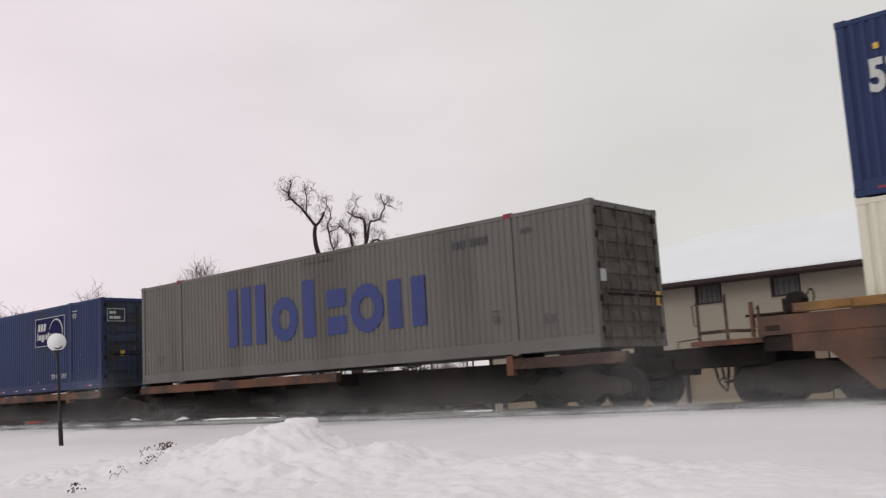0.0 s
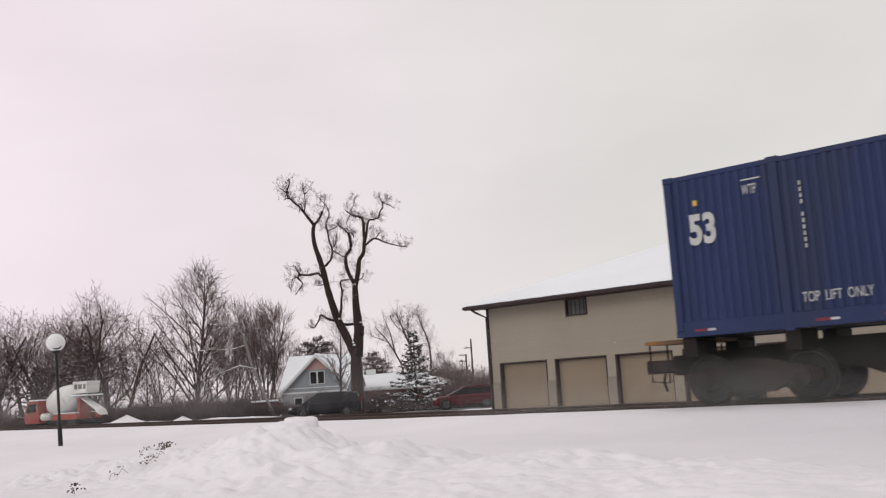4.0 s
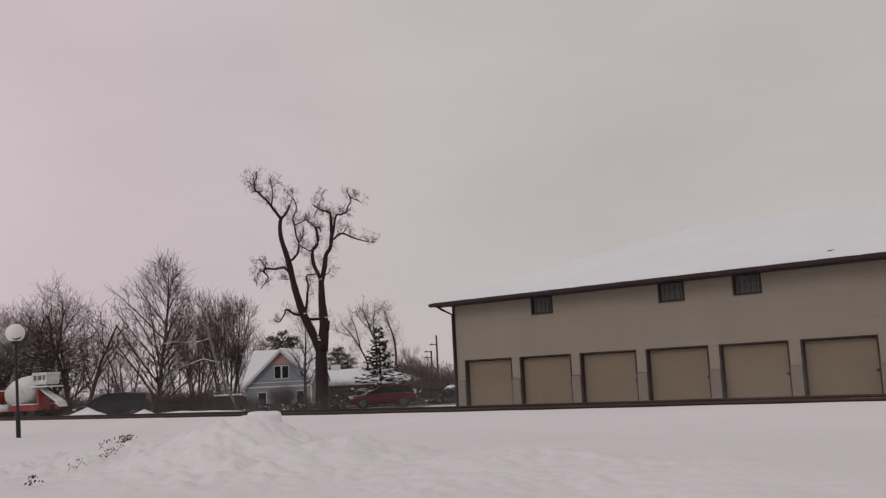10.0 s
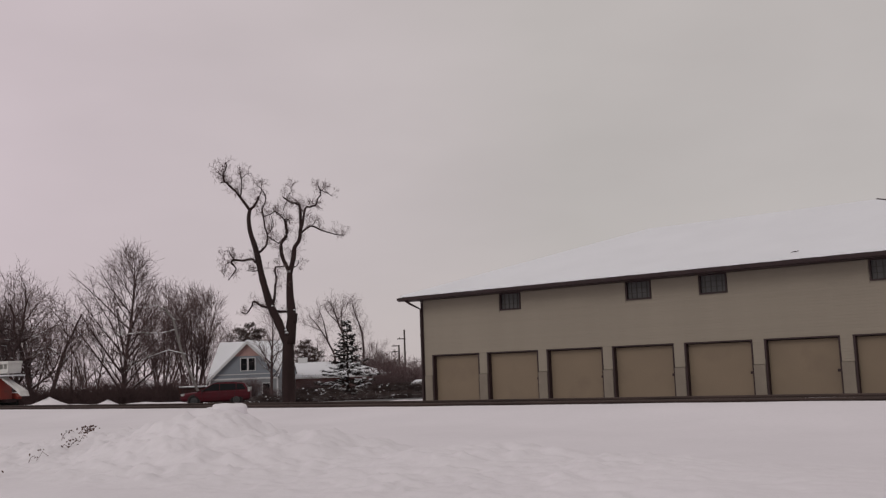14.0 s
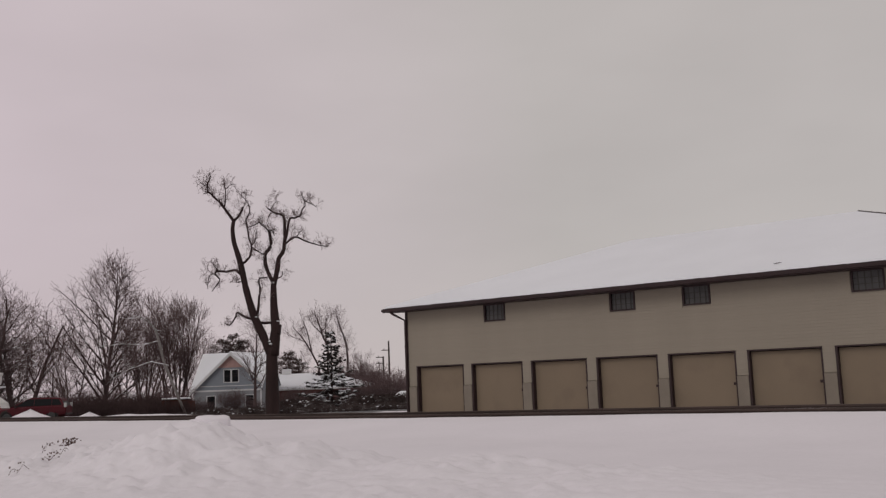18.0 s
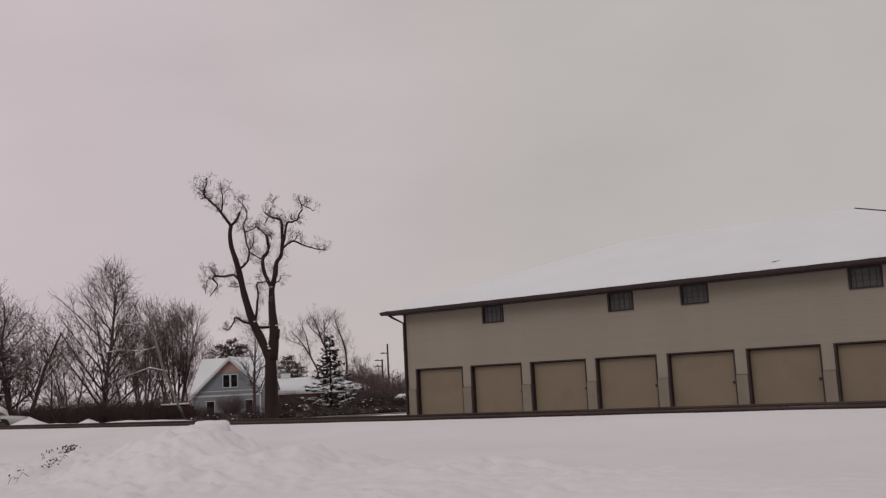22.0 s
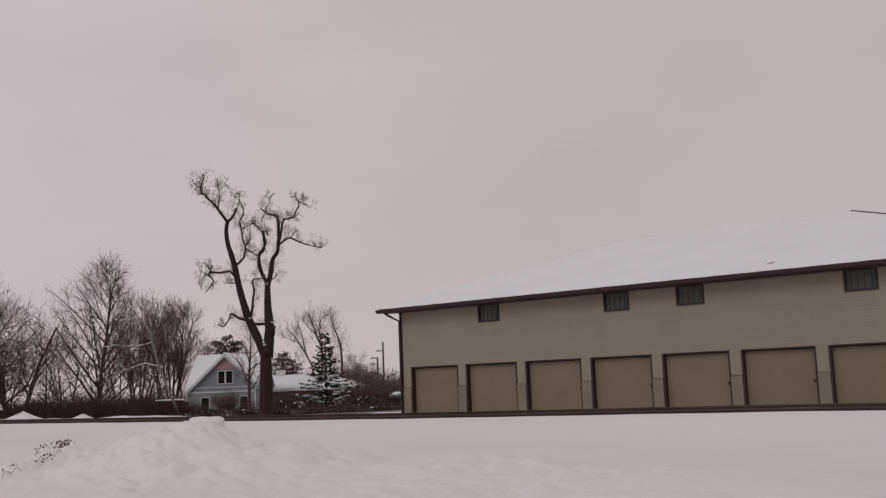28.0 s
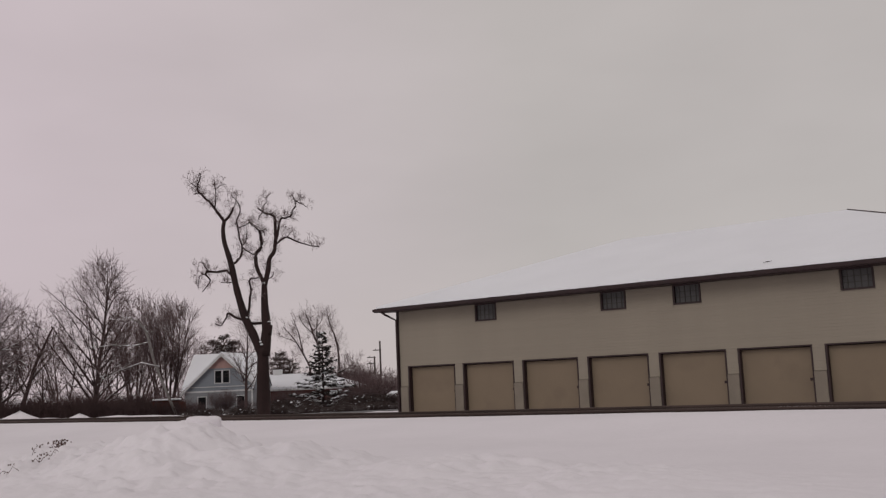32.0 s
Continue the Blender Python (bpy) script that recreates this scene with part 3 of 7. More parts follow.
        for x0, x1, z0, z1 in ((-11.75, -11.35, 0.80, 2.36), (-11.15, -10.75, 0.80, 2.36), (-10.55, -10.15, 0.80, 2.36), (-8.62, -8.18, 0.82, 2.26),
                               (-7.72, -7.04, 0.82, 1.26), (-7.72, -7.04, 1.48, 1.92), (-5.60, -5.18, 0.80, 1.92), (-4.86, -4.44, 0.80, 1.92)):
            part("logo_bar", Solid().bar(x0, x1, 0.0, 0.01, z0, z1, 0.004), DECAL_BLUE, c, at=mark)
        part("logo_ring", ring(-9.36, 1.36, 0.52, 0.57, 0.30), DECAL_BLUE, c, at=mark)
        part("logo_ring", ring(-6.32, 1.36, 0.56, 0.58, 0.31), DECAL_BLUE, c, at=mark)
        sign("size_number", TXT["53f"], DECAL_DARK, -1.27, 0.56, label="dark painted number 53")
        sign("size_number", TXT["53f"], DECAL_DARK, -15.25, 0.60, label="dark painted number 53")
        sign("lettering", TXT["oa"], DECAL_DARK, -2.56, 0.66)
        sign("overline", Solid().box(-2.56, -2.36, -0.002, 0.004, 0.90, 0.925), DECAL_DARK)
        sign("lettering", TXT["wtp_s"], DECAL_DARK, -1.72, 2.42)
        for i in range(10):
            if i != 4:
                sign("number_bar", Solid().box(0, 0.07, -0.002, 0.004, 0, 0.17), DECAL_DARK, -3.58 + 0.1 * i, 2.36)
        for i in range(7):
            sign("number_bar", Solid().box(0, 0.13, -0.002, 0.004, 0, 0.075), GRIME_GREY, -8.6 + 0.17 * i, 2.66)
        part("sticker", Solid().box(0.0, 0.010, 0.98, 1.15, 0.85, 1.15), DECAL_YELLOW, c, "orange sticker")
        part("paper_label", Solid().box(0.0, 0.010, -1.12, -0.92, 1.28, 1.52), DECAL, c)
    return c


TXT = {"53": lettering("53", 0.56, 0.50, DECAL, bold=0.022), "top": lettering("TOP  LIFT  ONLY", 0.165, 1.12, DECAL),
       "wtp": lettering("WTP", 0.17, 0.26, DECAL), "53f": lettering("53'", 0.17, 0.32, DECAL_DARK),
       "oa": lettering("OA", 0.17, 0.2, DECAL_DARK), "wtp_s": lettering("WTP", 0.12, 0.28, DECAL_DARK),
       "53s": lettering("53", 0.17, 0.30, PLACARD)}

WHEEL_MESH = Solid().lathe([(0.10, -0.075), (0.19, -0.075), (0.21, -0.03), (0.36, -0.035), (0.385, -0.07), (0.425, -0.07), (0.43, 0.03), (0.46, 0.05), (0.46, 0.065),
                            (0.385, 0.065), (0.36, 0.02), (0.21, 0.02), (0.19, 0.07), (0.10, 0.075)], axis="y", n=32).mesh("wheel", WHEEL, False)


def truck(parent, x):
    """A two-axle bogie whose centre lies at x; z runs up from the rail head."""
    t = part("truck", Solid().bar(-0.22, 0.22, -1.0, 1.0, 0.42, 0.68, 0.03, "y"), DARK, parent, "grimy two-axle bogie", at=pose(x, 0, 0))
    for sy in (-1, 1):
        y = sy * 1.0
        s = Solid()
        s.prism([(-1.20, 0.36), (-0.62, 0.34), (-0.36, 0.20), (0.36, 0.20), (0.62, 0.34), (1.20, 0.36), (1.20, 0.54), (0.70, 0.66), (0.30, 0.76), (-0.30, 0.76), (-0.70, 0.66), (-1.20, 0.54)],
                y - 0.07, y + 0.07, "y")
        part("side_frame", s, DARK, t)
        for sx in (-0.89, 0.89):
            part("axle_box", Solid().lathe([(0.08, -0.11), (0.14, -0.10), (0.14, 0.10), (0.08, 0.11)], (sx, y, 0.43), "y", 12), DARK, t)
            w = part("wheel", WHEEL_MESH, WHEEL, t, at=pose(sx, sy * 0.755, 0.43, 0, 0, 0 if sy < 0 else 180))
            w["label"] = "dark steel train wheel"
        for sx in (-0.13, 0.0, 0.13):
            part("spring", Solid().lathe([(0.055, 0.24), (0.055, 0.44)], (sx, y - sy * 0.0, 0), "z", 8), RUST_BEAM, t)
    for sx in (-0.89, 0.89):
        part("axle", Solid().tube([(sx, -0.72, 0.43), (sx, 0.72, 0.43)], [0.075, 0.075], 10), WHEEL, t)
    return t


def spine_car(label, beam_paint, beams, trucks, rear=-16.72, front=0.62, number=True, platform=False, deep=(-14.4, -13.6, -0.6, 0.2)):
    """One platform of a spine car under a container whose doors are at x = 0; z from the rail head."""
    c = thing("spine_car", label, "railway car", "spine cars of the train")
    u = CB - RAIL_Z
    o = [(rear, u - 0.66), (deep[0], u - 0.68), (deep[1], u - 1.00), (deep[2], u - 1.00), (deep[3], u - 0.66), (front, u - 0.62), (front, u - 0.30), (-2.6, u - 0.16), (-13.6, u - 0.16), (rear, u - 0.30)]
    part("centre_sill", Solid().prism(o, -0.46, 0.46, "y"), DARK, c, "grimy dark centre sill")
    for sy in (-1, 1):
        for a, b in beams:
            lo, hi = sorted((sy * 1.13, sy * 1.28))
            cut = -7.1 if number else a
            if number:
                part("side_beam", Solid().bar(a, cut, lo, hi, u - 0.31, u - 0.09, 0.012), RUST_BEAM, c, "rusty side beam")
            part("side_beam", Solid().bar(cut, b, lo, hi, u - 0.31, u - 0.09, 0.012), GRIMY_BEAM if a == -2.2 else beam_paint, c, "worn painted side beam")
            for x in np.arange(a + 0.4, b, 2.05):
                lo, hi = sorted((sy * 0.46, sy * 1.13))
                part("cross_arm", Solid().bar(x - 0.10, x + 0.10, lo, hi, u - 0.42, u - 0.16, 0.012, "y"), DARK, c)
        for x in (-15.95, -14.1, -2.05, -0.2):
            lo, hi = sorted((sy * 0.46, sy * 1.24))
            part("pedestal", Solid().bar(x - 0.13, x + 0.13, lo, hi, u - 0.34, u, 0.015, "y"), DARK, c)
            lo, hi = sorted((sy * 1.06, sy * 1.20))
        part("bracket", Solid().bar(-2.3, -2.12, min(sy * 1.14, sy * 1.30), max(sy * 1.14, sy * 1.30), u - 0.42, u - 0.03, 0.012, "z"), RUST_BEAM, c)
        part("air_reservoir", Solid().lathe([(0.12, 0), (0.16, 0.06), (0.16, 1.0), (0.12, 1.06)], (-11.6, sy * 0.66, u - 0.66), "x", 14), DARK, c)
    if number:
        part("lettering", TXT["53s"], PLACARD, c, at=pose(-5.3, -1.287, u - 0.285))
        for i in range(9):
            if i != 3:
                part("number_bar", Solid().box(0, 0.095, -0.003, 0.003, 0, 0.11), GRIME_GREY, c, at=pose(-8.4 + 0.135 * i, -1.285, u - 0.27))
    for x in trucks:
        truck(c, x)
    part("coupler", Solid().bar(front - 0.05, front + 0.28, -0.14, 0.14, u - 0.62, u - 0.36, 0.03), DARK, c)
    if platform:
        part("end_platform", Solid().bar(rear - 0.15, rear + 0.9, -1.2, 1.2, u - 0.09, u - 0.02, 0.01, "y"), YELLOW_BEAM, c, "worn yellow end platform")
        for sy in (-1, 1):
            y = sy * 1.12
            part("grab_rail", Solid().tube([(rear - 0.1, y, u - 0.09), (rear - 0.1, y, u - 0.75), (rear + 0.25, y, u - 0.78), (rear + 0.25, y, u - 0.09)], [0.018] * 4, 6), DARK, c)
        part("coupler", Solid().bar(rear - 0.75, rear, -0.13, 0.13, u - 0.62, u - 0.36, 0.03), DARK, c)
        part("air_hose", Solid().tube([(rear - 0.6, 0.35, u - 0.5), (rear - 0.68, 0.37, u - 0.8), (rear - 0.62, 0.38, u - 0.98)], [0.03] * 3, 6), DARK, c)
    return c


def put(ob, x, z):
    ob.matrix_basis = pose(x, TRACK_Y, z)
    moving.append((ob, x, z))
    return ob


put(container("container", "grey corrugated steel container with large blue shapes, dirty doors", GREY, GRIME_GREY, "grey"), -9.65, CB)
blue_box = container("container", "dark blue corrugated steel container with white logo panel", BLUE, GRIME_BLUE, "blue")
put(blue_box, -28.24, CB)
for x in (-45.61, -63.11, -80.49):
    put(copy_thing(blue_box, Matrix()), x, CB)
put(copy_thing(blue_box, Matrix()), -4.76 + L53, 3.52)
put(container("container", "cream corrugated steel container in the well", CREAM, GRIME_GREY, ""), -4.76 + L53, 3.52 - H53 - 0.02)

put(spine_car("rusty orange spine car with a dark sill", RUST_BEAM, [(-16.3, -7.5), (-2.2, 0.5)], [-0.75, -17.35], rear=-17.4, front=1.0, number=False, deep=(-14.9, -14.0, -2.9, -2.1)), -9.65, RAIL_Z)
mid = spine_car("spine car with rust-brown side beams", RUST_BEAM, [(-8.7, -0.12)], [-16.4], number=False)
put(mid, -28.24, RAIL_Z)
mid = spine_car("spine car with worn yellow side beams", YELLOW_BEAM, [(-8.7, -0.12)], [-16.4])
put(mid, -45.61, RAIL_Z)
put(copy_thing(mid, Matrix()), -63.11, RAIL_Z)
put(spine_car("last spine car with yellow beams and end platform", YELLOW_BEAM, [(-8.7, -0.12)], [-14.95], platform=True, deep=(-13.3, -12.5, -0.6, 0.2)), -80.49, RAIL_Z)


def well_car():
    """A double-stack well car; x = 0 at the rear end of its containers, z from the rail head."""
    c = thing("well_car", "faded orange-brown double-stack well car", "railway car")
    for sy in (-1, 1):
        lo, hi = sorted((sy * 1.33, sy * 1.46))
        part("side_sill", Solid().bar(-1.12, 17.3, lo, hi, 1.52, 1.67, 0.012), YELLOW_BEAM, c, "worn yellow top sill")
        lo, hi = sorted((sy * 1.36, sy * 1.43))
        part("upper_plate", Solid().bar(-1.72, 17.9, lo, hi, 1.18, 1.50, 0.012), WELL, c, "faded orange upper plate")
        part("lower_plate", Solid().prism([(-1.2, 0.90), (-0.62, 0.86), (0.05, 0.24), (16.1, 0.24), (16.8, 0.86), (17.4, 0.90), (17.4, 1.18), (-1.2, 1.18)], min(sy * 1.37, sy * 1.41), max(sy * 1.37, sy * 1.41), "y"), WELL, c)
        lo, hi = sorted((sy * 1.43, sy * 1.445))
        # a dark bar on the plate draws the shade of a slot
        part("slot", Solid().bar(-1.62, -1.38, lo, hi, 1.25, 1.34, 0.006), DARK, c, "dark bar laid on the plate for a shaded slot")
        part("latch", Solid().bar(-0.45, -0.18, min(sy * 1.46, sy * 1.50), max(sy * 1.46, sy * 1.50), 1.54, 1.66, 0.012), YELLOW_BEAM, c)
        part("jacking_pad", Solid().bar(-0.05, 0.22, lo, hi, 0.72, 0.98, 0.006), WELL, c)
        for x in np.arange(0.5, 16.2, 1.6):
            part("stiffener", Solid().bar(x - 0.05, x + 0.05, lo, sorted((sy * 1.43, sy * 1.47))[1] if sy > 0 else hi, 0.30, 1.17, 0.004, "z"), WELL, c)
        y = sy * 1.30
        for x, h in ((-2.87, 1.86), (-2.35, 1.95)):
            part("handrail_post", Solid().bar(x - 0.022, x + 0.022, y - 0.022, y + 0.022, 1.16, h, 0.006, "z"), GRIMY_BEAM, c)
        part("handrail", Solid().tube([(-2.87, y, 1.31), (-2.35, y, 1.32), (-1.85, y, 1.29)], [0.03] * 3, 6), GRIMY_BEAM, c)
        part("grab_iron", Solid().tube([(-2.87, y, 1.82), (-2.97, y, 1.80), (-2.95, y, 1.45), (-2.87, y, 1.43)], [0.012] * 4, 6), GRIMY_BEAM, c)
        part("sill_step", Solid().tube([(-3.3, y, 1.08), (-3.3, y, 1.19), (-2.9, y, 1.22)], [0.012] * 3, 6), GRIMY_BEAM, c)
        part("shelf_post", Solid().bar(-1.92, -1.86, y - 0.03, y + 0.03, 1.18, 1.77, 0.006, "z"), RUST_BEAM, c)
        part("shelf_post", Solid().bar(-1.80, -1.74, y - 0.03, y + 0.03, 1.18, 1.54, 0.006, "z"), RUST_BEAM, c)
        part("shelf", Solid().bar(-2.0, -1.28, min(y, sy * 0.8), max(y, sy * 0.8), 1.52, 1.56, 0.006), DARK, c)
    part("end_platform", Solid().bar(-3.02, -1.72, -1.36, 1.36, 1.08, 1.17, 0.015, "y"), RUST_BEAM, c)
    part("end_body", Solid().bar(-1.7, 0.0, -1.34, 1.34, 0.92, 1.50, 0.02, "y"), DARK, c)
    part("end_body", Solid().bar(16.2, 17.9, -1.34, 1.34, 0.92, 1.50, 0.02, "y"), DARK, c)
    part("well_floor", Solid().box(0.0, 16.2, -1.34, 1.34, 0.30, 0.40), DARK, c)
    part("draft_sill", Solid().bar(-3.6, -1.7, -0.9, 0.9, 0.70, 1.08, 0.02), DARK, c)
    part("coupler", Solid().bar(-4.6, -3.9, -0.14, 0.14, 0.70, 0.95, 0.03), DARK, c)
    part("brake_stand", Solid().prism([(-1.36, 1.5), (-1.12, 1.5), (-1.06, 1.76), (-1.14, 1.88), (-1.30, 1.86), (-1.38, 1.72)], -1.15, -0.85, "y"), DARK, c)
    part("brake_wheel", Solid().tube([(-0.99 + 0.03 * math.cos(radians(a)), -1.0 + 0.17 * math.sin(radians(a)), 1.74 + 0.17 * math.cos(radians(a))) for a in range(0, 361, 30)], [0.014] * 13, 6), DARK, c)
    for i, (y, d) in enumerate(((-0.5, 0.0), (0.3, 0.1), (0.55, 0.05))):
        part("air_hose", Solid().tube([(-2.75 - 0.25 * i, y, 0.72), (-2.78 - 0.25 * i, y, 0.48), (-2.84 - 0.25 * i - d, y + 0.02, 0.27 + 0.12 * i), (-2.96 - 0.25 * i, y, 0.42), (-3.02 - 0.25 * i, y, 0.70)], [0.024] * 5, 6), DARK, c)
    for x in (-1.24, 17.4):
        truck(c, x)
    return c


put(well_car(), -4.76, RAIL_Z)

# ------------------------------------------------------------------ the storage building
WALL_Y, B_L, B_R, B_BACK = 34.4, -27.55, -1.2, 50.5
B_FLOOR, B_EAVE = -0.56, 4.22
bld = thing("storage_building", "long tan storage building with garage doors and snowy roof", "building")
WIN_LO, WIN_HI = 3.44, 4.20
openings = []                                   # x0, x1, z0, z1 in the front wall
DOOR_W, PITCH, DOOR_TOP = 2.59, 3.066, 1.60
door_x = [-26.97 + PITCH * i for i in range(8)]
for x in door_x:
    openings.append((x, x + DOOR_W, B_FLOOR - 0.1, DOOR_TOP))
win_x = [(-23.15, -22.06), (-17.05, -15.96), (-13.98, -12.89), (-7.88, -6.79)]
for a, b in win_x:
    openings.append((a, b, WIN_LO, WIN_HI))
# the wall behind the boards, in upright and level strips round the openings
core = Solid()
core.box(B_L, B_R, WALL_Y + 0.02, WALL_Y + 0.22, DOOR_TOP, WIN_LO)
xs = [B_L] + [v for x in door_x for v in (x, x + DOOR_W)] + [B_R]
for a, b in zip(xs[::2], xs[1::2]):
    core.box(a, b, WALL_Y + 0.02, WALL_Y + 0.22, B_FLOOR - 0.4, DOOR_TOP)
xs = [B_L] + [v for w in win_x for v in w] + [B_R]
for a, b in zip(xs[::2], xs[1::2]):
    core.box(a, b, WALL_Y + 0.02, WALL_Y + 0.22, WIN_LO, B_EAVE)
part("wall", core, SIDING, bld, "tan front wall")
part("wall", Solid().box(B_L, B_L + 0.2, WALL_Y + 0.22, B_BACK, B_FLOOR - 0.4, B_EAVE), SIDING, bld)
part("wall", Solid().box(B_R - 0.2, B_R, WALL_Y + 0.22, B_BACK, B_FLOOR - 0.4, B_EAVE), SIDING, bld)
part("wall", Solid().box(B_L + 0.2, B_R - 0.2, B_BACK - 0.2, B_BACK, B_FLOOR - 0.4, B_EAVE), SIDING, bld)
part("floor_slab", Solid().box(B_L + 0.2, B_R - 0.2, WALL_Y + 0.3, B_BACK - 0.2, B_FLOOR - 0.3, B_FLOOR), PIER_BASE, bld)
# roof: hipped, under snow, with a dark fascia
OV = 0.75
rx0, rx1, ry0, ry1, rz = B_L - OV, B_R + OV, WALL_Y - OV, B_BACK + OV, B_EAVE + 0.12
run, ridge_z = 8.7, 7.34
mid_y = (ry0 + ry1) / 2
hip = [(rx0, ry0, rz), (rx1, ry0, rz), (rx1, ry1, rz), (rx0, ry1, rz), (rx0 + run, mid_y, ridge_z), (rx1 - run, mid_y, ridge_z)]
low = [(x, y, z - 0.10) for x, y, z in hip[:4]]
part("roof", Solid().add(hip + low, [(0, 1, 5, 4), (1, 2, 5), (2, 3, 4, 5), (3, 0, 4), (9, 8, 7, 6), (0, 6, 7, 1), (1, 7, 8, 2), (2, 8, 9, 3), (3, 9, 6, 0)]), TRIM, bld, "dark roof deck")
# the sheet of snow, with an uneven lower edge
s, n = Solid(), 90
for i in range(n + 1):
    u = i / n
    x = rx0 + 0.05 + (rx1 - rx0 - 0.1) * u
    e = 0.04 + 0.05 * (0.5 + 0.5 * math.sin(i * 1.7) * math.sin(i * 0.53))
    xr = min(max(x, rx0 + run), rx1 - run)
    d = min(1.0, min(x - rx0, rx1 - x) / run)
    s.v += [(x, ry0 + e, rz + 0.012 + e * 0.34), (x, ry0 + e + 0.05, rz + 0.10 + e * 0.34)]
    top_y, top_z = ry0 + (mid_y - ry0) * d, rz + (ridge_z - rz) * d
    s.v += [(x, max(top_y, ry0 + e + 0.06), max(top_z + 0.10, rz + 0.10 + e * 0.34))]
for i in range(n):
    k = 3 * i
    s.f += [(k, k + 3, k + 4, k + 1), (k + 1, k + 4, k + 5, k + 2)]
part("roof_snow", s, SNOW_ROOF, bld, "smooth white roof snow", smooth=False)
part("roof_snow", Solid().add([(rx0 + 0.03, ry0 + 0.05, rz + 0.1), (rx0 + 0.03, ry1, rz + 0.1), (rx0 + run, mid_y, ridge_z + 0.1)], [(0, 2, 1)]), SNOW_ROOF, bld)
part("roof_snow", Solid().add([(rx1 - 0.03, ry0 + 0.05, rz + 0.1), (rx1 - 0.03, ry1, rz + 0.1), (rx1 - run, mid_y, ridge_z + 0.1), (rx0, ry1, rz + 0.1), (rx0 + run, mid_y, ridge_z + 0.1)], [(0, 1, 2), (1, 3, 4, 2)]), SNOW_ROOF, bld)
part("fascia", Solid().bar(rx0, rx1, ry0 - 0.03, ry0, rz - 0.17, rz + 0.012, 0.006), TRIM, bld, "dark brown fascia")
part("gutter", Solid().prism([(ry0 - 0.15, rz - 0.02), (ry0 - 0.13, rz - 0.13), (ry0 - 0.04, rz - 0.14), (ry0 - 0.035, rz - 0.02)], rx0, rx1, "x"), TRIM, bld, "dark brown gutter")
part("soffit", Solid().box(rx0 + 0.02, rx1 - 0.02, ry0 + 0.002, WALL_Y + 0.05, rz - 0.15, rz - 0.12), TRIM, bld)
part("downspout", Solid().tube([(rx0 + 0.45, ry0 - 0.08, rz - 0.14), (rx0 + 0.55, ry0 + 0.1, rz - 0.28), (B_L + 0.02, WALL_Y - 0.10, rz - 0.55), (B_L + 0.02, WALL_Y - 0.10, B_FLOOR)], [0.055] * 4, 8), TRIM, bld, "dark brown downspout")
part("corner_board", Solid().bar(B_L - 0.03, B_L + 0.10, WALL_Y - 0.05, WALL_Y + 0.12, B_FLOOR, rz - 0.15, 0.01, "z"), TRIM, bld)
# a thin dark tube added for a small dark mark on the roof
part("roof_vent", Solid().tube([(-10.42, 34.30, rz + 0.34), (-10.28, 34.30, rz + 0.36), (-10.12, 34.33, rz + 0.375)], [0.006, 0.018, 0.005], 6), TRIM, bld, "small dark mark on the roof snow")
part("bare_ridge_edge", Solid().tube([(rx1 - run, mid_y, ridge_z + 0.11), (rx1 - run + 2.2, mid_y - 2.2, ridge_z - 0.66), (rx1 - run + 4, mid_y - 4, ridge_z - 1.29)], [0.03, 0.05, 0.05], 6), TRIM, bld, "dark bare edge of the roof")
for x in door_x:
    d = part("garage_door", Solid().box(x + 0.02, x + DOOR_W - 0.02, WALL_Y + 0.20, WALL_Y + 0.25, B_FLOOR, DOOR_TOP - 0.03), DOOR_TAN, bld, "plain tan overhead garage door")
    part("handle", Solid().bar(x + DOOR_W - 0.19, x + DOOR_W - 0.07, WALL_Y + 0.16, WALL_Y + 0.20, 0.40, 0.50, 0.01), TRIM, d)
    part("jamb", Solid().bar(x - 0.03, x + 0.05, WALL_Y - 0.04, WALL_Y + 0.22, B_FLOOR, DOOR_TOP, 0.008, "z"), TRIM, bld, "dark brown door jamb")
    part("jamb", Solid().bar(x + DOOR_W - 0.045, x + DOOR_W + 0.015, WALL_Y - 0.025, WALL_Y + 0.22, B_FLOOR, DOOR_TOP, 0.008, "z"), TRIM, bld)
    part("lintel", Solid().bar(x - 0.03, x + DOOR_W + 0.015, WALL_Y - 0.04, WALL_Y + 0.22, DOOR_TOP, DOOR_TOP + 0.055, 0.008), TRIM, bld)
piers = [(B_L + 0.12, door_x[0] - 0.03)] + [(a + DOOR_W + 0.02, b - 0.03) for a, b in zip(door_x, door_x[1:])]
for a, b in piers:
    part("pier_base", Solid().bar(a - 0.0, b + 0.0, WALL_Y - 0.075, WALL_Y + 0.02, B_FLOOR - 0.1, 0.72, 0.012, "z"), PIER_BASE, bld, "pale block base of a pier")
bracket = part("service_bracket", Solid().bar(B_L - 0.55, B_L - 0.03, WALL_Y + 0.5, WALL_Y + 0.58, 2.58, 2.66, 0.01), TRIM, bld, "dark cable bracket on the corner")
for x in (B_L - 0.5, B_L - 0.28):
    part("insulator", Solid().lathe([(0.03, 0.0), (0.05, 0.05), (0.02, 0.13)], (x, WALL_Y + 0.54, 2.65), "z", 8), TRIM, bracket)
part("conduit", Solid().tube([(B_L - 0.07, WALL_Y + 0.6, 2.6), (B_L - 0.07, WALL_Y + 0.6, 1.9), (B_L - 0.12, WALL_Y + 0.6, 1.75)], [0.03, 0.03, 0.045], 6), TRIM, bld)
MUNTIN = material("dark_grey_muntins", (0.075, 0.068, 0.064), rough=0.8, vary=0.1, scale=2, fine=20, bump=0.0)
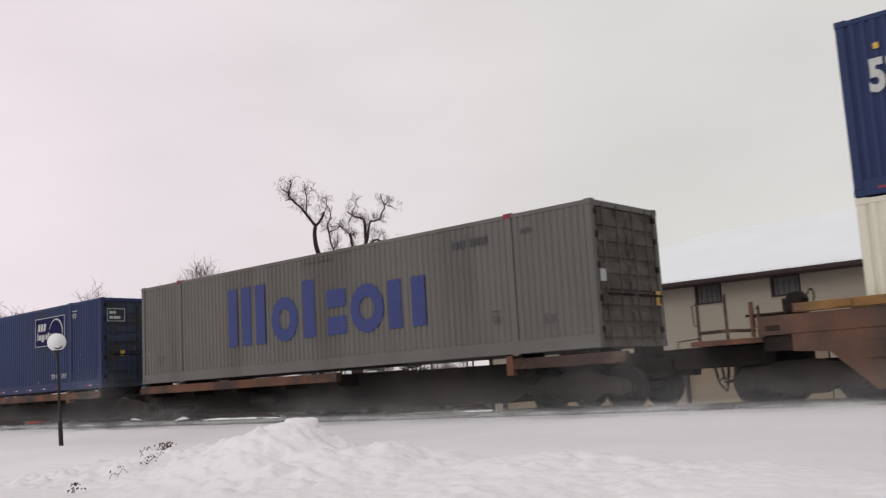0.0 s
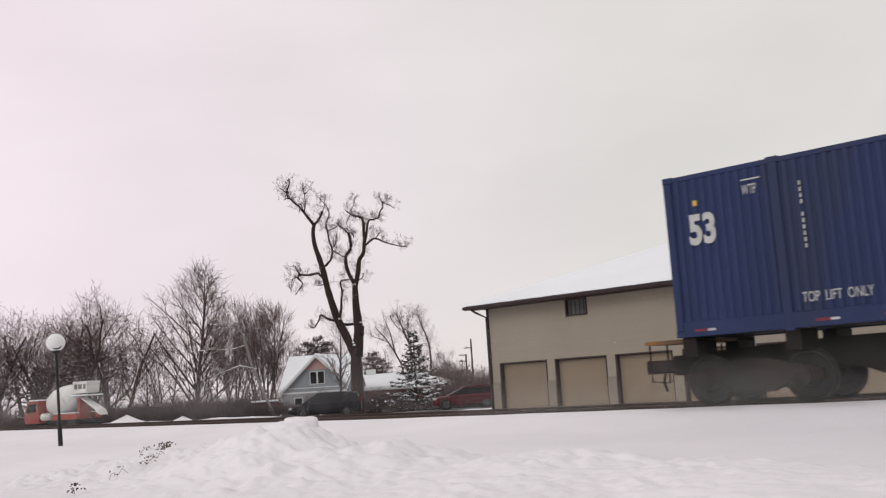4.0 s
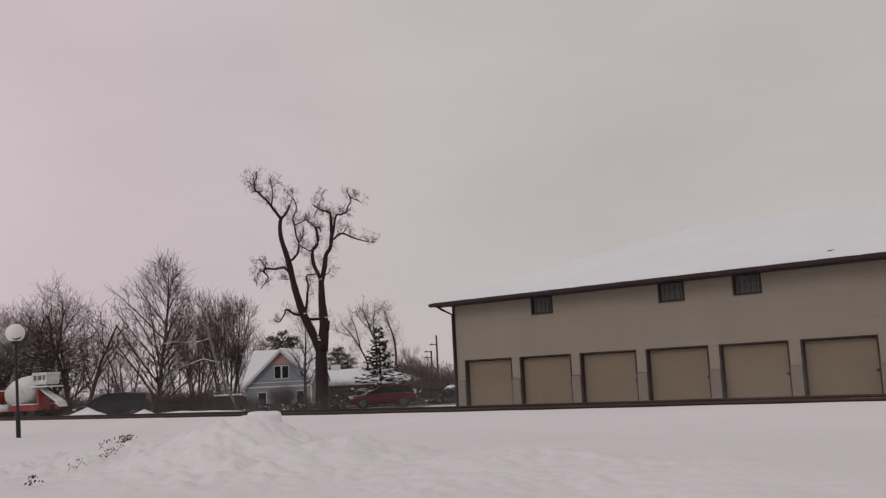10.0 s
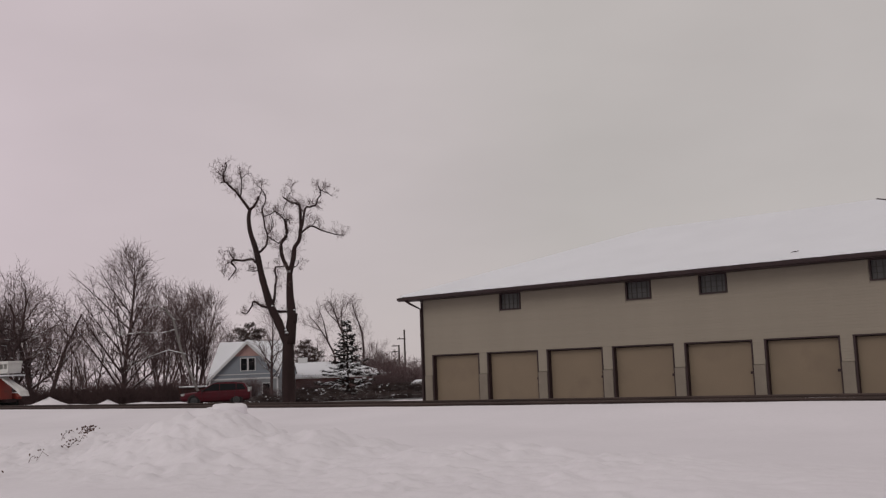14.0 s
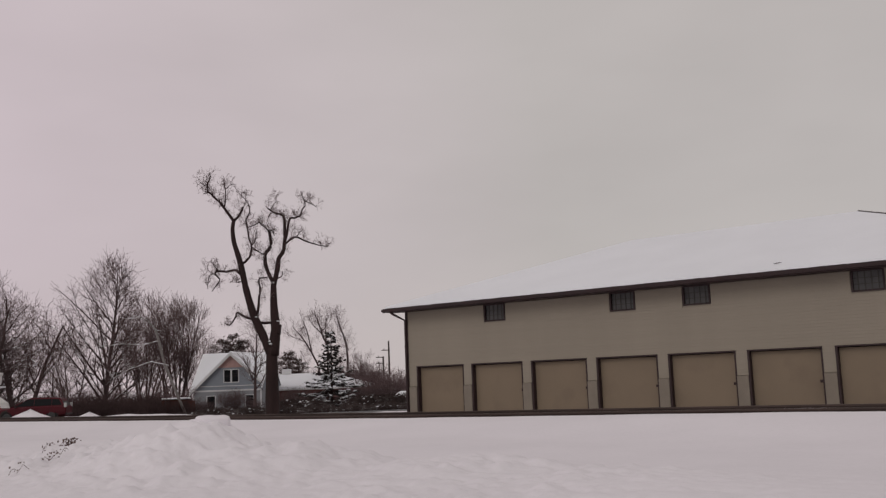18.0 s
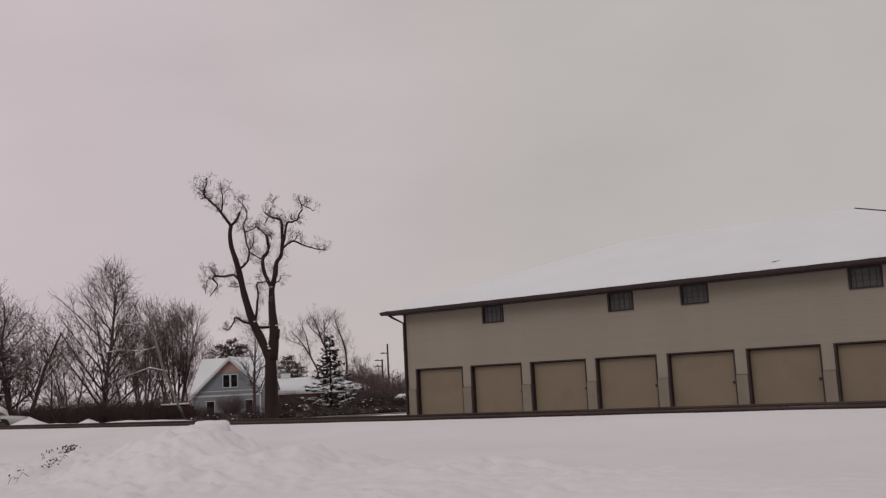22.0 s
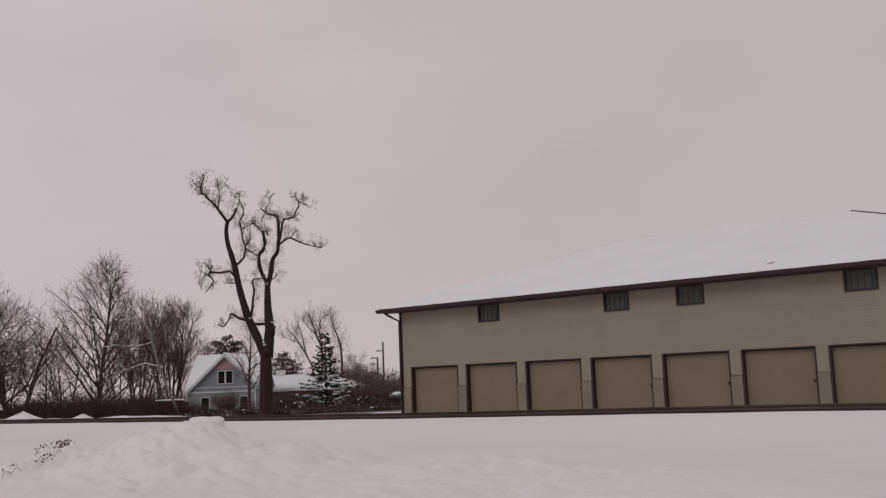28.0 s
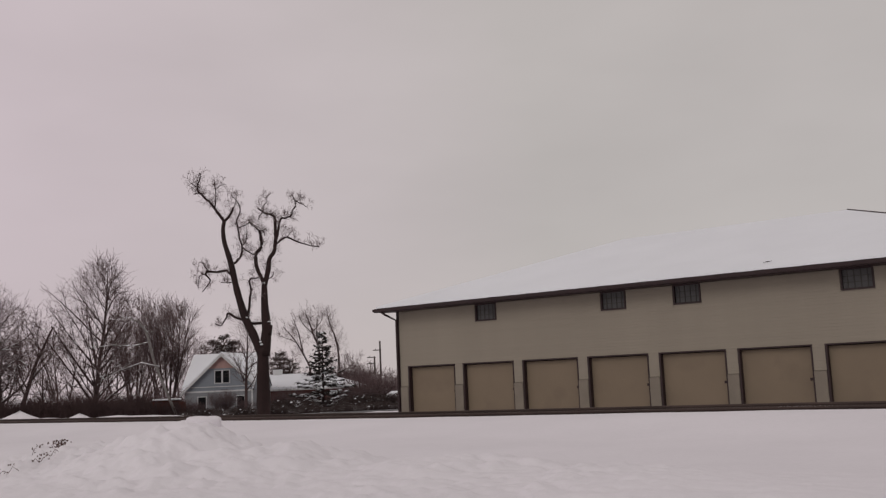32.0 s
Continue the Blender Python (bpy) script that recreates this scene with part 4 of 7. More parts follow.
for a, b in win_x:
    w = part("window", Solid().box(a, b, WALL_Y + 0.10, WALL_Y + 0.13, WIN_LO, WIN_HI), GLASS_BLOCK, bld, "dark small-paned window under the eaves")
    fr = Solid().box(a, b, WALL_Y - 0.03, WALL_Y + 0.11, WIN_LO, WIN_LO + 0.06).box(a, b, WALL_Y - 0.03, WALL_Y + 0.11, WIN_HI - 0.06, WIN_HI).box(a, a + 0.06, WALL_Y - 0.03, WALL_Y + 0.11, WIN_LO + 0.06, WIN_HI - 0.06).box(b - 0.06, b, WALL_Y - 0.03, WALL_Y + 0.11, WIN_LO + 0.06, WIN_HI - 0.06)
    part("window_frame", fr, TRIM, w)
    k = 5
    for i in range(1, k):
        x = a + (b - a) * i / k
        part("muntin", Solid().box(x - 0.014, x + 0.014, WALL_Y + 0.07, WALL_Y + 0.11, WIN_LO + 0.06, WIN_HI - 0.06), MUNTIN, w)
    for z in (WIN_LO + 0.27, WIN_LO + 0.48):
        part("muntin", Solid().box(a + 0.06, b - 0.06, WALL_Y + 0.075, WALL_Y + 0.105, z - 0.012, z + 0.012), MUNTIN, w)
# lap boards, each its own piece, cut at the openings
COURSE = 0.114
BOARDS = {}


def board(a, b, z):
    key = round(b - a, 2)
    if key not in BOARDS:
        o = [(0.02, 0), (0.0, 0.0), (-0.011, 0.003), (-0.005, COURSE), (0.02, COURSE)]
        BOARDS[key] = Solid().prism([(u, w) for u, w in o][::-1], 0, key, "x").mesh("siding_board", SIDING)
    part("siding_board", BOARDS[key], SIDING, bld, at=pose(a, WALL_Y, z))


z = 0.74
while z < B_EAVE - 0.15:
    cuts = sorted((o[0] - 0.03, o[1] + 0.02) for o in openings if o[2] < z + COURSE and o[3] + 0.05 > z)
    a = B_L + 0.1
    for c0, c1 in cuts + [(B_R, B_R)]:
        while c0 - a > 0.05:
            b = min(c0, a + 9.15)
            board(a, b, z)
            a = b
        a = c1
    z += COURSE


# ------------------------------------------------------------------ trees and shrubs
def tree_stub(rng, limbs, twigs, p, d, length, r, level, lift=0.25, wob=0.25, kids=4, spread=0.7, thin=0.022):
    """One limb and all that grows from it: bent tubes that taper and fork; the thin ones go to the crown."""
    n = 5 if level > 1 else 3
    pts, rad = [Vector(p)], [r]
    d = Vector(d).normalized()
    for i in range(n):
        d = (d + Vector((rng.uniform(-1, 1), rng.uniform(-1, 1), rng.uniform(-0.6, 1) * 0.7 + lift)) * wob).normalized()
        pts.append(pts[-1] + d * (length / n))
        rad.append(r * (1 - 0.62 * (i + 1) / n))
    (limbs if r > thin else twigs).tube(pts, rad, 6 if r > 0.09 else (4 if r > thin else 3), caps=False)
    if level <= 0:
        return
    for k in range(kids):
        f = rng.uniform(0.25, 1.0) if k else 1.0
        i = min(int(f * n), n - 1)
        q = pts[i].lerp(pts[i + 1], f * n - i)
        side = Vector((rng.uniform(-1, 1), rng.uniform(-1, 1), rng.uniform(-0.3, 0.7))).normalized()
        dd = (d * (1 - 0.45 * spread) + side * spread * (0.5 if k == 0 else 1.0)).normalized()
        rr = rad[i] * rng.uniform(0.45, 0.68)
        tree_stub(rng, limbs, twigs, q, dd, length * rng.uniform(0.50, 0.78), max(rr, 0.008), level - 1, lift, wob, kids, spread, thin)


def grow(rng, limbs, twigs, p, d, length, r, level, up, bend, kids, angle, ratio=0.52, thin=0.022, floor=0.0, tip=0.0085):
    """One branch with side branches set all round it, the lower ones longer; the thin ones go to the crown."""
    n = (2, 3, 4, 5)[min(level, 3)]
    pts, rad, dirs = [Vector(p)], [r], [Vector(d).normalized()]
    d = dirs[0]
    for i in range(n):
        d = (d + Vector((rng.uniform(-1, 1) * bend, rng.uniform(-1, 1) * bend, rng.uniform(-0.6, 0.6) * bend + up))).normalized()
        pts.append(pts[-1] + d * (length / n))
        rad.append(max(r * (1 - 0.72 * (i + 1) / n), 0.006))
        dirs.append(d)
    (limbs if r > thin else twigs).tube(pts, rad, 6 if r > 0.09 else (4 if r > thin else 3), caps=False)
    if level <= 0:
        return
    k_all = kids[level - 1]
    roll = rng.uniform(0, 6.283)
    for k in range(k_all):
        f = 0.12 + 0.80 * (k + rng.random()) / k_all
        i = min(int(f * n), n - 1)
        q = pts[i].lerp(pts[i + 1], f * n - i)
        ax = dirs[i + 1]
        side = ax.cross(Vector((math.cos(roll), math.sin(roll), 0.3)))
        side = side.normalized() if side.length > 0.05 else Vector((1, 0, 0))
        roll += 2.4 + rng.uniform(-0.5, 0.5)
        ang = radians(angle * rng.uniform(0.7, 1.3))
        dd = ax * math.cos(ang) + side * math.sin(ang)
        rr = rad[i] * rng.uniform(0.45, 0.65)
        grow(rng, limbs, twigs, q, dd, max(length * ratio * (1.25 - 0.65 * f), floor) * rng.uniform(0.75, 1.2), max(rr, tip), level - 1, up, bend, kids, angle, ratio, thin, floor, tip)


def bare_tree(name, label, seed, height, trunk_r, limbs_n, reach, level, up, bend, kids, angle, slope, low=0.2, stems=1, spread=0.3, ratio=0.52, crook=0.05, taper=0.85, tip=0.0085, bias=(0.0, 0.0)):
    """A leafless tree: one or more leaders, limbs all along them, reach(f) long at the fraction f of the height;
    bias: the heading towards which the limbs are longer, and by how much."""
    rng = random.Random(seed)
    limbs, twigs = Solid(), Solid()
    for s_ in range(stems):
        a0 = 6.283 * s_ / max(stems, 1) + rng.uniform(-0.4, 0.4)
        lean = 0 if stems == 1 else spread * rng.uniform(0.5, 1.1)
        base = Vector((0.25 * math.cos(a0), 0.25 * math.sin(a0), -0.4)) if stems > 1 else Vector((0, 0, -0.4))
        pts, rad = [base], [trunk_r * 1.25]
        d = Vector((lean * math.cos(a0), lean * math.sin(a0), 1)).normalized()
        n = 9
        for i in range(n):
            d = (d + Vector((rng.uniform(-1, 1), rng.uniform(-1, 1), 0)) * crook + Vector((0, 0, 0.03))).normalized()
            pts.append(pts[-1] + d * height * (1 if stems == 1 else rng.uniform(0.9, 1.08)) / n)
            rad.append(max(trunk_r * (1 - taper * (i + 1) / n), 0.02))
        limbs.tube(pts, rad, 9, caps=False)
        for k in range(limbs_n):
            f = low + (0.99 - low) * (k + rng.random() * 0.7) / limbs_n
            i = min(int(f * n), n - 1)
            q = pts[i].lerp(pts[i + 1], f * n - i)
            a = k * 2.4 + rng.uniform(-0.5, 0.5)
            up_ = slope(f) + rng.uniform(-0.12, 0.12)
            dd = Vector((math.cos(a), math.sin(a), up_)) + (pts[i + 1] - pts[i]).normalized() * 0.15
            r0 = rad[i] * rng.uniform(0.42, 0.6)
            grow(rng, limbs, twigs, q, dd, reach(f) * rng.uniform(0.82, 1.15) * (1 + bias[1] * math.cos(a - bias[0])), r0, level, up, bend, kids, angle, ratio, 0.022, 0.75, tip)
    t = thing(name, label, "tree", "bare trees behind the street")
    part("trunk", limbs, FAR_BARK, t, "dark trunk and limbs")
    part("crown", twigs, TWIG, t, "fine leafless twigs")
    return t


def place(ob, az, r, turn=0.0, size=1.0, fresh=False, tilt=0.0):
    x, y, z = polar(az, r)
    m = pose(x, y, z, tilt, 0, turn) @ Matrix.Scale(size, 4)
    if fresh:
        c = copy_thing(ob, m)
        c.scale = (size, size, size)
        return c
    ob.matrix_basis = m
    return ob


def limbed_tree(name, label, limbs_, stout, seed, depth, density, shoot, bark, twig_label, group="bare trees behind the street"):
    """A tree drawn limb by limb to fit the camera's view: each limb is ((across, up) places in metres, radius at its
    foot, radius at its tip).
    Crooked shoots grow from all but the first `stout` limbs, `density` to the metre, most of them towards the tips."""
    rng_ = random.Random(seed)
    wood, fine_ = Solid(), Solid()
    low, high, kids, bend, lift = shoot
    for k, (pts, r0, r1) in enumerate(limbs_):
        lean = 0.0 if k < stout else rng_.uniform(-depth, depth)
        n = len(pts)
        path = [Vector((u, lean * (i / (n - 1)) ** 1.2, z)) for i, (u, z) in enumerate(pts)]
        bent = []
        for i, (a, b) in enumerate(zip(path, path[1:])):
            before, after = path[max(i - 1, 0)], path[min(i + 2, n - 1)]
            for f in (0.0, 0.33, 0.67):
                # a smooth curve through the places
                q = 0.5 * (2 * a + (b - before) * f + (2 * before - 5 * a + 4 * b - after) * f * f + (3 * a - before - 3 * b + after) * f ** 3)
                wob = 0.0 if k < stout or not f else 0.03
                bent.append(q + Vector((rng_.uniform(-wob, wob), rng_.uniform(-wob, wob), rng_.uniform(-wob, wob))))
        bent.append(path[-1])
        m = len(bent)
        rad = [0.92 * (r0 + (r1 - r0) * i / (m - 1)) * (1 + rng_.uniform(-0.07, 0.07)) for i in range(m)]
        wood.tube(bent, rad, 12 if r0 > 0.3 else (8 if r0 > 0.1 else 6), caps=True)
        if k < stout:
            continue
        length = sum((b - a).length for a, b in zip(bent, bent[1:]))
        for _ in range(int(2 + length * density)):
            f = (0.06 + 0.94 * rng_.random() ** 0.9) * (m - 1)
            i = min(int(f), m - 2)
            q = bent[i].lerp(bent[i + 1], f - i)
            d = Vector((rng_.uniform(-1, 1), rng_.uniform(-1, 1), rng_.uniform(-0.35, 1.0) + 4 * lift))
            grow(rng_, wood, fine_, q, d, rng_.uniform(low, high), 0.016, 2, 0.03 + lift, bend, kids, 58, 0.62, 0.03, 0.0, 0.0095)
    t = thing(name, label, "tree", group)
    part("trunk", wood, bark, t, "dark trunk and crooked limbs", smooth=True)
    part("crown", fine_, TWIG, t, twig_label)
    return t


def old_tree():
    """The tall lopped tree: a stout trunk that forks into two bent stems, its limbs traced to fit the camera's view."""
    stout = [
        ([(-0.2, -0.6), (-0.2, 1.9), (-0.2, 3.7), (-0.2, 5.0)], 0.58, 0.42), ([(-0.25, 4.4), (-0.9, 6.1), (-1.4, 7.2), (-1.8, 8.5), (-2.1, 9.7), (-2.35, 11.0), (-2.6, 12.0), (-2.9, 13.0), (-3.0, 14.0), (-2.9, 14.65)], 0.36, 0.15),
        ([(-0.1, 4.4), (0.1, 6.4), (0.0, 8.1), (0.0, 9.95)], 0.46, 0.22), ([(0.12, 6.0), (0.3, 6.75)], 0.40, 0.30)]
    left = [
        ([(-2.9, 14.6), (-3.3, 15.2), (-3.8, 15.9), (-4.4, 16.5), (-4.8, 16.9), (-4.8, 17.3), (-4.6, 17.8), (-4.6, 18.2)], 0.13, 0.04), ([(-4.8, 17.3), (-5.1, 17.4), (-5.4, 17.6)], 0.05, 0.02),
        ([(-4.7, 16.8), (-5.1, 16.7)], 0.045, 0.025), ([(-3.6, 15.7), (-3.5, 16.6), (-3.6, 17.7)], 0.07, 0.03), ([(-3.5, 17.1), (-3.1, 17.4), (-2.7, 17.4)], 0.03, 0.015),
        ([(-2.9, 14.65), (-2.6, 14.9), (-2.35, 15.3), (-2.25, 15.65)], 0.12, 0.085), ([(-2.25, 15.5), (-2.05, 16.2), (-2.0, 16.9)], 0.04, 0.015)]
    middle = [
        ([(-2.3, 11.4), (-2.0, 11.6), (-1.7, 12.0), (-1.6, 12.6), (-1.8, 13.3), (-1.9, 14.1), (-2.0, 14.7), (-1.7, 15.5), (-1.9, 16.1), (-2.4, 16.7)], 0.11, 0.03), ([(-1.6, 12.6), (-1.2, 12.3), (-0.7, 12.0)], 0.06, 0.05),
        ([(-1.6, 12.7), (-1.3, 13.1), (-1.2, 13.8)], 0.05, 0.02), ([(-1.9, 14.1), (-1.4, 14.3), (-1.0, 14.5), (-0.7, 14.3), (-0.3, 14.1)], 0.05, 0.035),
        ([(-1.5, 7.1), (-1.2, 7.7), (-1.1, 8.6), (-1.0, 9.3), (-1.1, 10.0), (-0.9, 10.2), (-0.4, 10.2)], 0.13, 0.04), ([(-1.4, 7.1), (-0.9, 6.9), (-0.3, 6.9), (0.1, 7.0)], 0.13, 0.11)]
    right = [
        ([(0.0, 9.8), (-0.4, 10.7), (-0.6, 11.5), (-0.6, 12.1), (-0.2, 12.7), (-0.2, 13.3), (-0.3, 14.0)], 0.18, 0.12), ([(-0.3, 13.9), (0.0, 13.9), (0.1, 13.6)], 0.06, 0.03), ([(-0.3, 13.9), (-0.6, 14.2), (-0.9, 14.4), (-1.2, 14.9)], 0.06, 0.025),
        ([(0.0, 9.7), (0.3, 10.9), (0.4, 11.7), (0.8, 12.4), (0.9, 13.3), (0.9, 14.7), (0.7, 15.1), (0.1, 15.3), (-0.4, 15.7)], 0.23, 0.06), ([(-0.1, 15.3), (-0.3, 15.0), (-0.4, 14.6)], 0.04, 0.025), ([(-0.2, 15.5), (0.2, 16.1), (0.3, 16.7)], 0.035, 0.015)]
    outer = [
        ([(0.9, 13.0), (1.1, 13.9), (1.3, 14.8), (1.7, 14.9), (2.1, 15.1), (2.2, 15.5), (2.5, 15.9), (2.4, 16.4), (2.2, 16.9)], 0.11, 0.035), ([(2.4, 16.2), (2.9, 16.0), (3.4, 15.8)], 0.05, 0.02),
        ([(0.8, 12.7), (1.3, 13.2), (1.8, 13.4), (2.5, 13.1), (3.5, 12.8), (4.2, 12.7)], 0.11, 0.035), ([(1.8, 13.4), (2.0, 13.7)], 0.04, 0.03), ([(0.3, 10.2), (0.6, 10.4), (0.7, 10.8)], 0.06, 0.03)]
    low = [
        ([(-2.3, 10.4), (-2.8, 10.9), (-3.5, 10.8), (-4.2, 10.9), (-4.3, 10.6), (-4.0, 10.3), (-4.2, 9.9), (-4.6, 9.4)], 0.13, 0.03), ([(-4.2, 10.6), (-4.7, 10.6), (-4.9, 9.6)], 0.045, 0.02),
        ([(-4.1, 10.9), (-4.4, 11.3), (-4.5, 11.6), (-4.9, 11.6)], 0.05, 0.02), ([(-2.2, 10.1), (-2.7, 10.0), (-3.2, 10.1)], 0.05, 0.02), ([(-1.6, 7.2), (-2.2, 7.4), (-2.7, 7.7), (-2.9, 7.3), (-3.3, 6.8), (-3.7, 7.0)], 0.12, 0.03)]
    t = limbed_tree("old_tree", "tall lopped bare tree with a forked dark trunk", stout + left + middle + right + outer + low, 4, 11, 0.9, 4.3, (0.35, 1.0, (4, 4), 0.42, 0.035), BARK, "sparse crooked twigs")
    for u, d, z, w, h in ((-0.28, -0.30, 5.25, 0.14, 0.10), (-0.36, -0.28, 5.45, 0.10, 0.10), (-1.35, -0.18, 7.3, 0.13, 0.08), (-0.75, -0.10, 7.05, 0.22, 0.05), (0.26, -0.2, 6.95, 0.16, 0.07), (-0.05, -0.1, 7.08, 0.14, 0.05)):
        part("fork_snow", Solid().lathe([(w * 0.5, -h * 0.4), (w, 0.0), (w * 0.85, h * 0.45), (w * 0.4, h * 0.8), (0.01, h)], (u, d, z), "z", 10), SNOW_ROOF, t, "white snow lodged in a fork")
    return t


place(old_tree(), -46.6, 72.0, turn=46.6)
tall = bare_tree("maple_tree", "tall bare tree with upswept branches", 5, 12.4, 0.21, 40, lambda f: 5.9 - 4.8 * max(0.0, (f - 0.36) / 0.64) ** 0.85, 3, 0.018, 0.05, (2, 4, 6), 32, lambda f: 0.78 + 0.45 * f, low=0.09, ratio=0.40, tip=0.0125, bias=(3.77, 0.22))
place(tall, -56.2, 81.0, turn=20)
many = bare_tree("ash_tree", "bare tree with many upright stems", 8, 9.6, 0.12, 8, lambda f: 1.7 + 2.1 * (1 - f), 3, 0.05, 0.10, (2, 4, 6), 24, lambda f: 1.7, low=0.25, stems=7, spread=0.38, ratio=0.5, tip=0.013)
place(many, -52.2, 107.0, turn=0, size=1.22)
place(many, -54.0, 104.0, turn=130, size=1.05, fresh=True)
crook = bare_tree("locust_tree", "gnarled bare tree with crooked limbs", 21, 8.4, 0.19, 10, lambda f: 2.3 + 2.6 * (1 - f), 3, 0.02, 0.34, (2, 4, 6), 44, lambda f: 0.7, low=0.25, stems=2, spread=0.42, ratio=0.55, crook=0.26, taper=0.7, tip=0.0125)
for az, r, turn, size in ((-60.4, 86, 10, 1.2), (-62.1, 87, 140, 1.24), (-63.9, 88, 200, 1.2), (-65.8, 90, 80, 1.25), (-67.4, 92, 20, 1.28), (-69.6, 94, 240, 1.2),
                           (-61.2, 92, 300, 1.18), (-64.8, 95, 30, 1.2)):
    place(crook, az, r, turn, size, fresh=az != -60.4)
round_ = bare_tree("elm_tree", "bare spreading tree with fine twigs", 34, 8.6, 0.15, 8, lambda f: 2.2 + 2.4 * (1 - f), 3, 0.05, 0.13, (2, 4, 6), 28, lambda f: 1.15, low=0.2, stems=3, spread=0.42, ratio=0.52, crook=0.09, taper=0.8, tip=0.0125)
for az, r, turn, size in ((-45.6, 122, 90, 0.72), (-41.9, 118, 200, 0.66), (-48.2, 125, 300, 0.72), (-54.9, 112, 40, 0.95), (-57.8, 108, 160, 0.92),
                           (-61.2, 112, 30, 0.95), (-63.6, 115, 120, 1.0), (-66.6, 112, 220, 0.95), (-51.2, 115, 10, 0.9), (-69.5, 110, 10, 1.0), (-40.9, 150, 60, 0.6)):
    place(round_, az, r, turn, size, fresh=az != -45.6)
elm = limbed_tree("elm_tree", "bare spreading tree with curved limbs behind the spruce", [
    ([(-0.8, -0.5), (-0.75, 2.6), (-0.75, 4.4), (-1.5, 6.2), (-2.6, 8.0), (-3.6, 9.2)], 0.20, 0.04), ([(0.0, -0.5), (0.2, 3.0), (0.3, 6.4), (-0.3, 8.3), (-0.7, 9.5), (-1.1, 10.6)], 0.20, 0.04),
    ([(0.1, 7.2), (0.1, 9.0), (0.3, 10.4)], 0.09, 0.03), ([(2.4, -0.5), (2.5, 5.3), (2.2, 7.6), (1.7, 9.0), (1.3, 10.3)], 0.17, 0.03), ([(-1.5, 6.2), (-1.9, 8.3), (-2.4, 9.8)], 0.09, 0.03),
    ([(2.2, 7.6), (2.5, 7.0), (2.6, 6.3)], 0.06, 0.03), ([(-2.2, 7.4), (-3.2, 7.9), (-4.1, 8.2)], 0.06, 0.02), ([(-0.3, 8.3), (-1.2, 9.2), (-1.9, 10.4)], 0.07, 0.02), ([(-0.4, 8.6), (0.5, 9.6), (0.9, 10.7)], 0.06, 0.02)],
    0, 34, 1.6, 3.2, (0.7, 1.7, (3, 4), 0.22, 0.06), FAR_BARK, "fine leafless twigs")
place(elm, -43.6, 108.0, turn=43.6)
small = bare_tree("young_tree", "slender young bare tree by the house", 41, 6.4, 0.135, 16, lambda f: 0.7 + 1.7 * (1 - f), 2, 0.05, 0.22, (4, 5), 36, lambda f: 0.8, low=0.3)
place(small, -47.75, 84.0, 30, 1.3)
place(small, -52.9, 92.0, 200, 0.9, fresh=True)
place(small, -58.9, 82.0, 100, 0.9, fresh=True)

# the pale birch that leans over the hedge
rng = random.Random(3)
limbs, twigs = Solid(), Solid()
limbs.tube([(1.9, 0, -0.4), (1.1, 0.1, 1.5), (0.5, 0.2, 3.0), (-0.1, 0.25, 4.6), (-0.4, 0.25, 5.9), (-0.66, 0.2, 6.9), (-1.2, 0.1, 7.6), (-1.8, 0, 7.9), (-2.5, 0, 8.0)], [0.12, 0.11, 0.105, 0.10, 0.105, 0.09, 0.065, 0.04, 0.02], 8)
limbs.tube([(-0.4, 0.22, 6.05), (-1.6, 0.1, 5.75), (-3.0, 0.0, 5.85), (-4.6, -0.1, 5.7)], [0.05, 0.045, 0.04, 0.025], 6)
limbs.tube([(0.32, 0.2, 4.1), (-1.0, 0.2, 4.45), (-2.6, 0.1, 3.9), (-3.7, 0, 3.3)], [0.05, 0.045, 0.035, 0.02], 6)
for q in ((-2.4, 0, 7.8), (-1.5, 0.1, 7.5), (-4.6, -0.1, 5.7), (-3.0, 0, 5.85), (-2.6, 0.1, 3.9), (-3.7, 0, 3.3), (-0.7, 0.2, 6.9)):
    for _ in range(4):
        tree_stub(rng, limbs, twigs, q, (rng.uniform(-1, 1), rng.uniform(-1, 1), rng.uniform(-0.4, 0.8)), rng.uniform(0.6, 1.3), 0.022, 2, 0.05, 0.35, 3, 0.9, 0.02)
birch = thing("birch_tree", "pale leaning birch tree with snow on its bark", "tree", "bare trees behind the street")
part("trunk", limbs, BIRCH, birch, "pale snow-dusted leaning trunk")
part("crown", twigs, TWIG, birch)
place(birch, -52.9, 76.5, turn=52.9)


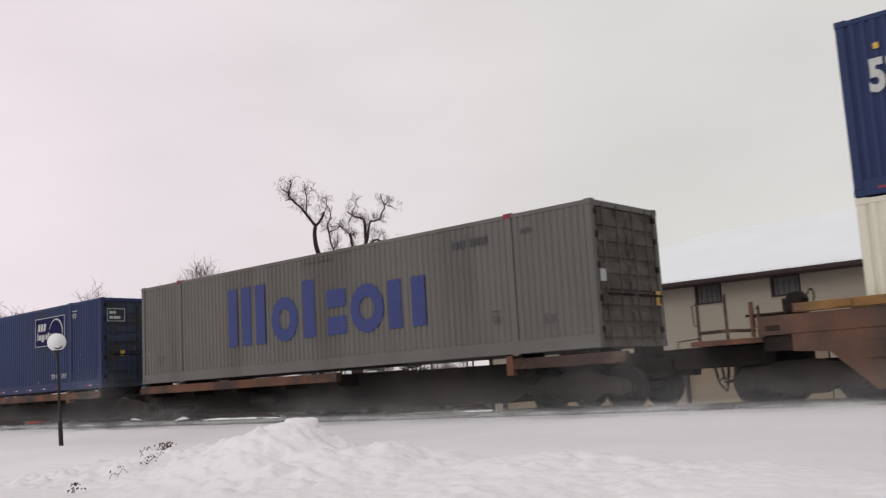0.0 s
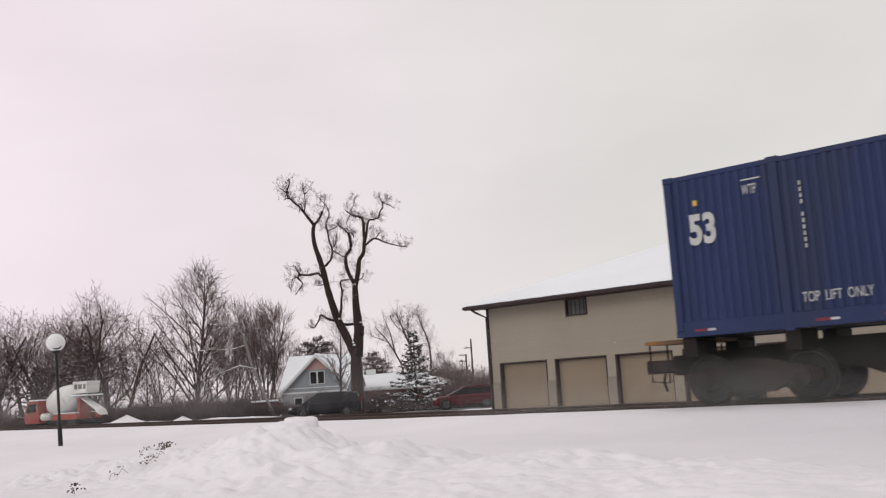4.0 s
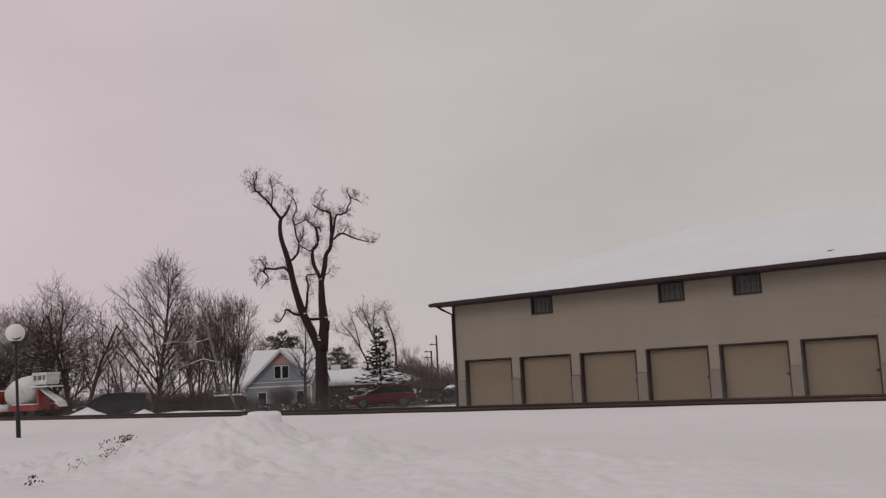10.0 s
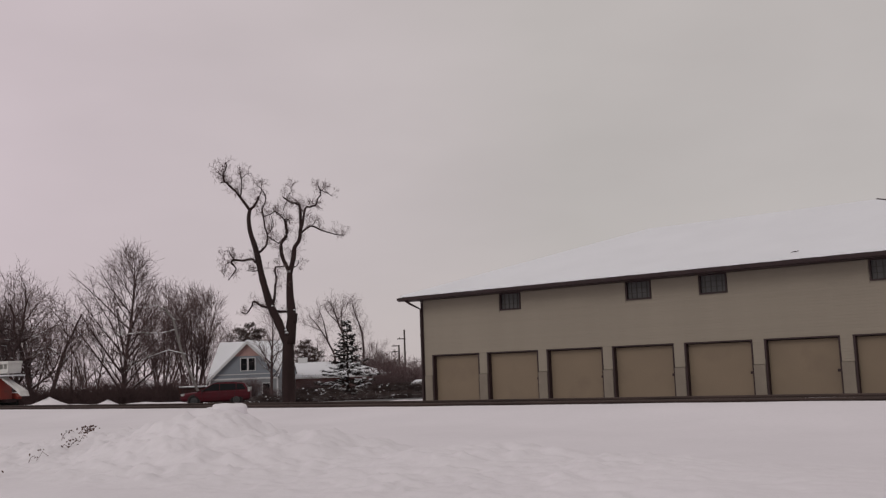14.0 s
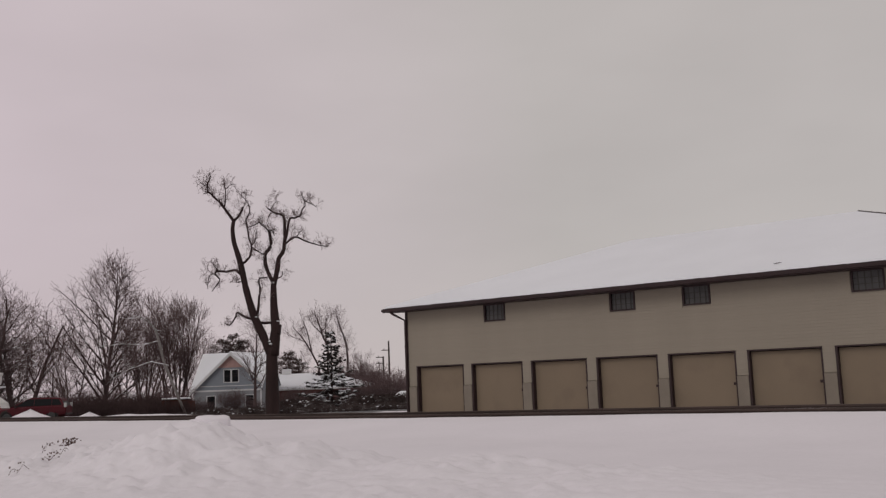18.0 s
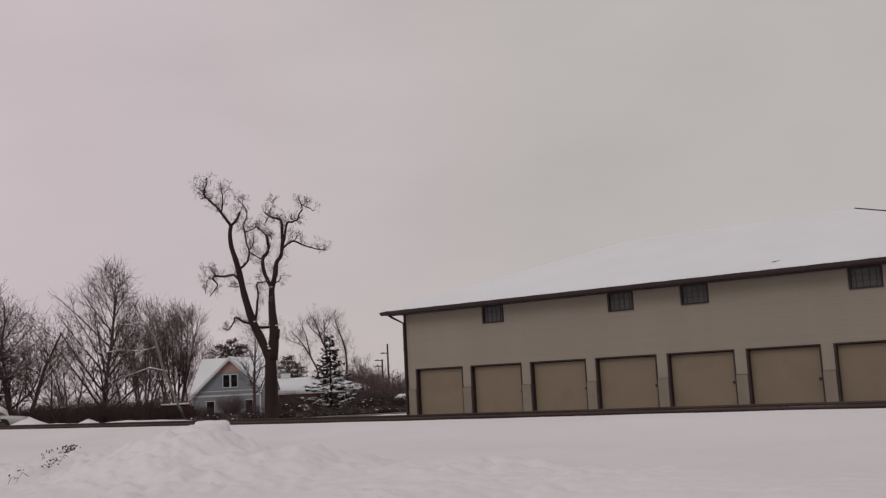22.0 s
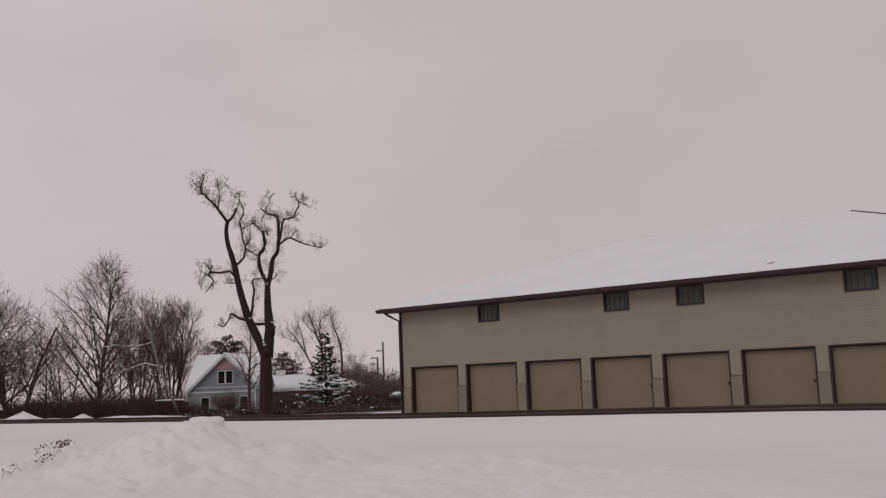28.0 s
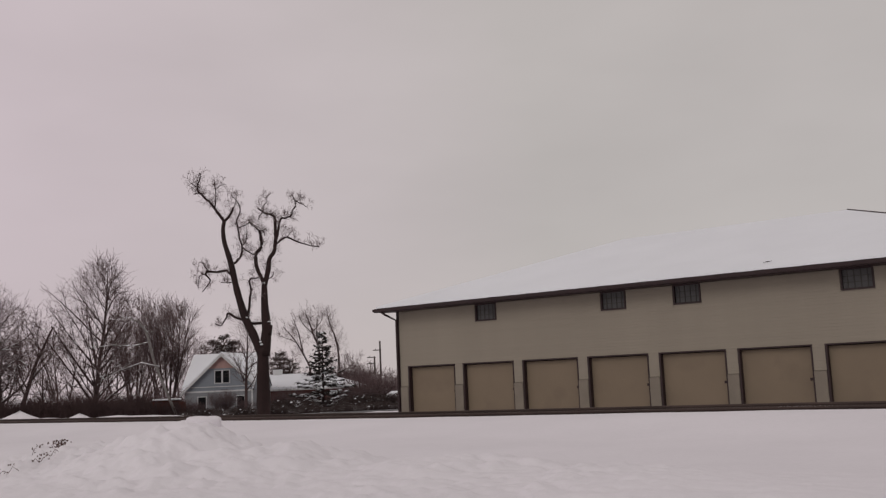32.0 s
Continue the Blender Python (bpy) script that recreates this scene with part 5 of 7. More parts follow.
def spruce(height, radius, seed):
    """A ragged spruce: open whorls of uneven boughs, narrow above and wide and snow-laden below."""
    rng = random.Random(seed)
    wood, green, white = Solid(), Solid(), Solid()
    wood.tube([(0, 0, -0.3), (0, 0, height * 0.97)], [0.16, 0.02], 8)
    tiers = 19
    for i in range(tiers):
        f = i / (tiers - 1)
        z = height * (0.07 + 0.91 * f ** 0.95)
        reach = radius * (0.09 + 0.91 * (1 - f) ** 1.25) if f > 0.34 else radius * (0.62 + 0.33 * (0.34 - f) / 0.34 + 0.12 * math.sin(i * 2.3))
        n = int(10 - 4 * f)
        for k in range(n):
            a = 6.283 * (k + rng.uniform(-0.4, 0.4)) / n + i * 0.9
            rr = reach * rng.choice((0.5, 0.75, 0.95, 1.1, 1.3))
            c, s_ = math.cos(a), math.sin(a)
            droop = rr * rng.uniform(0.04, 0.26)
            zz = z + rng.uniform(-0.16, 0.16)
            path = [(c * rr * j / 5, s_ * rr * j / 5, zz - droop * math.sin(min(1.0, j / 4) * 1.57) + 0.10 * max(0, j - 3)) for j in range(6)]
            wood.tube(path, [0.024, 0.02, 0.016, 0.012, 0.008, 0.004], 3, caps=False)
            for j in range(int(8 + rr * 15)):
                g = rng.uniform(0.12, 1.0) ** 0.75
                m = min(int(g * 5), 4)
                px, py, pz = (path[m][q] + (path[m + 1][q] - path[m][q]) * (g * 5 - m) for q in range(3))
                w = rng.uniform(0.08, 0.17)
                b = a + rng.choice((-1, 1)) * rng.uniform(0.2, 1.1)
                l = rng.uniform(0.22, 0.52) * (1.15 - 0.5 * g)
                dx, dy = math.cos(b), math.sin(b)
                tip = rng.uniform(-0.20, 0.05)
                green.add([(px - dy * w / 2, py + dx * w / 2, pz), (px + dy * w / 2, py - dx * w / 2, pz), (px + dx * l, py + dy * l, pz + tip), (px + dx * l * 0.4, py + dy * l * 0.4, pz + 0.05)], [(0, 1, 3), (1, 2, 3), (2, 0, 3)])
            for j in range(6):
                if rng.random() < (0.85 if f < 0.42 else 0.06):
                    g = rng.uniform(0.35, 0.98) * 5
                    m = min(int(g), 4)
                    px, py, pz = (path[m][q] + (path[m + 1][q] - path[m][q]) * (g - m) for q in range(3))
                    b = a + rng.uniform(-0.7, 0.7)
                    cb, sb = math.cos(b), math.sin(b)
                    l, w = rng.uniform(0.14, 0.42) * (1 - 0.5 * f), rng.uniform(0.05, 0.105)
                    white.tube([(px - cb * l, py - sb * l, pz + 0.04), (px - cb * l * 0.4, py - sb * l * 0.4, pz + 0.065), (px + cb * l * 0.5, py + sb * l * 0.5, pz + 0.045), (px + cb * l, py + sb * l, pz - 0.02)], [w * 0.3, w * 0.8, w * 0.7, w * 0.2], 5)
    t = thing("spruce_tree", "dark spruce tree with snow on its lower boughs", "tree")
    part("trunk", wood, BARK, t)
    part("crown", green, NEEDLES, t, "dark needle sprays")
    tagged(part("bough_snow", white, SNOW_ROOF, t, "clumps of white snow on the boughs"), kind="stuff")
    return t


def pine(height, seed):
    """A far, ragged pine: tufts of needles in loose clumps on level limbs."""
    rng = random.Random(seed)
    wood, green = Solid(), Solid()
    wood.tube([(0, 0, -0.3), (0.1, 0, height * 0.5), (0, 0.1, height * 0.96)], [0.2, 0.13, 0.03], 8)
    for k in range(46):
        f = 0.35 + 0.64 * (k // 6 * 6 + 0.12 * (k % 6)) / 46
        a, rr = k * 2.4 + rng.uniform(-0.5, 0.5), height * 0.30 * math.sin(0.45 + 2.55 * (f - 0.35) / 0.65) * rng.uniform(0.6, 1.1)
        c, s_, z = math.cos(a), math.sin(a), height * f
        wood.tube([(0, 0, z), (c * rr * 0.5, s_ * rr * 0.5, z + 0.1), (c * rr, s_ * rr, z + 0.35)], [0.05, 0.035, 0.015], 3, caps=False)
        for _ in range(17):
            g = rng.uniform(0.3, 1.05)
            q = Vector((c * rr * g + rng.gauss(0, 0.25), s_ * rr * g + rng.gauss(0, 0.25), z + 0.3 * g + rng.gauss(0, 0.16)))
            for _ in range(9):
                d = Vector((rng.gauss(0, 1), rng.gauss(0, 1), rng.gauss(0.35, 0.8))).normalized() * rng.uniform(0.18, 0.34)
                e = d.cross(Vector((0.3, 0.5, 0.8))).normalized() * 0.035
                green.add([tuple(q - e), tuple(q + e), tuple(q + d)], [(0, 1, 2)])
    t = thing("pine_tree", "far dark ragged pine behind the house", "tree", "far pines")
    part("trunk", wood, BARK, t)
    part("crown", green, PINE, t, "dark brownish needle clumps")
    return t


laden = spruce(7.3, 3.1, 4)
place(laden, -43.25, 88.0)
place(laden, -64.7, 96.0, turn=150, size=0.86, fresh=True)
far_pine = pine(8.6, 9)
for az, r, turn, size in ((-49.05, 128.0, 0, 1.12), (-49.6, 131.0, 140, 1.06), (-48.55, 130.0, 80, 1.04), (-45.8, 116.0, 40, 0.78), (-45.2, 120.0, 200, 0.70)):
    place(far_pine, az, r, turn, size, fresh=az != -49.05)

# brushwood along the far side of the street: nobody could count it
rng = random.Random(17)
s = Solid()
for i in range(9000):
    az = rng.uniform(-70.0, -51.3)
    r = rng.uniform(76.0, 80.5) + (8.0 if -66.5 < az < -60.9 else 0.0)
    x, y, z = far_polar(az, r)
    h = 1.95 * rng.uniform(0.45, 1.04) * (0.93 + 0.08 * math.sin(az * 2.3)) * (1.0 if az < -52.5 else 0.8)
    dx, dy = rng.gauss(0, 0.45), rng.gauss(0, 0.45)
    w = rng.uniform(0.008, 0.024)
    s.tube([(x, y, z - 0.05), (x + dx * 0.5, y + dy * 0.5, z + h * 0.55), (x + dx, y + dy, z + h)], [w, w * 0.8, w * 0.35], 3, caps=False)
    if i % 2:
        for _ in range(4):
            f = rng.uniform(0.3, 0.95)
            s.tube([(x + dx * f, y + dy * f, z + h * f), (x + dx * f + rng.uniform(-0.4, 0.4), y + dy * f + rng.uniform(-0.4, 0.4), z + h * f + rng.uniform(0.0, 0.4))], [w * 0.6, w * 0.25], 3, caps=False)
solo("brushwood", s, BRUSH, "dense dark leafless brushwood along the street", "brushwood", kind="stuff")
def snow_clump(s, x, y, z, w):
    """A small uneven lump of snow lying on twigs."""
    s.add([(x - w * rng.uniform(0.7, 2.0), y, z), (x, y - w * rng.uniform(0.6, 1.0), z - 0.1 * w), (x + w * rng.uniform(0.7, 2.0), y, z + 0.1 * w), (x, y + w * 0.8, z),
           (x + rng.gauss(0, 0.2) * w, y, z + w * rng.uniform(0.35, 0.7)), (x, y, z - 0.25 * w)],
          [(0, 1, 4), (1, 2, 4), (2, 3, 4), (3, 0, 4), (1, 0, 5), (2, 1, 5), (3, 2, 5), (0, 3, 5)])


s, clumps = Solid(), Solid()
for i in range(6400):
    az, r = rng.choice(((-50.6, 92), (-49.6, 91), (-48.6, 92), (-47.6, 90), (-45.6, 94), (-44.2, 96), (-42.4, 95), (-41.2, 94), (-40.4, 92), (-39.9, 90), (-43.2, 92), (-39.2, 95), (-40.5, 88), (-45.7, 86), (-45.2, 87), (-44.5, 86), (-41.6, 84), (-41.0, 84), (-40.3, 83), (-39.7, 82), (-39.2, 82)))
    az, r = az + rng.gauss(0, 0.42), r + rng.gauss(0, 1.2)
    x, y, z = far_polar(az, r)
    h = rng.uniform(0.4, 1.55) * (0.55 if az < -47 else 1.0)
    dx, dy = rng.gauss(0, 0.4), rng.gauss(0, 0.4)
    s.tube([(x, y, z), (x + dx * 0.5, y + dy * 0.5, z + h * 0.6), (x + dx, y + dy, z + h * 0.9)], [0.03, 0.024, 0.012], 3, caps=False)
    s.tube([(x + dx * 0.5, y + dy * 0.5, z + h * 0.6), (x + rng.gauss(0, 0.6), y + rng.gauss(0, 0.6), z + h * 0.8)], [0.022, 0.012], 3, caps=False)
    if i % 9 == 0:
        snow_clump(clumps, x + dx * 0.7, y + dy * 0.7, z + h * rng.uniform(0.45, 0.85), rng.uniform(0.05, 0.15))
solo("shrubs", s, material("snowy_shrub_twigs", (0.046, 0.029, 0.027), rough=0.9, vary=0.3, scale=1.2, fine=6, bump=0.0, snow=0.3), "low snow-dusted garden shrubs", "shrubs", kind="stuff")

# taller bushes before the house and round the low one
bush = bare_tree("garden_bush", "bare brown garden bush beside a house", 61, 1.9, 0.03, 6, lambda f: 0.8 + 0.5 * (1 - f), 2, 0.05, 0.2, (4, 5), 34, lambda f: 1.4, low=0.1, stems=9, spread=0.55)
for az, r, turn, size in ((-49.1, 92.5, 0, 0.95), (-50.7, 93.0, 130, 0.6), (-47.9, 93.0, 220, 0.6), (-45.6, 96.0, 30, 0.9), (-44.7, 97.0, 100, 0.8), (-42.3, 95.0, 180, 0.9), (-41.3, 95.0, 260, 0.95), (-40.4, 96.0, 300, 1.0), (-39.6, 98.0, 10, 1.2), (-40.9, 104.0, 80, 1.5), (-41.5, 116.0, 140, 1.9)):
    place(bush, az, r, turn, size, fresh=az != -49.1)

# lower bushes between the street and the houses
s = Solid()
for i in range(5200):
    az, r = rng.uniform(-51.6, -38.9), rng.uniform(72.6, 79.0)
    if rng.random() > 0.72 + 0.28 * math.sin(az * 5.0 + 1.0):
        continue
    x, y, z = far_polar(az, r)
    h = rng.uniform(0.2, 0.85) * (1.0 + 0.35 * math.sin(az * 3.1)) * (0.7 if az < -47.3 else 0.6)
    dx, dy = rng.gauss(0, 0.32), rng.gauss(0, 0.32)
    w = rng.uniform(0.012, 0.026)
    s.tube([(x, y, z), (x + dx * 0.5, y + dy * 0.5, z + h * 0.6), (x + dx, y + dy, z + h)], [w, w * 0.8, w * 0.4], 3, caps=False)
    for _ in range(2):
        s.tube([(x + dx * 0.5, y + dy * 0.5, z + h * 0.6), (x + dx * 0.5 + rng.gauss(0, 0.4), y + dy * 0.5 + rng.gauss(0, 0.4), z + h * rng.uniform(0.6, 1.1))], [w * 0.7, w * 0.35], 3, caps=False)
    if i % 14 == 0:
        snow_clump(clumps, x + dx * 0.6, y + dy * 0.6, z + h * rng.uniform(0.4, 0.8), rng.uniform(0.04, 0.11))
solo("clumps_of_snow", clumps, SNOW_ROOF, "small clumps of snow caught in the shrubs", "snow", kind="stuff")
solo("bushes", s, material("snowy_bush_twigs", (0.046, 0.029, 0.027), rough=0.9, vary=0.3, scale=1.2, fine=6, bump=0.0, snow=0.3), "low tangled bushes dusted with snow", "bushes", kind="stuff")

# thin young growth between the trees, far behind
s = Solid()
for i in range(1100):
    az, r = rng.uniform(-71, -51.5), rng.uniform(86, 125)
    x, y, z = far_polar(az, r)
    h = rng.uniform(1.2, 3.8) * (0.85 + 0.25 * math.sin(az * 1.7) * math.sin(az * 0.6))
    dx, dy = rng.gauss(0, 0.5), rng.gauss(0, 0.5)
    p = [(x, y, z), (x + dx * 0.3, y + dy * 0.3, z + h * 0.4), (x + dx, y + dy, z + h)]
    s.tube(p, [0.045, 0.032, 0.010], 3)
    for _ in range(6):
        f = rng.uniform(0.25, 0.95)
        q = (x + dx * f, y + dy * f, z + h * f)
        e = (q[0] + rng.gauss(0, 0.7), q[1] + rng.gauss(0, 0.7), q[2] + rng.uniform(0.2, 1.1))
        s.tube([q, e], [0.022, 0.009], 3)
solo("undergrowth", s, TWIG, "thin bare undergrowth behind the street", "undergrowth", kind="stuff")
s = Solid()
for i in range(900):
    az, r = rng.uniform(-46.3, -36.5), rng.uniform(115, 165)
    x, y, z = far_polar(az, r)
    h = rng.uniform(1.6, 4.4)
    dx, dy = rng.gauss(0, 0.5), rng.gauss(0, 0.5)
    s.tube([(x, y, z), (x + dx * 0.3, y + dy * 0.3, z + h * 0.4), (x + dx, y + dy, z + h)], [0.05, 0.036, 0.012], 3)
    for _ in range(7):
        f = rng.uniform(0.15, 0.95)
        q = (x + dx * f, y + dy * f, z + h * f)
        s.tube([q, (q[0] + rng.gauss(0, 0.8), q[1] + rng.gauss(0, 0.8), q[2] + rng.uniform(0.1, 0.9))], [0.026, 0.010], 3)
solo("undergrowth", s, TWIG, "far bare thicket behind the low house", "undergrowth", kind="stuff")

# ------------------------------------------------------------------ the houses
HOUSE_BLUE = material("blue_grey_clapboard", (0.245, 0.268, 0.305), rough=0.7, vary=0.06, scale=1, fine=20, bump=0.1)
HOUSE_LOW = material("grey_white_siding", (0.255, 0.262, 0.280), rough=0.75, vary=0.08, scale=1, fine=20, bump=0.1, dirt=(0.2, 0.2, 0.21), dirt_amount=0.3)
PINK = material("faded_pink_shingles", (0.46, 0.29, 0.27), rough=0.8, vary=0.1, scale=2, fine=20, bump=0.2)
WHITE_TRIM = material("white_trim", (0.62, 0.62, 0.63), rough=0.6, vary=0.05, scale=2, fine=30, bump=0.05)
BRICK = material("red_brown_brick", (0.105, 0.036, 0.030), rough=0.85, vary=0.25, scale=2, fine=14, bump=0.3)
DARK_GLASS = material("dark_window_glass", (0.010, 0.010, 0.012), rough=0.3, vary=0.1, scale=1, fine=10, bump=0.0, spec=0.12)


def window_unit(parent, x0, x1, z0, z1, y, wide=0.10):
    w = part("window", Solid().box(x0, x1, y - 0.015, y + 0.02, z0, z1), DARK_GLASS, parent, "dark window with white frame")
    part("window_frame", Solid().box(x0 - wide, x0, y - 0.06, y, z0 - wide, z1 + wide).box(x1, x1 + wide, y - 0.06, y, z0 - wide, z1 + wide).box(x0, x1, y - 0.06, y, z1, z1 + wide).box(x0, x1, y - 0.06, y, z0 - wide, z0), WHITE_TRIM, w)
    part("sash_bar", Solid().box(x0, x1, y - 0.03, y - 0.016, (z0 + z1) / 2 - 0.025, (z0 + z1) / 2 + 0.025), TRIM, w)
    return w


def gable_house():
    """A wide front gable set into a main roof whose ridge runs across; the front looks along -y."""
    h = thing("gable_house", "blue-grey gabled house with a pink peak and snowy roof", "house")
    hw, hr, dp, ev, pk, rg = 3.85, 3.0, 9.0, 2.37, 6.0, 4.5
    part("lower_wall", Solid().box(-hw, hr, 0, dp, -0.4, ev), HOUSE_LOW, h, "grey-white lower wall")
    pw = 1.42
    zp = pk - (pk - ev) * pw / hw
    part("gable_wall", Solid().prism([(-hw, ev), (hr, ev), (hr, pk - (pk - ev) * hr / hw), (pw, zp), (-pw, zp)], 0.02, 0.2, "y"), HOUSE_BLUE, h, "blue-grey gable wall")
    part("gable_peak", Solid().prism([(-pw, zp), (pw, zp), (0, pk - 0.05)], -0.02, 0.2, "y"), PINK, h, "pink shingled gable peak")
    for sx in (-1, 1):
        part("end_wall", Solid().prism([(0.0, ev), (dp, ev), (rg, pk - 0.1)], (hr if sx > 0 else -hw) - 0.1, (hr if sx > 0 else -hw) + 0.1, "x"), HOUSE_BLUE, h)
    part("belt_trim", Solid().bar(-hw - 0.04, hr + 0.04, -0.06, -0.004, ev - 0.06, ev + 0.10, 0.01), WHITE_TRIM, h)
    part("belt_trim", Solid().bar(-3.1, 2.95, -0.045, 0.0, 2.80, 2.88, 0.01), WHITE_TRIM, h)
    ox, oy, t = hw + 0.35, 0.35, 0.14
    orr = hr + 0.15
    drop = (pk - ev) * 0.35 / hw
    # the main roof, front and back slopes, then the two slopes of the front gable that die into it
    for nm, lift, mat, lab in (("roof", 0.0, TRIM, "dark roof deck"), ("roof_snow", t + 0.012, SNOW_ROOF, "thick roof snow")):
        th = t if nm == "roof" else 0.14
        for y0, y1 in ((0.05, rg), (dp + oy, rg)):
            z0 = ev if y0 < 1 else ev - drop
            v = [(-ox, y0, z0 + lift), (orr, y0, z0 + lift), (orr, y1, pk + lift), (-ox, y1, pk + lift)]
            v += [(x, y, z + th) for x, y, z in v]
            part(nm, Solid().add(v, [(0, 1, 2, 3), (4, 5, 6, 7), (0, 1, 5, 4), (1, 2, 6, 5), (3, 0, 4, 7), (2, 3, 7, 6)]), mat, h, lab)
        for sx in (-1, 1):
            xe = orr if sx > 0 else -ox
            ze = pk - (pk - ev + drop) * abs(xe) / ox
            v = [(xe, -oy, ze + lift), (0, -oy, pk + lift), (0, rg, pk + lift), (xe, 0.0, ze + lift)]
            v += [(x, y, z + th + 0.004) for x, y, z in v]
            part(nm, Solid().add(v, [(0, 1, 2, 3), (4, 5, 6, 7), (0, 1, 5, 4), (1, 2, 6, 5), (3, 0, 4, 7), (2, 3, 7, 6)]), mat, h, lab)
    for sx in (-1, 1):
        xe = orr if sx > 0 else -ox
        ze = pk - (pk - ev + drop) * abs(xe) / ox
        o = [(xe, ze - 0.12), (xe, ze + t), (0, pk + t), (0, pk - 0.14)]
        if sx > 0:
            o = o[::-1]
        part("rake_board", Solid().prism(o[::-1], -oy - 0.05, -oy - 0.004, "y"), WHITE_TRIM, h)
        part("corner_board", Solid().box((hr if sx > 0 else -hw) - 0.07, (hr if sx > 0 else -hw) + 0.07, -0.03, -0.004, -0.2, ev - 0.07), WHITE_TRIM, h)
    for x in (-0.40, 0.40):
        window_unit(h, x - 0.32, x + 0.32, 3.22, 4.42, 0.0, 0.07)
    window_unit(h, -2.45, -1.65, 0.55, 1.85, -0.004, 0.07)
    window_unit(h, 1.48, 2.22, 0.55, 1.85, -0.004, 0.07)
    part("door", Solid().box(-0.45, 0.45, -0.03, 0.0, -0.1, 1.7), HOUSE_LOW, h, "plain house door")
    return h


x, y, z = polar(-49.12, 98.0)
gable = gable_house()
gable.matrix_basis = pose(x, y, z, 0, 0, 49.1 - 15)


def ranch():
    h = thing("ranch_house", "low brick house with a snow-covered roof", "house")
    hw, dp, ev, rd = 5.0, 8.0, 2.30, 3.75
    part("wall", Solid().box(-hw, hw, 0, dp, -0.4, ev), BRICK, h, "red-brown brick wall")
    for y0, y1 in ((-0.6, dp / 2), (dp + 0.6, dp / 2)):
        s = Solid().add([(-hw - 0.5, y0, ev), (hw + 0.5, y0, ev), (0.6, y1, rd), (-hw - 0.5, y1, rd)] + [(-hw - 0.5, y0, ev + 0.22), (hw + 0.5, y0, ev + 0.22), (0.6, y1, rd + 0.22), (-hw - 0.5, y1, rd + 0.22)],
                        [(0, 1, 2, 3), (4, 5, 6, 7), (0, 1, 5, 4), (1, 2, 6, 5), (3, 0, 4, 7)])
        part("roof_snow", s, SNOW_ROOF, h, "thick white roof snow")
    part("fascia", Solid().bar(-hw - 0.52, hw + 0.52, -0.66, -0.602, ev - 0.16, ev + 0.02, 0.01), WHITE_TRIM, h)
    part("roof_snow", Solid().add([(hw + 0.5, -0.6, ev), (hw + 0.5, dp + 0.6, ev), (0.6, dp / 2, rd), (hw + 0.5, -0.6, ev + 0.215), (hw + 0.5, dp + 0.6, ev + 0.215), (0.6, dp / 2, rd + 0.215)], [(0, 1, 4, 3), (3, 4, 5), (0, 2, 1)]), SNOW_ROOF, h, "snow on the hipped end")
    part("gable_wall", Solid().prism([(0.05, ev), (dp - 0.05, ev), (dp / 2, rd - 0.05)], -hw - 0.1, -hw + 0.1, "x"), BRICK, h)
    part("chimney", Solid().bar(-hw + 0.2, -hw + 1.2, dp / 2 - 0.3, dp / 2 + 0.5, rd - 0.4, rd + 0.75, 0.02, "z"), WHITE_TRIM, h)
    for x in (-1.0, 3.2):
        window_unit(h, x - 0.55, x + 0.55, 0.45, 1.35, -0.004, 0.07)
    part("porch_post", Solid().bar(3.9, 4.0, -0.55, -0.45, -0.2, ev, 0.01, "z"), WHITE_TRIM, h)
    part("porch_post", Solid().bar(-4.75, -4.65, -0.55, -0.45, -0.2, ev, 0.01, "z"), WHITE_TRIM, h)
    return h


x, y, z = polar(-43.9, 105.0)
ranch().matrix_basis = pose(x, y, z, 0, 0, 43.9 - 6)

shed = thing("shed", "small red-brown shed with snow on its flat roof", "shed")
part("wall", Solid().bar(-1.05, 1.05, 0, 2.2, -0.3, 1.50, 0.01, "z"), BRICK, shed)
part("roof_snow", Solid().bar(-1.0, 1.12, -0.2, 2.4, 1.50, 1.62, 0.04), SNOW_ROOF, shed)
part("fence_panel", Solid().bar(1.0, 1.5, 0.1, 0.2, -0.3, 1.35, 0.01), BRICK, shed)
x, y, z = polar(-52.3, 77.2)
shed.matrix_basis = pose(x, y, z, 0, 0, 52.4)


# ------------------------------------------------------------------ vehicles
SILVER = material("pale_silver_car_paint", (0.46, 0.45, 0.45), rough=0.35, vary=0.05, scale=1, fine=30, bump=0.0, dirt=(0.26, 0.25, 0.24), dirt_amount=0.3, dirt_scale=1.5, spec=0.5)
MAROON = material("dark_red_car_paint", (0.080, 0.004, 0.011), rough=0.5, vary=0.1, scale=1, fine=30, bump=0.0, dirt=(0.07, 0.010, 0.016), dirt_amount=0.3, dirt_scale=1.5, spec=0.25)
NAVY = material("charcoal_blue_car_paint", (0.010, 0.010, 0.015), rough=0.5, vary=0.1, scale=1, fine=30, bump=0.0, dirt=(0.022, 0.021, 0.025), dirt_amount=0.3, dirt_scale=1.5, spec=0.15)
TYRE = material("rubber", (0.018, 0.018, 0.018), rough=0.9, vary=0.1, scale=4, fine=40, bump=0.1)
ALLOY = material("alloy_rim", (0.075, 0.072, 0.075), rough=0.5, metal=0.3, vary=0.1, scale=4, fine=40, bump=0.0)
LAMP_RED = material("red_tail_lamp", (0.14, 0.012, 0.014), rough=0.25, vary=0.1, scale=4, fine=40, bump=0.0)
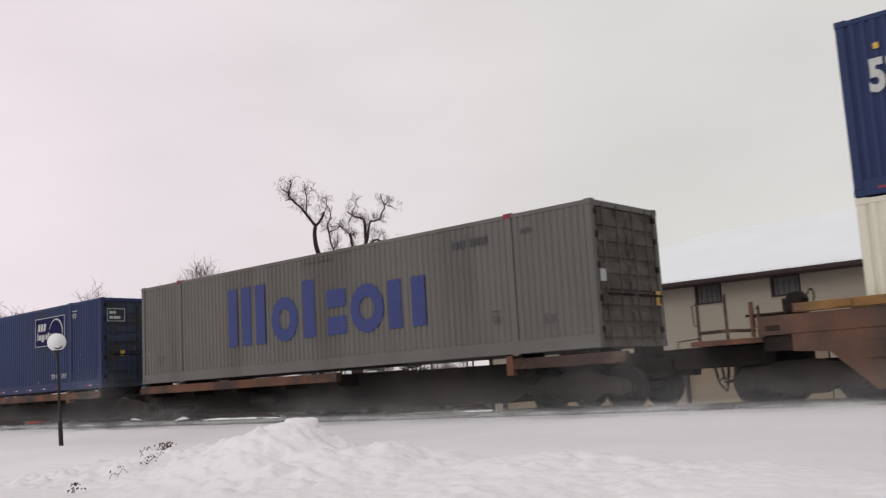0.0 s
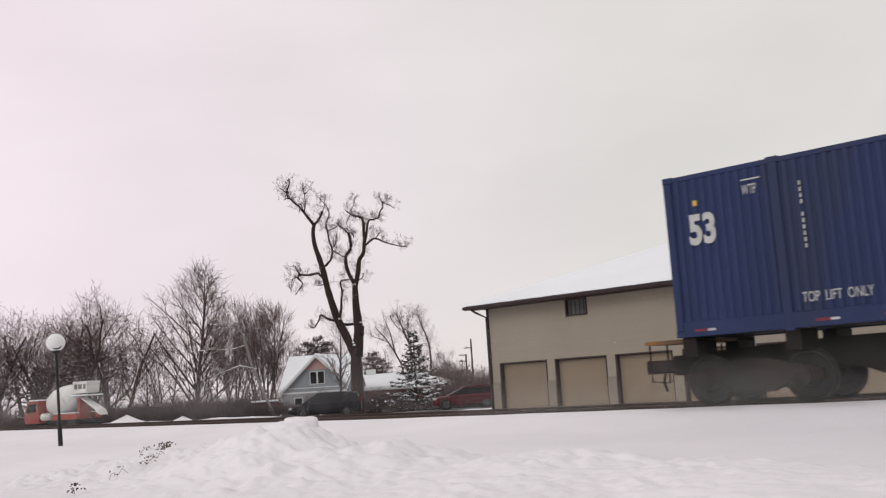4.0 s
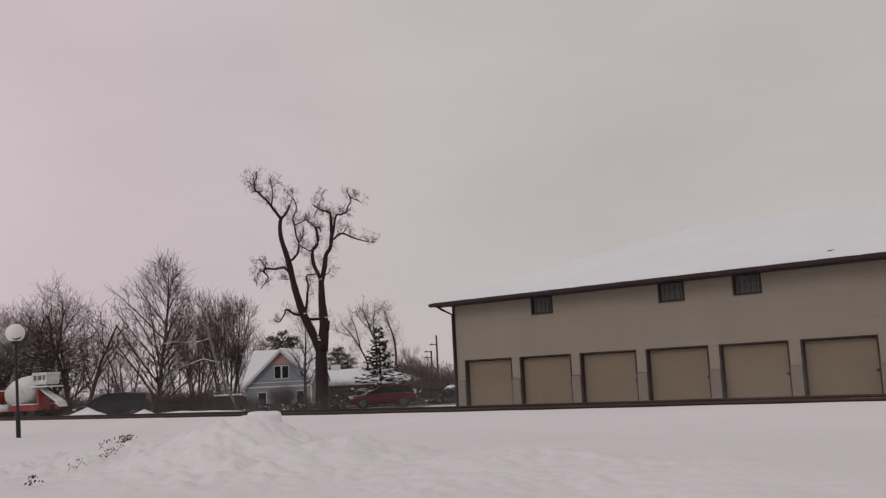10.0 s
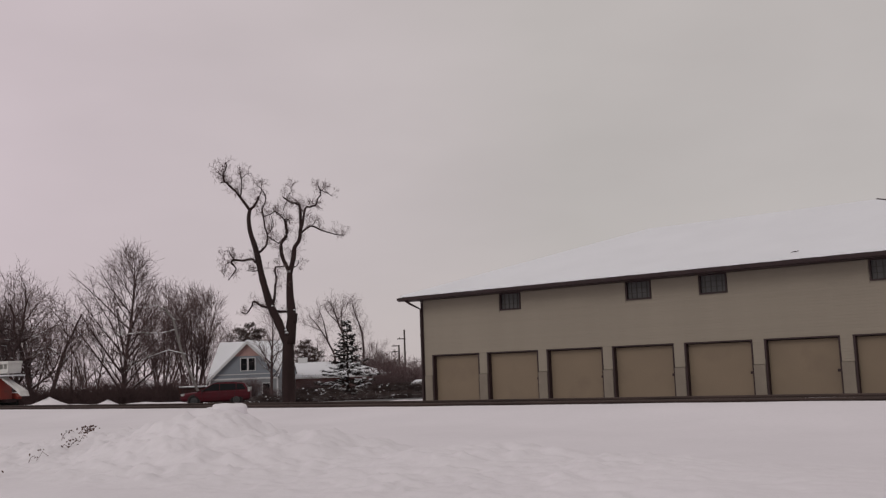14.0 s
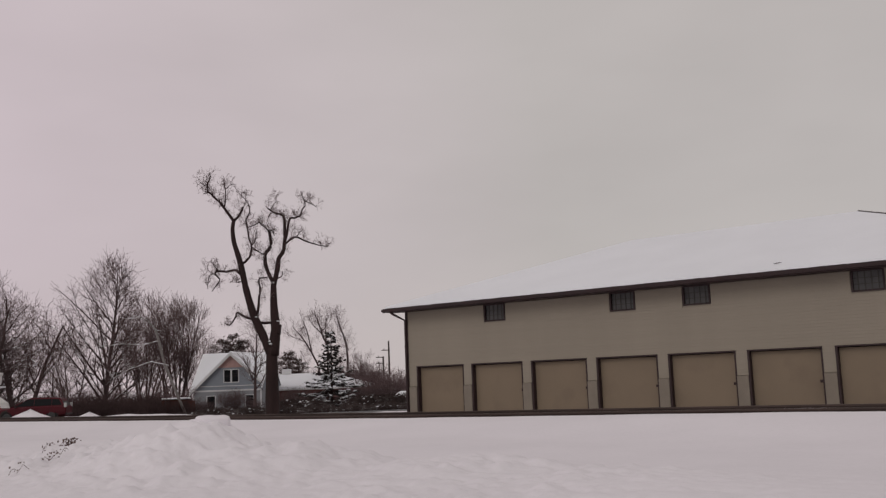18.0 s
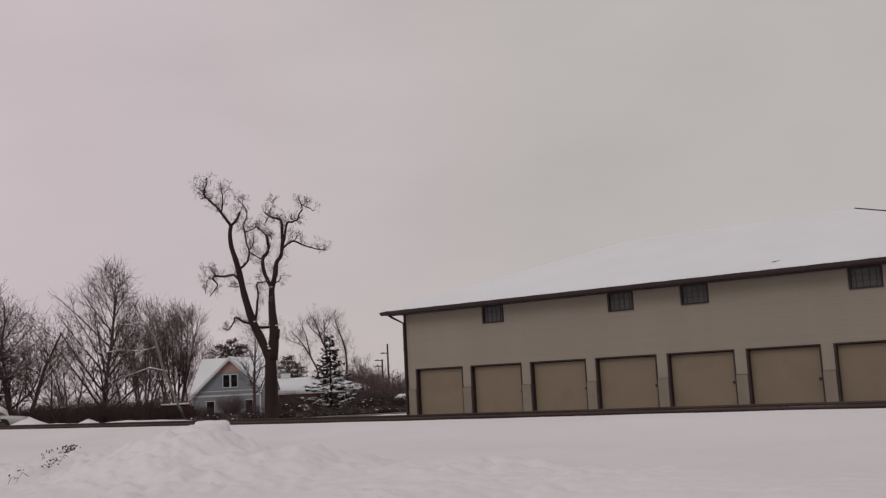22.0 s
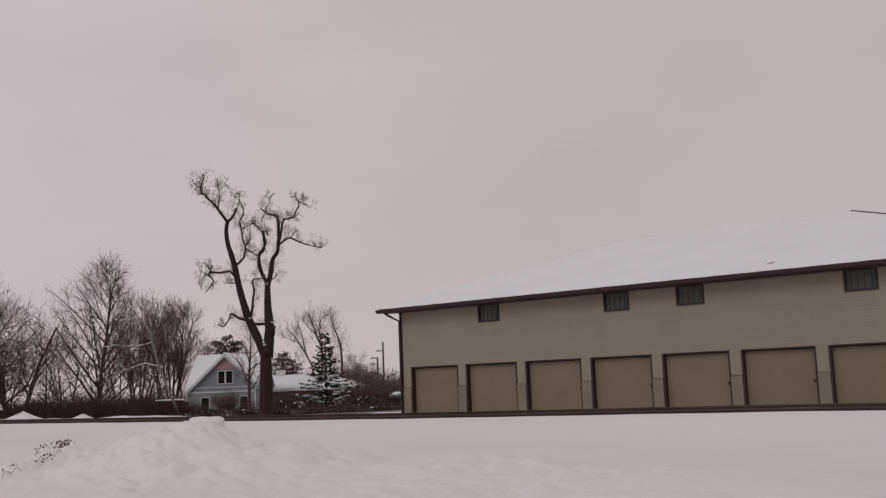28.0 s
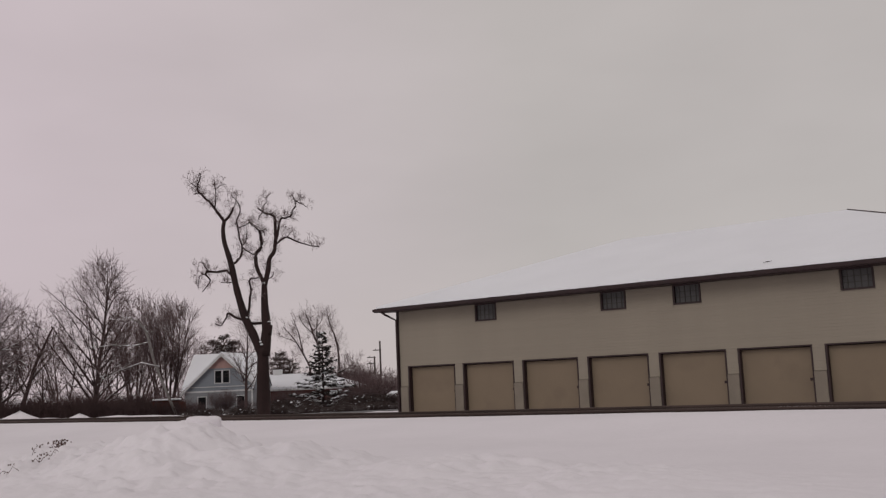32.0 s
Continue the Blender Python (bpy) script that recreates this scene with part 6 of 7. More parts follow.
LAMP_CLEAR = material("clear_lamp", (0.5, 0.5, 0.5), rough=0.2, vary=0.1, scale=4, fine=40, bump=0.0)
ORANGE = material("orange_red_truck_paint", (0.30, 0.042, 0.030), rough=0.45, vary=0.12, scale=1, fine=20, bump=0.05, dirt=(0.13, 0.04, 0.03), dirt_amount=0.35, spec=0.5)
DRUM = material("snowy_white_drum_paint", (0.70, 0.69, 0.68), rough=0.6, vary=0.08, scale=1, fine=20, bump=0.1, dirt=(0.45, 0.43, 0.41), dirt_amount=0.25)


def loft(stations):
    """A closed body from cross-sections along x: (x, z low, z shoulder, z top, half width)."""
    s, n = Solid(), 0
    for x, zl, zs, zt, w in stations:
        half = [(0.0, zl), (0.80 * w, zl), (0.97 * w, zl + 0.10), (w, (zl + zs) / 2), (0.985 * w, zs - 0.02), (0.93 * w, zs + (zt - zs) * 0.35), (0.70 * w, zt - 0.012), (0.0, zt)]
        ring = [(x, y, z) for y, z in half] + [(x, -y, z) for y, z in half[-2:0:-1]]
        n = len(ring)
        s.v += ring
    m = len(stations)
    for i in range(m - 1):
        for k in range(n):
            s.f.append((i * n + k, (i + 1) * n + k, (i + 1) * n + (k + 1) % n, i * n + (k + 1) % n))
    s.f += [tuple(range(n)), tuple(range((m - 1) * n + n - 1, (m - 1) * n - 1, -1))]
    return s


def road_wheel(parent, x, y, r):
    out = -1 if y < 0 else 1
    w = part("wheel", Solid().lathe([(r * 0.62, -0.10), (r * 0.93, -0.11), (r, -0.08), (r, 0.08), (r * 0.93, 0.11), (r * 0.62, 0.10)], axis="y", n=24), TYRE, parent, "dark rubber tyre", at=pose(x, y, r))
    rim = Solid().lathe([(0.02, 0.0), (r * 0.62, 0.0), (r * 0.66, 0.02 * out), (r * 0.60, 0.045 * out), (r * 0.55, 0.02 * out), (0.06, 0.02 * out), (0.02, 0.05 * out)] if out > 0 else
                        [(0.02, -0.05), (0.06, -0.02), (r * 0.55, -0.02), (r * 0.60, -0.045), (r * 0.66, -0.02), (r * 0.62, 0.0), (0.02, 0.0)], (0, 0.09 * out, 0), "y", 20)
    for k in range(5):
        a = 6.28318 * k / 5
        rim.box(-0.001, 0.001, -0.001, 0.001, -0.001, 0.001)
        c, d = math.cos(a), math.sin(a)
        p = [(c * 0.05 - d * 0.03, d * 0.05 + c * 0.03), (c * 0.05 + d * 0.03, d * 0.05 - c * 0.03), (c * r * 0.58 + d * 0.035, d * r * 0.58 - c * 0.035), (c * r * 0.58 - d * 0.035, d * r * 0.58 + c * 0.035)]
        y0, y1 = sorted((0.105 * out, 0.135 * out))
        rim.prism(p, y0, y1, "y")
    part("rim", rim, ALLOY, w, "alloy rim")
    return w


def car(name, label, paint, body, cabin, glass, wheels, lamps, extras=()):
    """body: stations for loft(); cabin: (x, z) of rear foot, rear top, front top, front foot, half widths below and above;
    glass: side windows as (x, z) outlines; wheels: (x rear, x front, half track, radius)."""
    c = thing(name, label, "car")
    part("body", loft(body), paint, c, smooth=False)
    (xa, za), (xb, zb), (xc, zc), (xd, zd), w0, w1 = cabin
    zlo, zhi = min(za, zd), max(zb, zc)

    def half(z):
        return w0 + (w1 - w0) * min(1, max(0, (z - zlo) / (zhi - zlo)))
    outline = [(xa, za - 0.1), (xd, zd - 0.1), (xd - 0.06, zd), (xc + 0.10, zc - 0.045), (xc - 0.12, zc), ((xb + xc) / 2, max(zb, zc) + 0.025), (xb + 0.12, zb), (xb - 0.06, zb - 0.05), (xa + 0.04, za)]
    s, n = Solid(), len(outline)
    v = [(x, -half(z), z) for x, z in outline] + [(x, -half(z) * 0.86, z) for x, z in outline] + [(x, half(z) * 0.86, z) for x, z in outline] + [(x, half(z), z) for x, z in outline]
    f = [tuple(range(n)), tuple(range(4 * n - 1, 3 * n - 1, -1))]
    for a, b in ((0, 3),):
        f += [(a * n + i, b * n + i, b * n + (i + 1) % n, a * n + (i + 1) % n) for i in range(n)]
    part("cabin", Solid().add([v[i] for i in range(n)] + [v[3 * n + i] for i in range(n)], [tuple(range(n)), tuple(range(2 * n - 1, n - 1, -1))] + [(i, i + n, (i + 1) % n + n, (i + 1) % n) for i in range(n)]), paint, c)
    for poly in glass:
        for sy in (-1, 1):
            v = [(x, sy * (half(z) + 0.006), z) for x, z in poly]
            v2 = [(x, sy * (half(z) - 0.012), z) for x, z in poly]
            m = len(poly)
            part("side_window", Solid().add(v + v2, [tuple(range(m)) if sy < 0 else tuple(range(m - 1, -1, -1))] + [(i, i + m, (i + 1) % m + m, (i + 1) % m) for i in range(m)]), DARK_GLASS, c, "dark side window")
    for nm, (x0, z0), (x1, z1), out in (("windscreen", (xd - 0.07, zd + 0.02), (xc + 0.08, zc - 0.07), 1), ("rear_window", (xa + 0.05, za + 0.02), (xb - 0.05, zb - 0.08), -1)):
        k = 0.90
        v = [(x0 + out * 0.012, -half(z0) * k, z0 + 0.01), (x0 + out * 0.012, half(z0) * k, z0 + 0.01), (x1 + out * 0.012, half(z1) * k, z1 + 0.01), (x1 + out * 0.012, -half(z1) * k, z1 + 0.01)]
        b = [(x - out * 0.03, y, z - 0.02) for x, y, z in v]
        part(nm, Solid().add(v + b, [(0, 1, 2, 3), (0, 4, 5, 1), (1, 5, 6, 2), (2, 6, 7, 3), (3, 7, 4, 0)]), DARK_GLASS, c, "dark glass")
    xr, xf, tr, r = wheels
    made = []
    for x in (xr, xf):
        for sy in (-1, 1):
            # a dark disc on the body stands in for the arch's shaded hollow
            part("wheel_arch", Solid().lathe([(0.02, -0.012), (r + 0.075, -0.012), (r + 0.075, 0.012), (0.02, 0.012)], (x, sy * (tr + 0.10), r + 0.03), "y", 24), TRIM, c, "dark disc for the shaded wheel arch")
            made.append((road_wheel(c, x, sy * (tr + 0.02), r), x, sy * (tr + 0.02), r))
    for nm, mat, (x0, x1), (z0, z1), (y0, y1) in lamps:
        for sy in (-1, 1):
            lo, hi = sorted((sy * y0, sy * y1))
            part(nm, Solid().bar(x0, x1, lo, hi, z0, z1, 0.02, "y"), mat, c)
    for nm, solid, mat in extras:
        part(nm, solid, mat, c)
    return c, made


def mirrors(x, y, z):
    return [("door_mirror", Solid().bar(x - 0.07, x + 0.07, sy * y - 0.10, sy * y + 0.10, z - 0.07, z + 0.07, 0.03, "y"), TRIM) for sy in (-1, 1)]


def seams(xs, w, z0, z1):
    return [("door_seam", Solid().box(x - 0.008, x + 0.008, sy * w - 0.004, sy * w + 0.004, z0, z1), TRIM) for x in xs for sy in (-1, 1)]


sedan, sedan_wheels = car(
    "sedan_car", "pale silver four-door sedan driving on the street", SILVER,
    [(-2.69, 0.42, 0.78, 0.90, 0.80), (-2.60, 0.30, 0.82, 0.98, 0.93), (-2.0, 0.24, 0.86, 1.02, 0.985), (-1.2, 0.20, 0.88, 1.02, 0.99), (0.0, 0.20, 0.88, 1.00, 0.99), (0.9, 0.20, 0.86, 0.99, 0.985),
     (1.3, 0.22, 0.82, 0.95, 0.98), (2.1, 0.24, 0.76, 0.88, 0.96), (2.55, 0.30, 0.68, 0.80, 0.90), (2.69, 0.40, 0.62, 0.70, 0.78)],
    ((-1.95, 0.98), (-1.05, 1.44), (0.26, 1.46), (1.16, 0.97), 0.90, 0.68),
    [[(-1.42, 1.00), (-0.41, 0.99), (-0.41, 1.40), (-0.98, 1.39), (-1.2, 1.26)], [(-0.35, 0.99), (0.86, 0.99), (0.30, 1.40), (-0.35, 1.41)]],
    (-1.52, 1.42, 0.86, 0.335),
    [("tail_lamp", LAMP_RED, (-2.70, -2.50), (0.66, 0.86), (0.58, 0.92)), ("headlight", LAMP_CLEAR, (2.45, 2.68), (0.56, 0.70), (0.50, 0.88)), ("bumper", TRIM, (-2.72, -2.62), (0.36, 0.44), (0.0, 0.86)), ("bumper", TRIM, (2.60, 2.72), (0.36, 0.44), (0.0, 0.80))],
    mirrors(0.80, 0.98, 1.04) + seams((-0.38, -1.25, 0.95), 0.985, 0.35, 0.88) + [("door_handle", Solid().bar(x - 0.09, x + 0.09, sy * 0.985 - 0.015, sy * 0.985 + 0.015, 0.80, 0.83, 0.005), TRIM) for x in (-0.55, 0.35) for sy in (-1, 1)])
suv, suv_wheels = car(
    "suv_car", "dark red sport utility car driving on the street", MAROON,
    [(-2.34, 0.48, 0.88, 0.95, 0.82), (-2.26, 0.34, 0.93, 1.02, 0.90), (-1.6, 0.28, 0.95, 1.06, 0.935), (0.0, 0.26, 0.93, 1.04, 0.935), (0.95, 0.26, 0.91, 1.02, 0.93), (1.3, 0.28, 0.88, 0.99, 0.925), (1.95, 0.30, 0.80, 0.92, 0.90), (2.25, 0.36, 0.74, 0.86, 0.84), (2.35, 0.46, 0.66, 0.72, 0.74)],
    ((-2.30, 0.98), (-1.90, 1.52), (0.05, 1.57), (1.28, 0.97), 0.86, 0.68),
    [[(-2.06, 1.06), (-1.42, 1.05), (-1.42, 1.47), (-1.84, 1.44)], [(-1.38, 1.05), (-0.30, 1.04), (-0.30, 1.49), (-1.38, 1.47)], [(-0.26, 1.04), (0.92, 1.03), (0.16, 1.48), (-0.26, 1.49)]],
    (-1.42, 1.42, 0.80, 0.37),
    [("tail_lamp", LAMP_CLEAR, (-2.36, -2.20), (0.90, 1.20), (0.70, 0.90)), ("headlight", LAMP_CLEAR, (2.08, 2.32), (0.74, 0.88), (0.52, 0.84)), ("bumper", TRIM, (-2.38, -2.28), (0.40, 0.50), (0.0, 0.84))],
    mirrors(0.86, 0.95, 1.04) + seams((-0.26, -1.32, 0.9), 0.935, 0.40, 1.0)
    + [("roof_rail", Solid().bar(-1.7, 0.0, sy * 0.62 - 0.02, sy * 0.62 + 0.02, 1.57, 1.605, 0.008), TRIM) for sy in (-1, 1)])
van, van_wheels = car(
    "minivan_car", "dark charcoal-blue minivan driving on the street", NAVY,
    [(-2.54, 0.46, 0.96, 1.02, 0.86), (-2.46, 0.32, 1.00, 1.10, 0.95), (-1.7, 0.26, 1.02, 1.12, 0.99), (0.0, 0.24, 1.00, 1.10, 0.99), (1.0, 0.24, 0.98, 1.08, 0.98), (1.5, 0.26, 0.90, 1.02, 0.96), (2.1, 0.28, 0.78, 0.92, 0.93), (2.45, 0.34, 0.66, 0.78, 0.84), (2.55, 0.44, 0.60, 0.66, 0.74)],
    ((-2.50, 1.06), (-2.22, 1.66), (0.45, 1.72), (1.62, 1.02), 0.93, 0.74),
    [[(-2.20, 1.12), (-1.32, 1.12), (-1.32, 1.58), (-2.05, 1.56)], [(-1.24, 1.12), (-0.05, 1.11), (-0.05, 1.62), (-1.24, 1.60)], [(0.03, 1.11), (1.20, 1.08), (0.48, 1.62), (0.03, 1.62)]],
    (-1.50, 1.52, 0.86, 0.35),
    [("tail_lamp", LAMP_RED, (-2.56, -2.42), (0.98, 1.34), (0.78, 0.95)), ("headlight", LAMP_CLEAR, (2.28, 2.50), (0.66, 0.80), (0.52, 0.86)), ("bumper", TRIM, (-2.58, -2.48), (0.38, 0.48), (0.0, 0.88))],
    mirrors(1.05, 1.0, 1.10) + seams((0.0, -1.28, 1.15), 0.99, 0.38, 1.0))

# a parked car under snow, beside the storage building
parked, _ = car(
    "parked_car", "parked car buried under thick snow", SILVER,
    [(-2.3, 0.45, 0.80, 0.90, 0.80), (-2.1, 0.30, 0.86, 1.0, 0.90), (0.0, 0.24, 0.90, 1.0, 0.92), (1.2, 0.26, 0.86, 0.98, 0.90), (2.1, 0.30, 0.72, 0.84, 0.86), (2.3, 0.42, 0.62, 0.68, 0.74)],
    ((-1.9, 1.0), (-1.3, 1.42), (0.25, 1.44), (1.05, 0.97), 0.84, 0.64), [],
    (-1.4, 1.4, 0.80, 0.32), [("tail_lamp", LAMP_RED, (-2.3, -2.15), (0.66, 0.84), (0.55, 0.86))],
    [("roof_snow", loft([(-1.95, 1.02, 1.08, 1.12, 0.74), (-1.3, 1.40, 1.50, 1.62, 0.66), (0.2, 1.42, 1.50, 1.64, 0.66), (1.0, 1.02, 1.10, 1.16, 0.74)]), SNOW_ROOF),
     ("side_snow", loft([(-1.8, 0.92, 1.00, 1.06, 0.88), (-1.2, 0.96, 1.20, 1.40, 0.87), (0.2, 0.96, 1.22, 1.42, 0.86), (0.95, 0.94, 1.02, 1.10, 0.88)]), SNOW_ROOF),
     ("hood_snow", loft([(1.0, 0.95, 1.02, 1.14, 0.80), (2.0, 0.82, 0.92, 1.00, 0.78), (2.25, 0.70, 0.78, 0.84, 0.66)]), SNOW_ROOF)])
x, y, z = polar(-38.95, 86.0)
parked.matrix_basis = pose(x, y, z, 0, 0, 39.2 + 200)


def mixer_truck():
    """A concrete mixer: x forward from its tail, z up from the road."""
    t = thing("mixer_truck", "orange-red concrete mixer truck with a snowy white drum", "truck")
    part("chassis", Solid().bar(0.3, 6.9, -0.45, 0.45, 0.72, 0.98, 0.03), TRIM, t)
    part("cab", Solid().prism([(5.2, 0.75), (6.7, 0.75), (6.95, 1.05), (6.9, 1.75), (6.55, 2.55), (5.25, 2.6)], -1.15, 1.15, "y"), ORANGE, t, "orange-red truck cab")
    for sy in (-1, 1):
        lo, hi = sorted((sy * 1.152, sy * 1.165))
        part("cab_window", Solid().prism([(5.5, 1.7), (6.7, 1.65), (6.45, 2.35), (5.5, 2.4)], lo, hi, "y"), DARK_GLASS, t)
        lo, hi = sorted((sy * 0.75, sy * 1.2))
        part("fender", Solid().prism([(0.6, 0.95), (3.6, 0.95), (3.6, 1.12), (3.3, 1.42), (0.9, 1.42), (0.6, 1.12)], lo, hi, "y"), ORANGE, t, "orange-red rear fender")
        part("fender_snow", Solid().bar(0.8, 3.4, lo, hi, 1.425, 1.50, 0.02), SNOW_ROOF, t)
        part("water_tank", Solid().lathe([(0.2, 0), (0.3, 0.08), (0.3, 1.0), (0.2, 1.08)], (4.0, sy * 0.85, 1.25), "x", 14), DRUM, t)
        for x in (1.3, 2.6, 6.1):
            w = part("wheel", Solid().lathe([(0.30, -0.16), (0.50, -0.17), (0.53, -0.12), (0.53, 0.12), (0.50, 0.17), (0.30, 0.16)], (x, sy * 0.95, 0.53), "y", 24), TYRE, t)
            part("rim", Solid().lathe([(0.05, -0.12), (0.3, -0.12), (0.3, 0.12), (0.05, 0.12)], (x, sy * 0.97, 0.53), "y", 18), DRUM, w)
    drum = Solid().lathe([(0.35, 0.0), (0.75, 0.25), (1.08, 0.95), (1.20, 1.7), (1.20, 2.5), (1.0, 3.2), (0.62, 3.65), (0.2, 3.8)], (0, 0, 0), "x", 28)
    m = pose(1.35, 0, 3.0, 0, 16.0, 0)
    drum.v = [tuple(m @ Vector(p)) for p in drum.v]
    part("drum", drum, DRUM, t, "white mixing drum under snow", smooth=True)
    part("front_stand", Solid().prism([(4.8, 0.95), (5.2, 0.95), (5.15, 2.0), (4.9, 2.0)], -0.5, 0.5, "y"), ORANGE, t)
    part("rear_stand", Solid().prism([(0.9, 0.95), (1.2, 0.95), (1.35, 2.6), (1.1, 2.6)], -0.55, 0.55, "y"), ORANGE, t)
    part("hopper", Solid().prism([(0.15, 3.0), (1.55, 3.0), (1.6, 3.34), (0.05, 3.34)], -0.65, 0.65, "y"), DRUM, t, "white loading hopper")
    part("hopper_rim", Solid().bar(0.02, 1.65, -0.70, 0.70, 3.72, 3.95, 0.05, "y"), DRUM, t, "snow-covered hopper rim")
    for x in (0.06, 0.50, 1.05, 1.52):
        part("hopper_post", Solid().bar(x, x + 0.13, -0.66, 0.66, 3.34, 3.72, 0.01, "z"), DRUM, t)
    # dark box behind the posts, painting the shade in the hopper's openings
    part("hopper_back", Solid().box(0.2, 1.5, -0.2, 0.2, 3.34, 3.72), TRIM, t)
    part("platform", Solid().bar(-0.2, 1.9, -0.8, 0.8, 2.78, 2.88, 0.01), SNOW_ROOF, t)
    for sx in (-0.1, 0.5, 1.7):
        part("platform_rail", Solid().tube([(sx, -0.78, 2.88), (sx, -0.78, 3.75)], [0.025, 0.025], 6), TRIM, t)
    part("platform_rail", Solid().tube([(-0.45, -0.78, 3.6), (1.7, -0.78, 3.6)], [0.025, 0.025], 6), TRIM, t)
    ch = Solid().prism([(1.15, 2.55), (1.3, 2.75), (-0.75, 1.75), (-1.0, 1.5), (-0.95, 1.35)], -0.32, 0.32, "y")
    part("chute", ch, DRUM, t, "white discharge chute")
    part("chute_end", Solid().prism([(-1.15, 1.18), (-0.72, 1.42), (-0.5, 1.78), (-0.95, 1.62)], -0.40, 0.40, "y"), DRUM, t)
    part("hood_snow", Solid().bar(5.3, 6.5, -1.05, 1.05, 2.6, 2.70, 0.03), SNOW_ROOF, t)
    part("bumper", Solid().bar(6.95, 7.1, -1.15, 1.15, 0.5, 0.75, 0.02, "y"), TRIM, t)
    return t


x, y, z = polar(-61.75, 76.0)
mixer_truck().matrix_basis = pose(x, y, z + 0.22, 0, 0, -167) @ Matrix.Scale(0.92, 4)

# ------------------------------------------------------------------ small things
GLOBE = material("frosted_white_globe", (0.74, 0.74, 0.75), rough=0.5, vary=0.04, scale=6, fine=30, bump=0.0)
BLACK = material("black_painted_metal", (0.012, 0.012, 0.012), rough=0.5, vary=0.2, scale=4, fine=40, bump=0.05)
lamp = thing("post_lamp", "black post lamp with a white globe, standing in snow", "lamp")
part("post", Solid().tube([(0, 0, -0.3), (0, 0, 2.08)], [0.031, 0.029], 12), BLACK, lamp)
part("post_sleeve", Solid().tube([(0, 0, -0.3), (0, 0, 0.52), (0, 0, 0.56)], [0.050, 0.048, 0.030], 12), BLACK, lamp)
part("fitter", Solid().lathe([(0.04, 2.02), (0.085, 2.05), (0.10, 2.09), (0.05, 2.12)], n=16), BLACK, lamp)
part("globe", Solid().lathe([(0.05, 2.09)] + [(0.200 * math.sin(radians(a)), 2.275 - 0.200 * math.cos(radians(a))) for a in range(24, 180, 12)] + [(0.004, 2.475)], n=28), GLOBE, lamp, "frosted white glass globe", smooth=True)
# a black tube laid on the globe draws the shadow above the fitter
arc = []
for i in range(9):
    a = radians(-112 + 20 * i - 30)
    d = Vector((0.115 * math.cos(a) + 0.03, -0.17, 0.10 * math.sin(a) - 0.075)).normalized() * 0.203
    arc.append((d.x, d.y, 2.275 + d.z))
part("dark_crescent", Solid().tube(arc[:7], [0.008, 0.013, 0.017, 0.018, 0.017, 0.014, 0.008], 6), BLACK, lamp, "dark crescent drawn as a shadow on the globe")
x, y, z = polar(-63.5, 22.8)
lamp.matrix_basis = pose(x, y, z, 0, -2.2, 63.5)

# slabs of packed snow on the crest of the bank
def snow_slab(x, y, z, wide, deep, high, turn, seed):
    rng_ = random.Random(seed)
    s, n, m = Solid(), 40, 7
    wob = [1 + 0.07 * math.sin(2 * a + seed) + 0.05 * math.sin(5 * a + 2 * seed) + rng_.uniform(-0.035, 0.035) for a in (6.28318 * i / n for i in range(n))]
    for f, h in ((0.9, -0.14), (1.0, -0.05), (1.02, 0.35), (0.97, 0.75), (0.80, 0.95), (0.45, 1.0), (0.02, 0.97)):
        for i in range(n):
            a = 6.28318 * i / n
            px = wide * f * wob[i] * math.copysign(abs(math.cos(a)) ** 0.75, math.cos(a))
            py = deep * f * wob[i] * math.copysign(abs(math.sin(a)) ** 0.75, math.sin(a))
            s.v.append((px, py, high * h * (1 + 0.16 * noise.noise(Vector((px * 9, py * 9, seed)))) if h > 0 else h))
    for j in range(m - 1):
        s.f += [(j * n + i, j * n + (i + 1) % n, (j + 1) * n + (i + 1) % n, (j + 1) * n + i) for i in range(n)]
    s.f.append(tuple(range((m - 1) * n, m * n)))
    solo("snow_slab", s, SNOW, "flat slab of packed snow on the ploughed bank", "snow slab", "snow slabs", m=pose(x, y, z, 2, 2, turn), smooth=True)


snow_slab(-9.06, 7.55, 0.615, 0.19, 0.15, 0.065, 46, 2)
snow_slab(-9.29, 7.47, 0.58, 0.07, 0.07, 0.06, 20, 5)


def heap(az, r, half_w, h, seed):
    rng_ = random.Random(seed)
    s, n, m = Solid(), 28, 7
    for j in range(m + 1):
        f = j / m
        for i in range(n):
            a = 6.28318 * i / n
            w = half_w * (0.80 * (1.0 - f) ** 1.4 + 0.20 * (1.0 - f ** 5)) * (1 + 0.10 * math.sin(3 * a + seed) + rng_.uniform(-0.05, 0.05))
            s.v.append((w * math.cos(a), w * math.sin(a), h * f * (1 + rng_.uniform(-0.04, 0.04)) - 0.3 * (1 - f)))
    for j in range(m):
        s.f += [(j * n + i, j * n + (i + 1) % n, (j + 1) * n + (i + 1) % n, (j + 1) * n + i) for i in range(n)]
    s.f.append(tuple(range(m * n, (m + 1) * n)))
    x, y, z = polar(az, r)
    solo("snow_heap", s, SNOW, "heap of ploughed snow beyond the track", "snow heap", "ploughed snow heaps", m=pose(x, y, z), smooth=True)


heap(-60.0, 48, 2.75, 0.98, 1)
heap(-56.95, 48, 2.3, 0.76, 2)

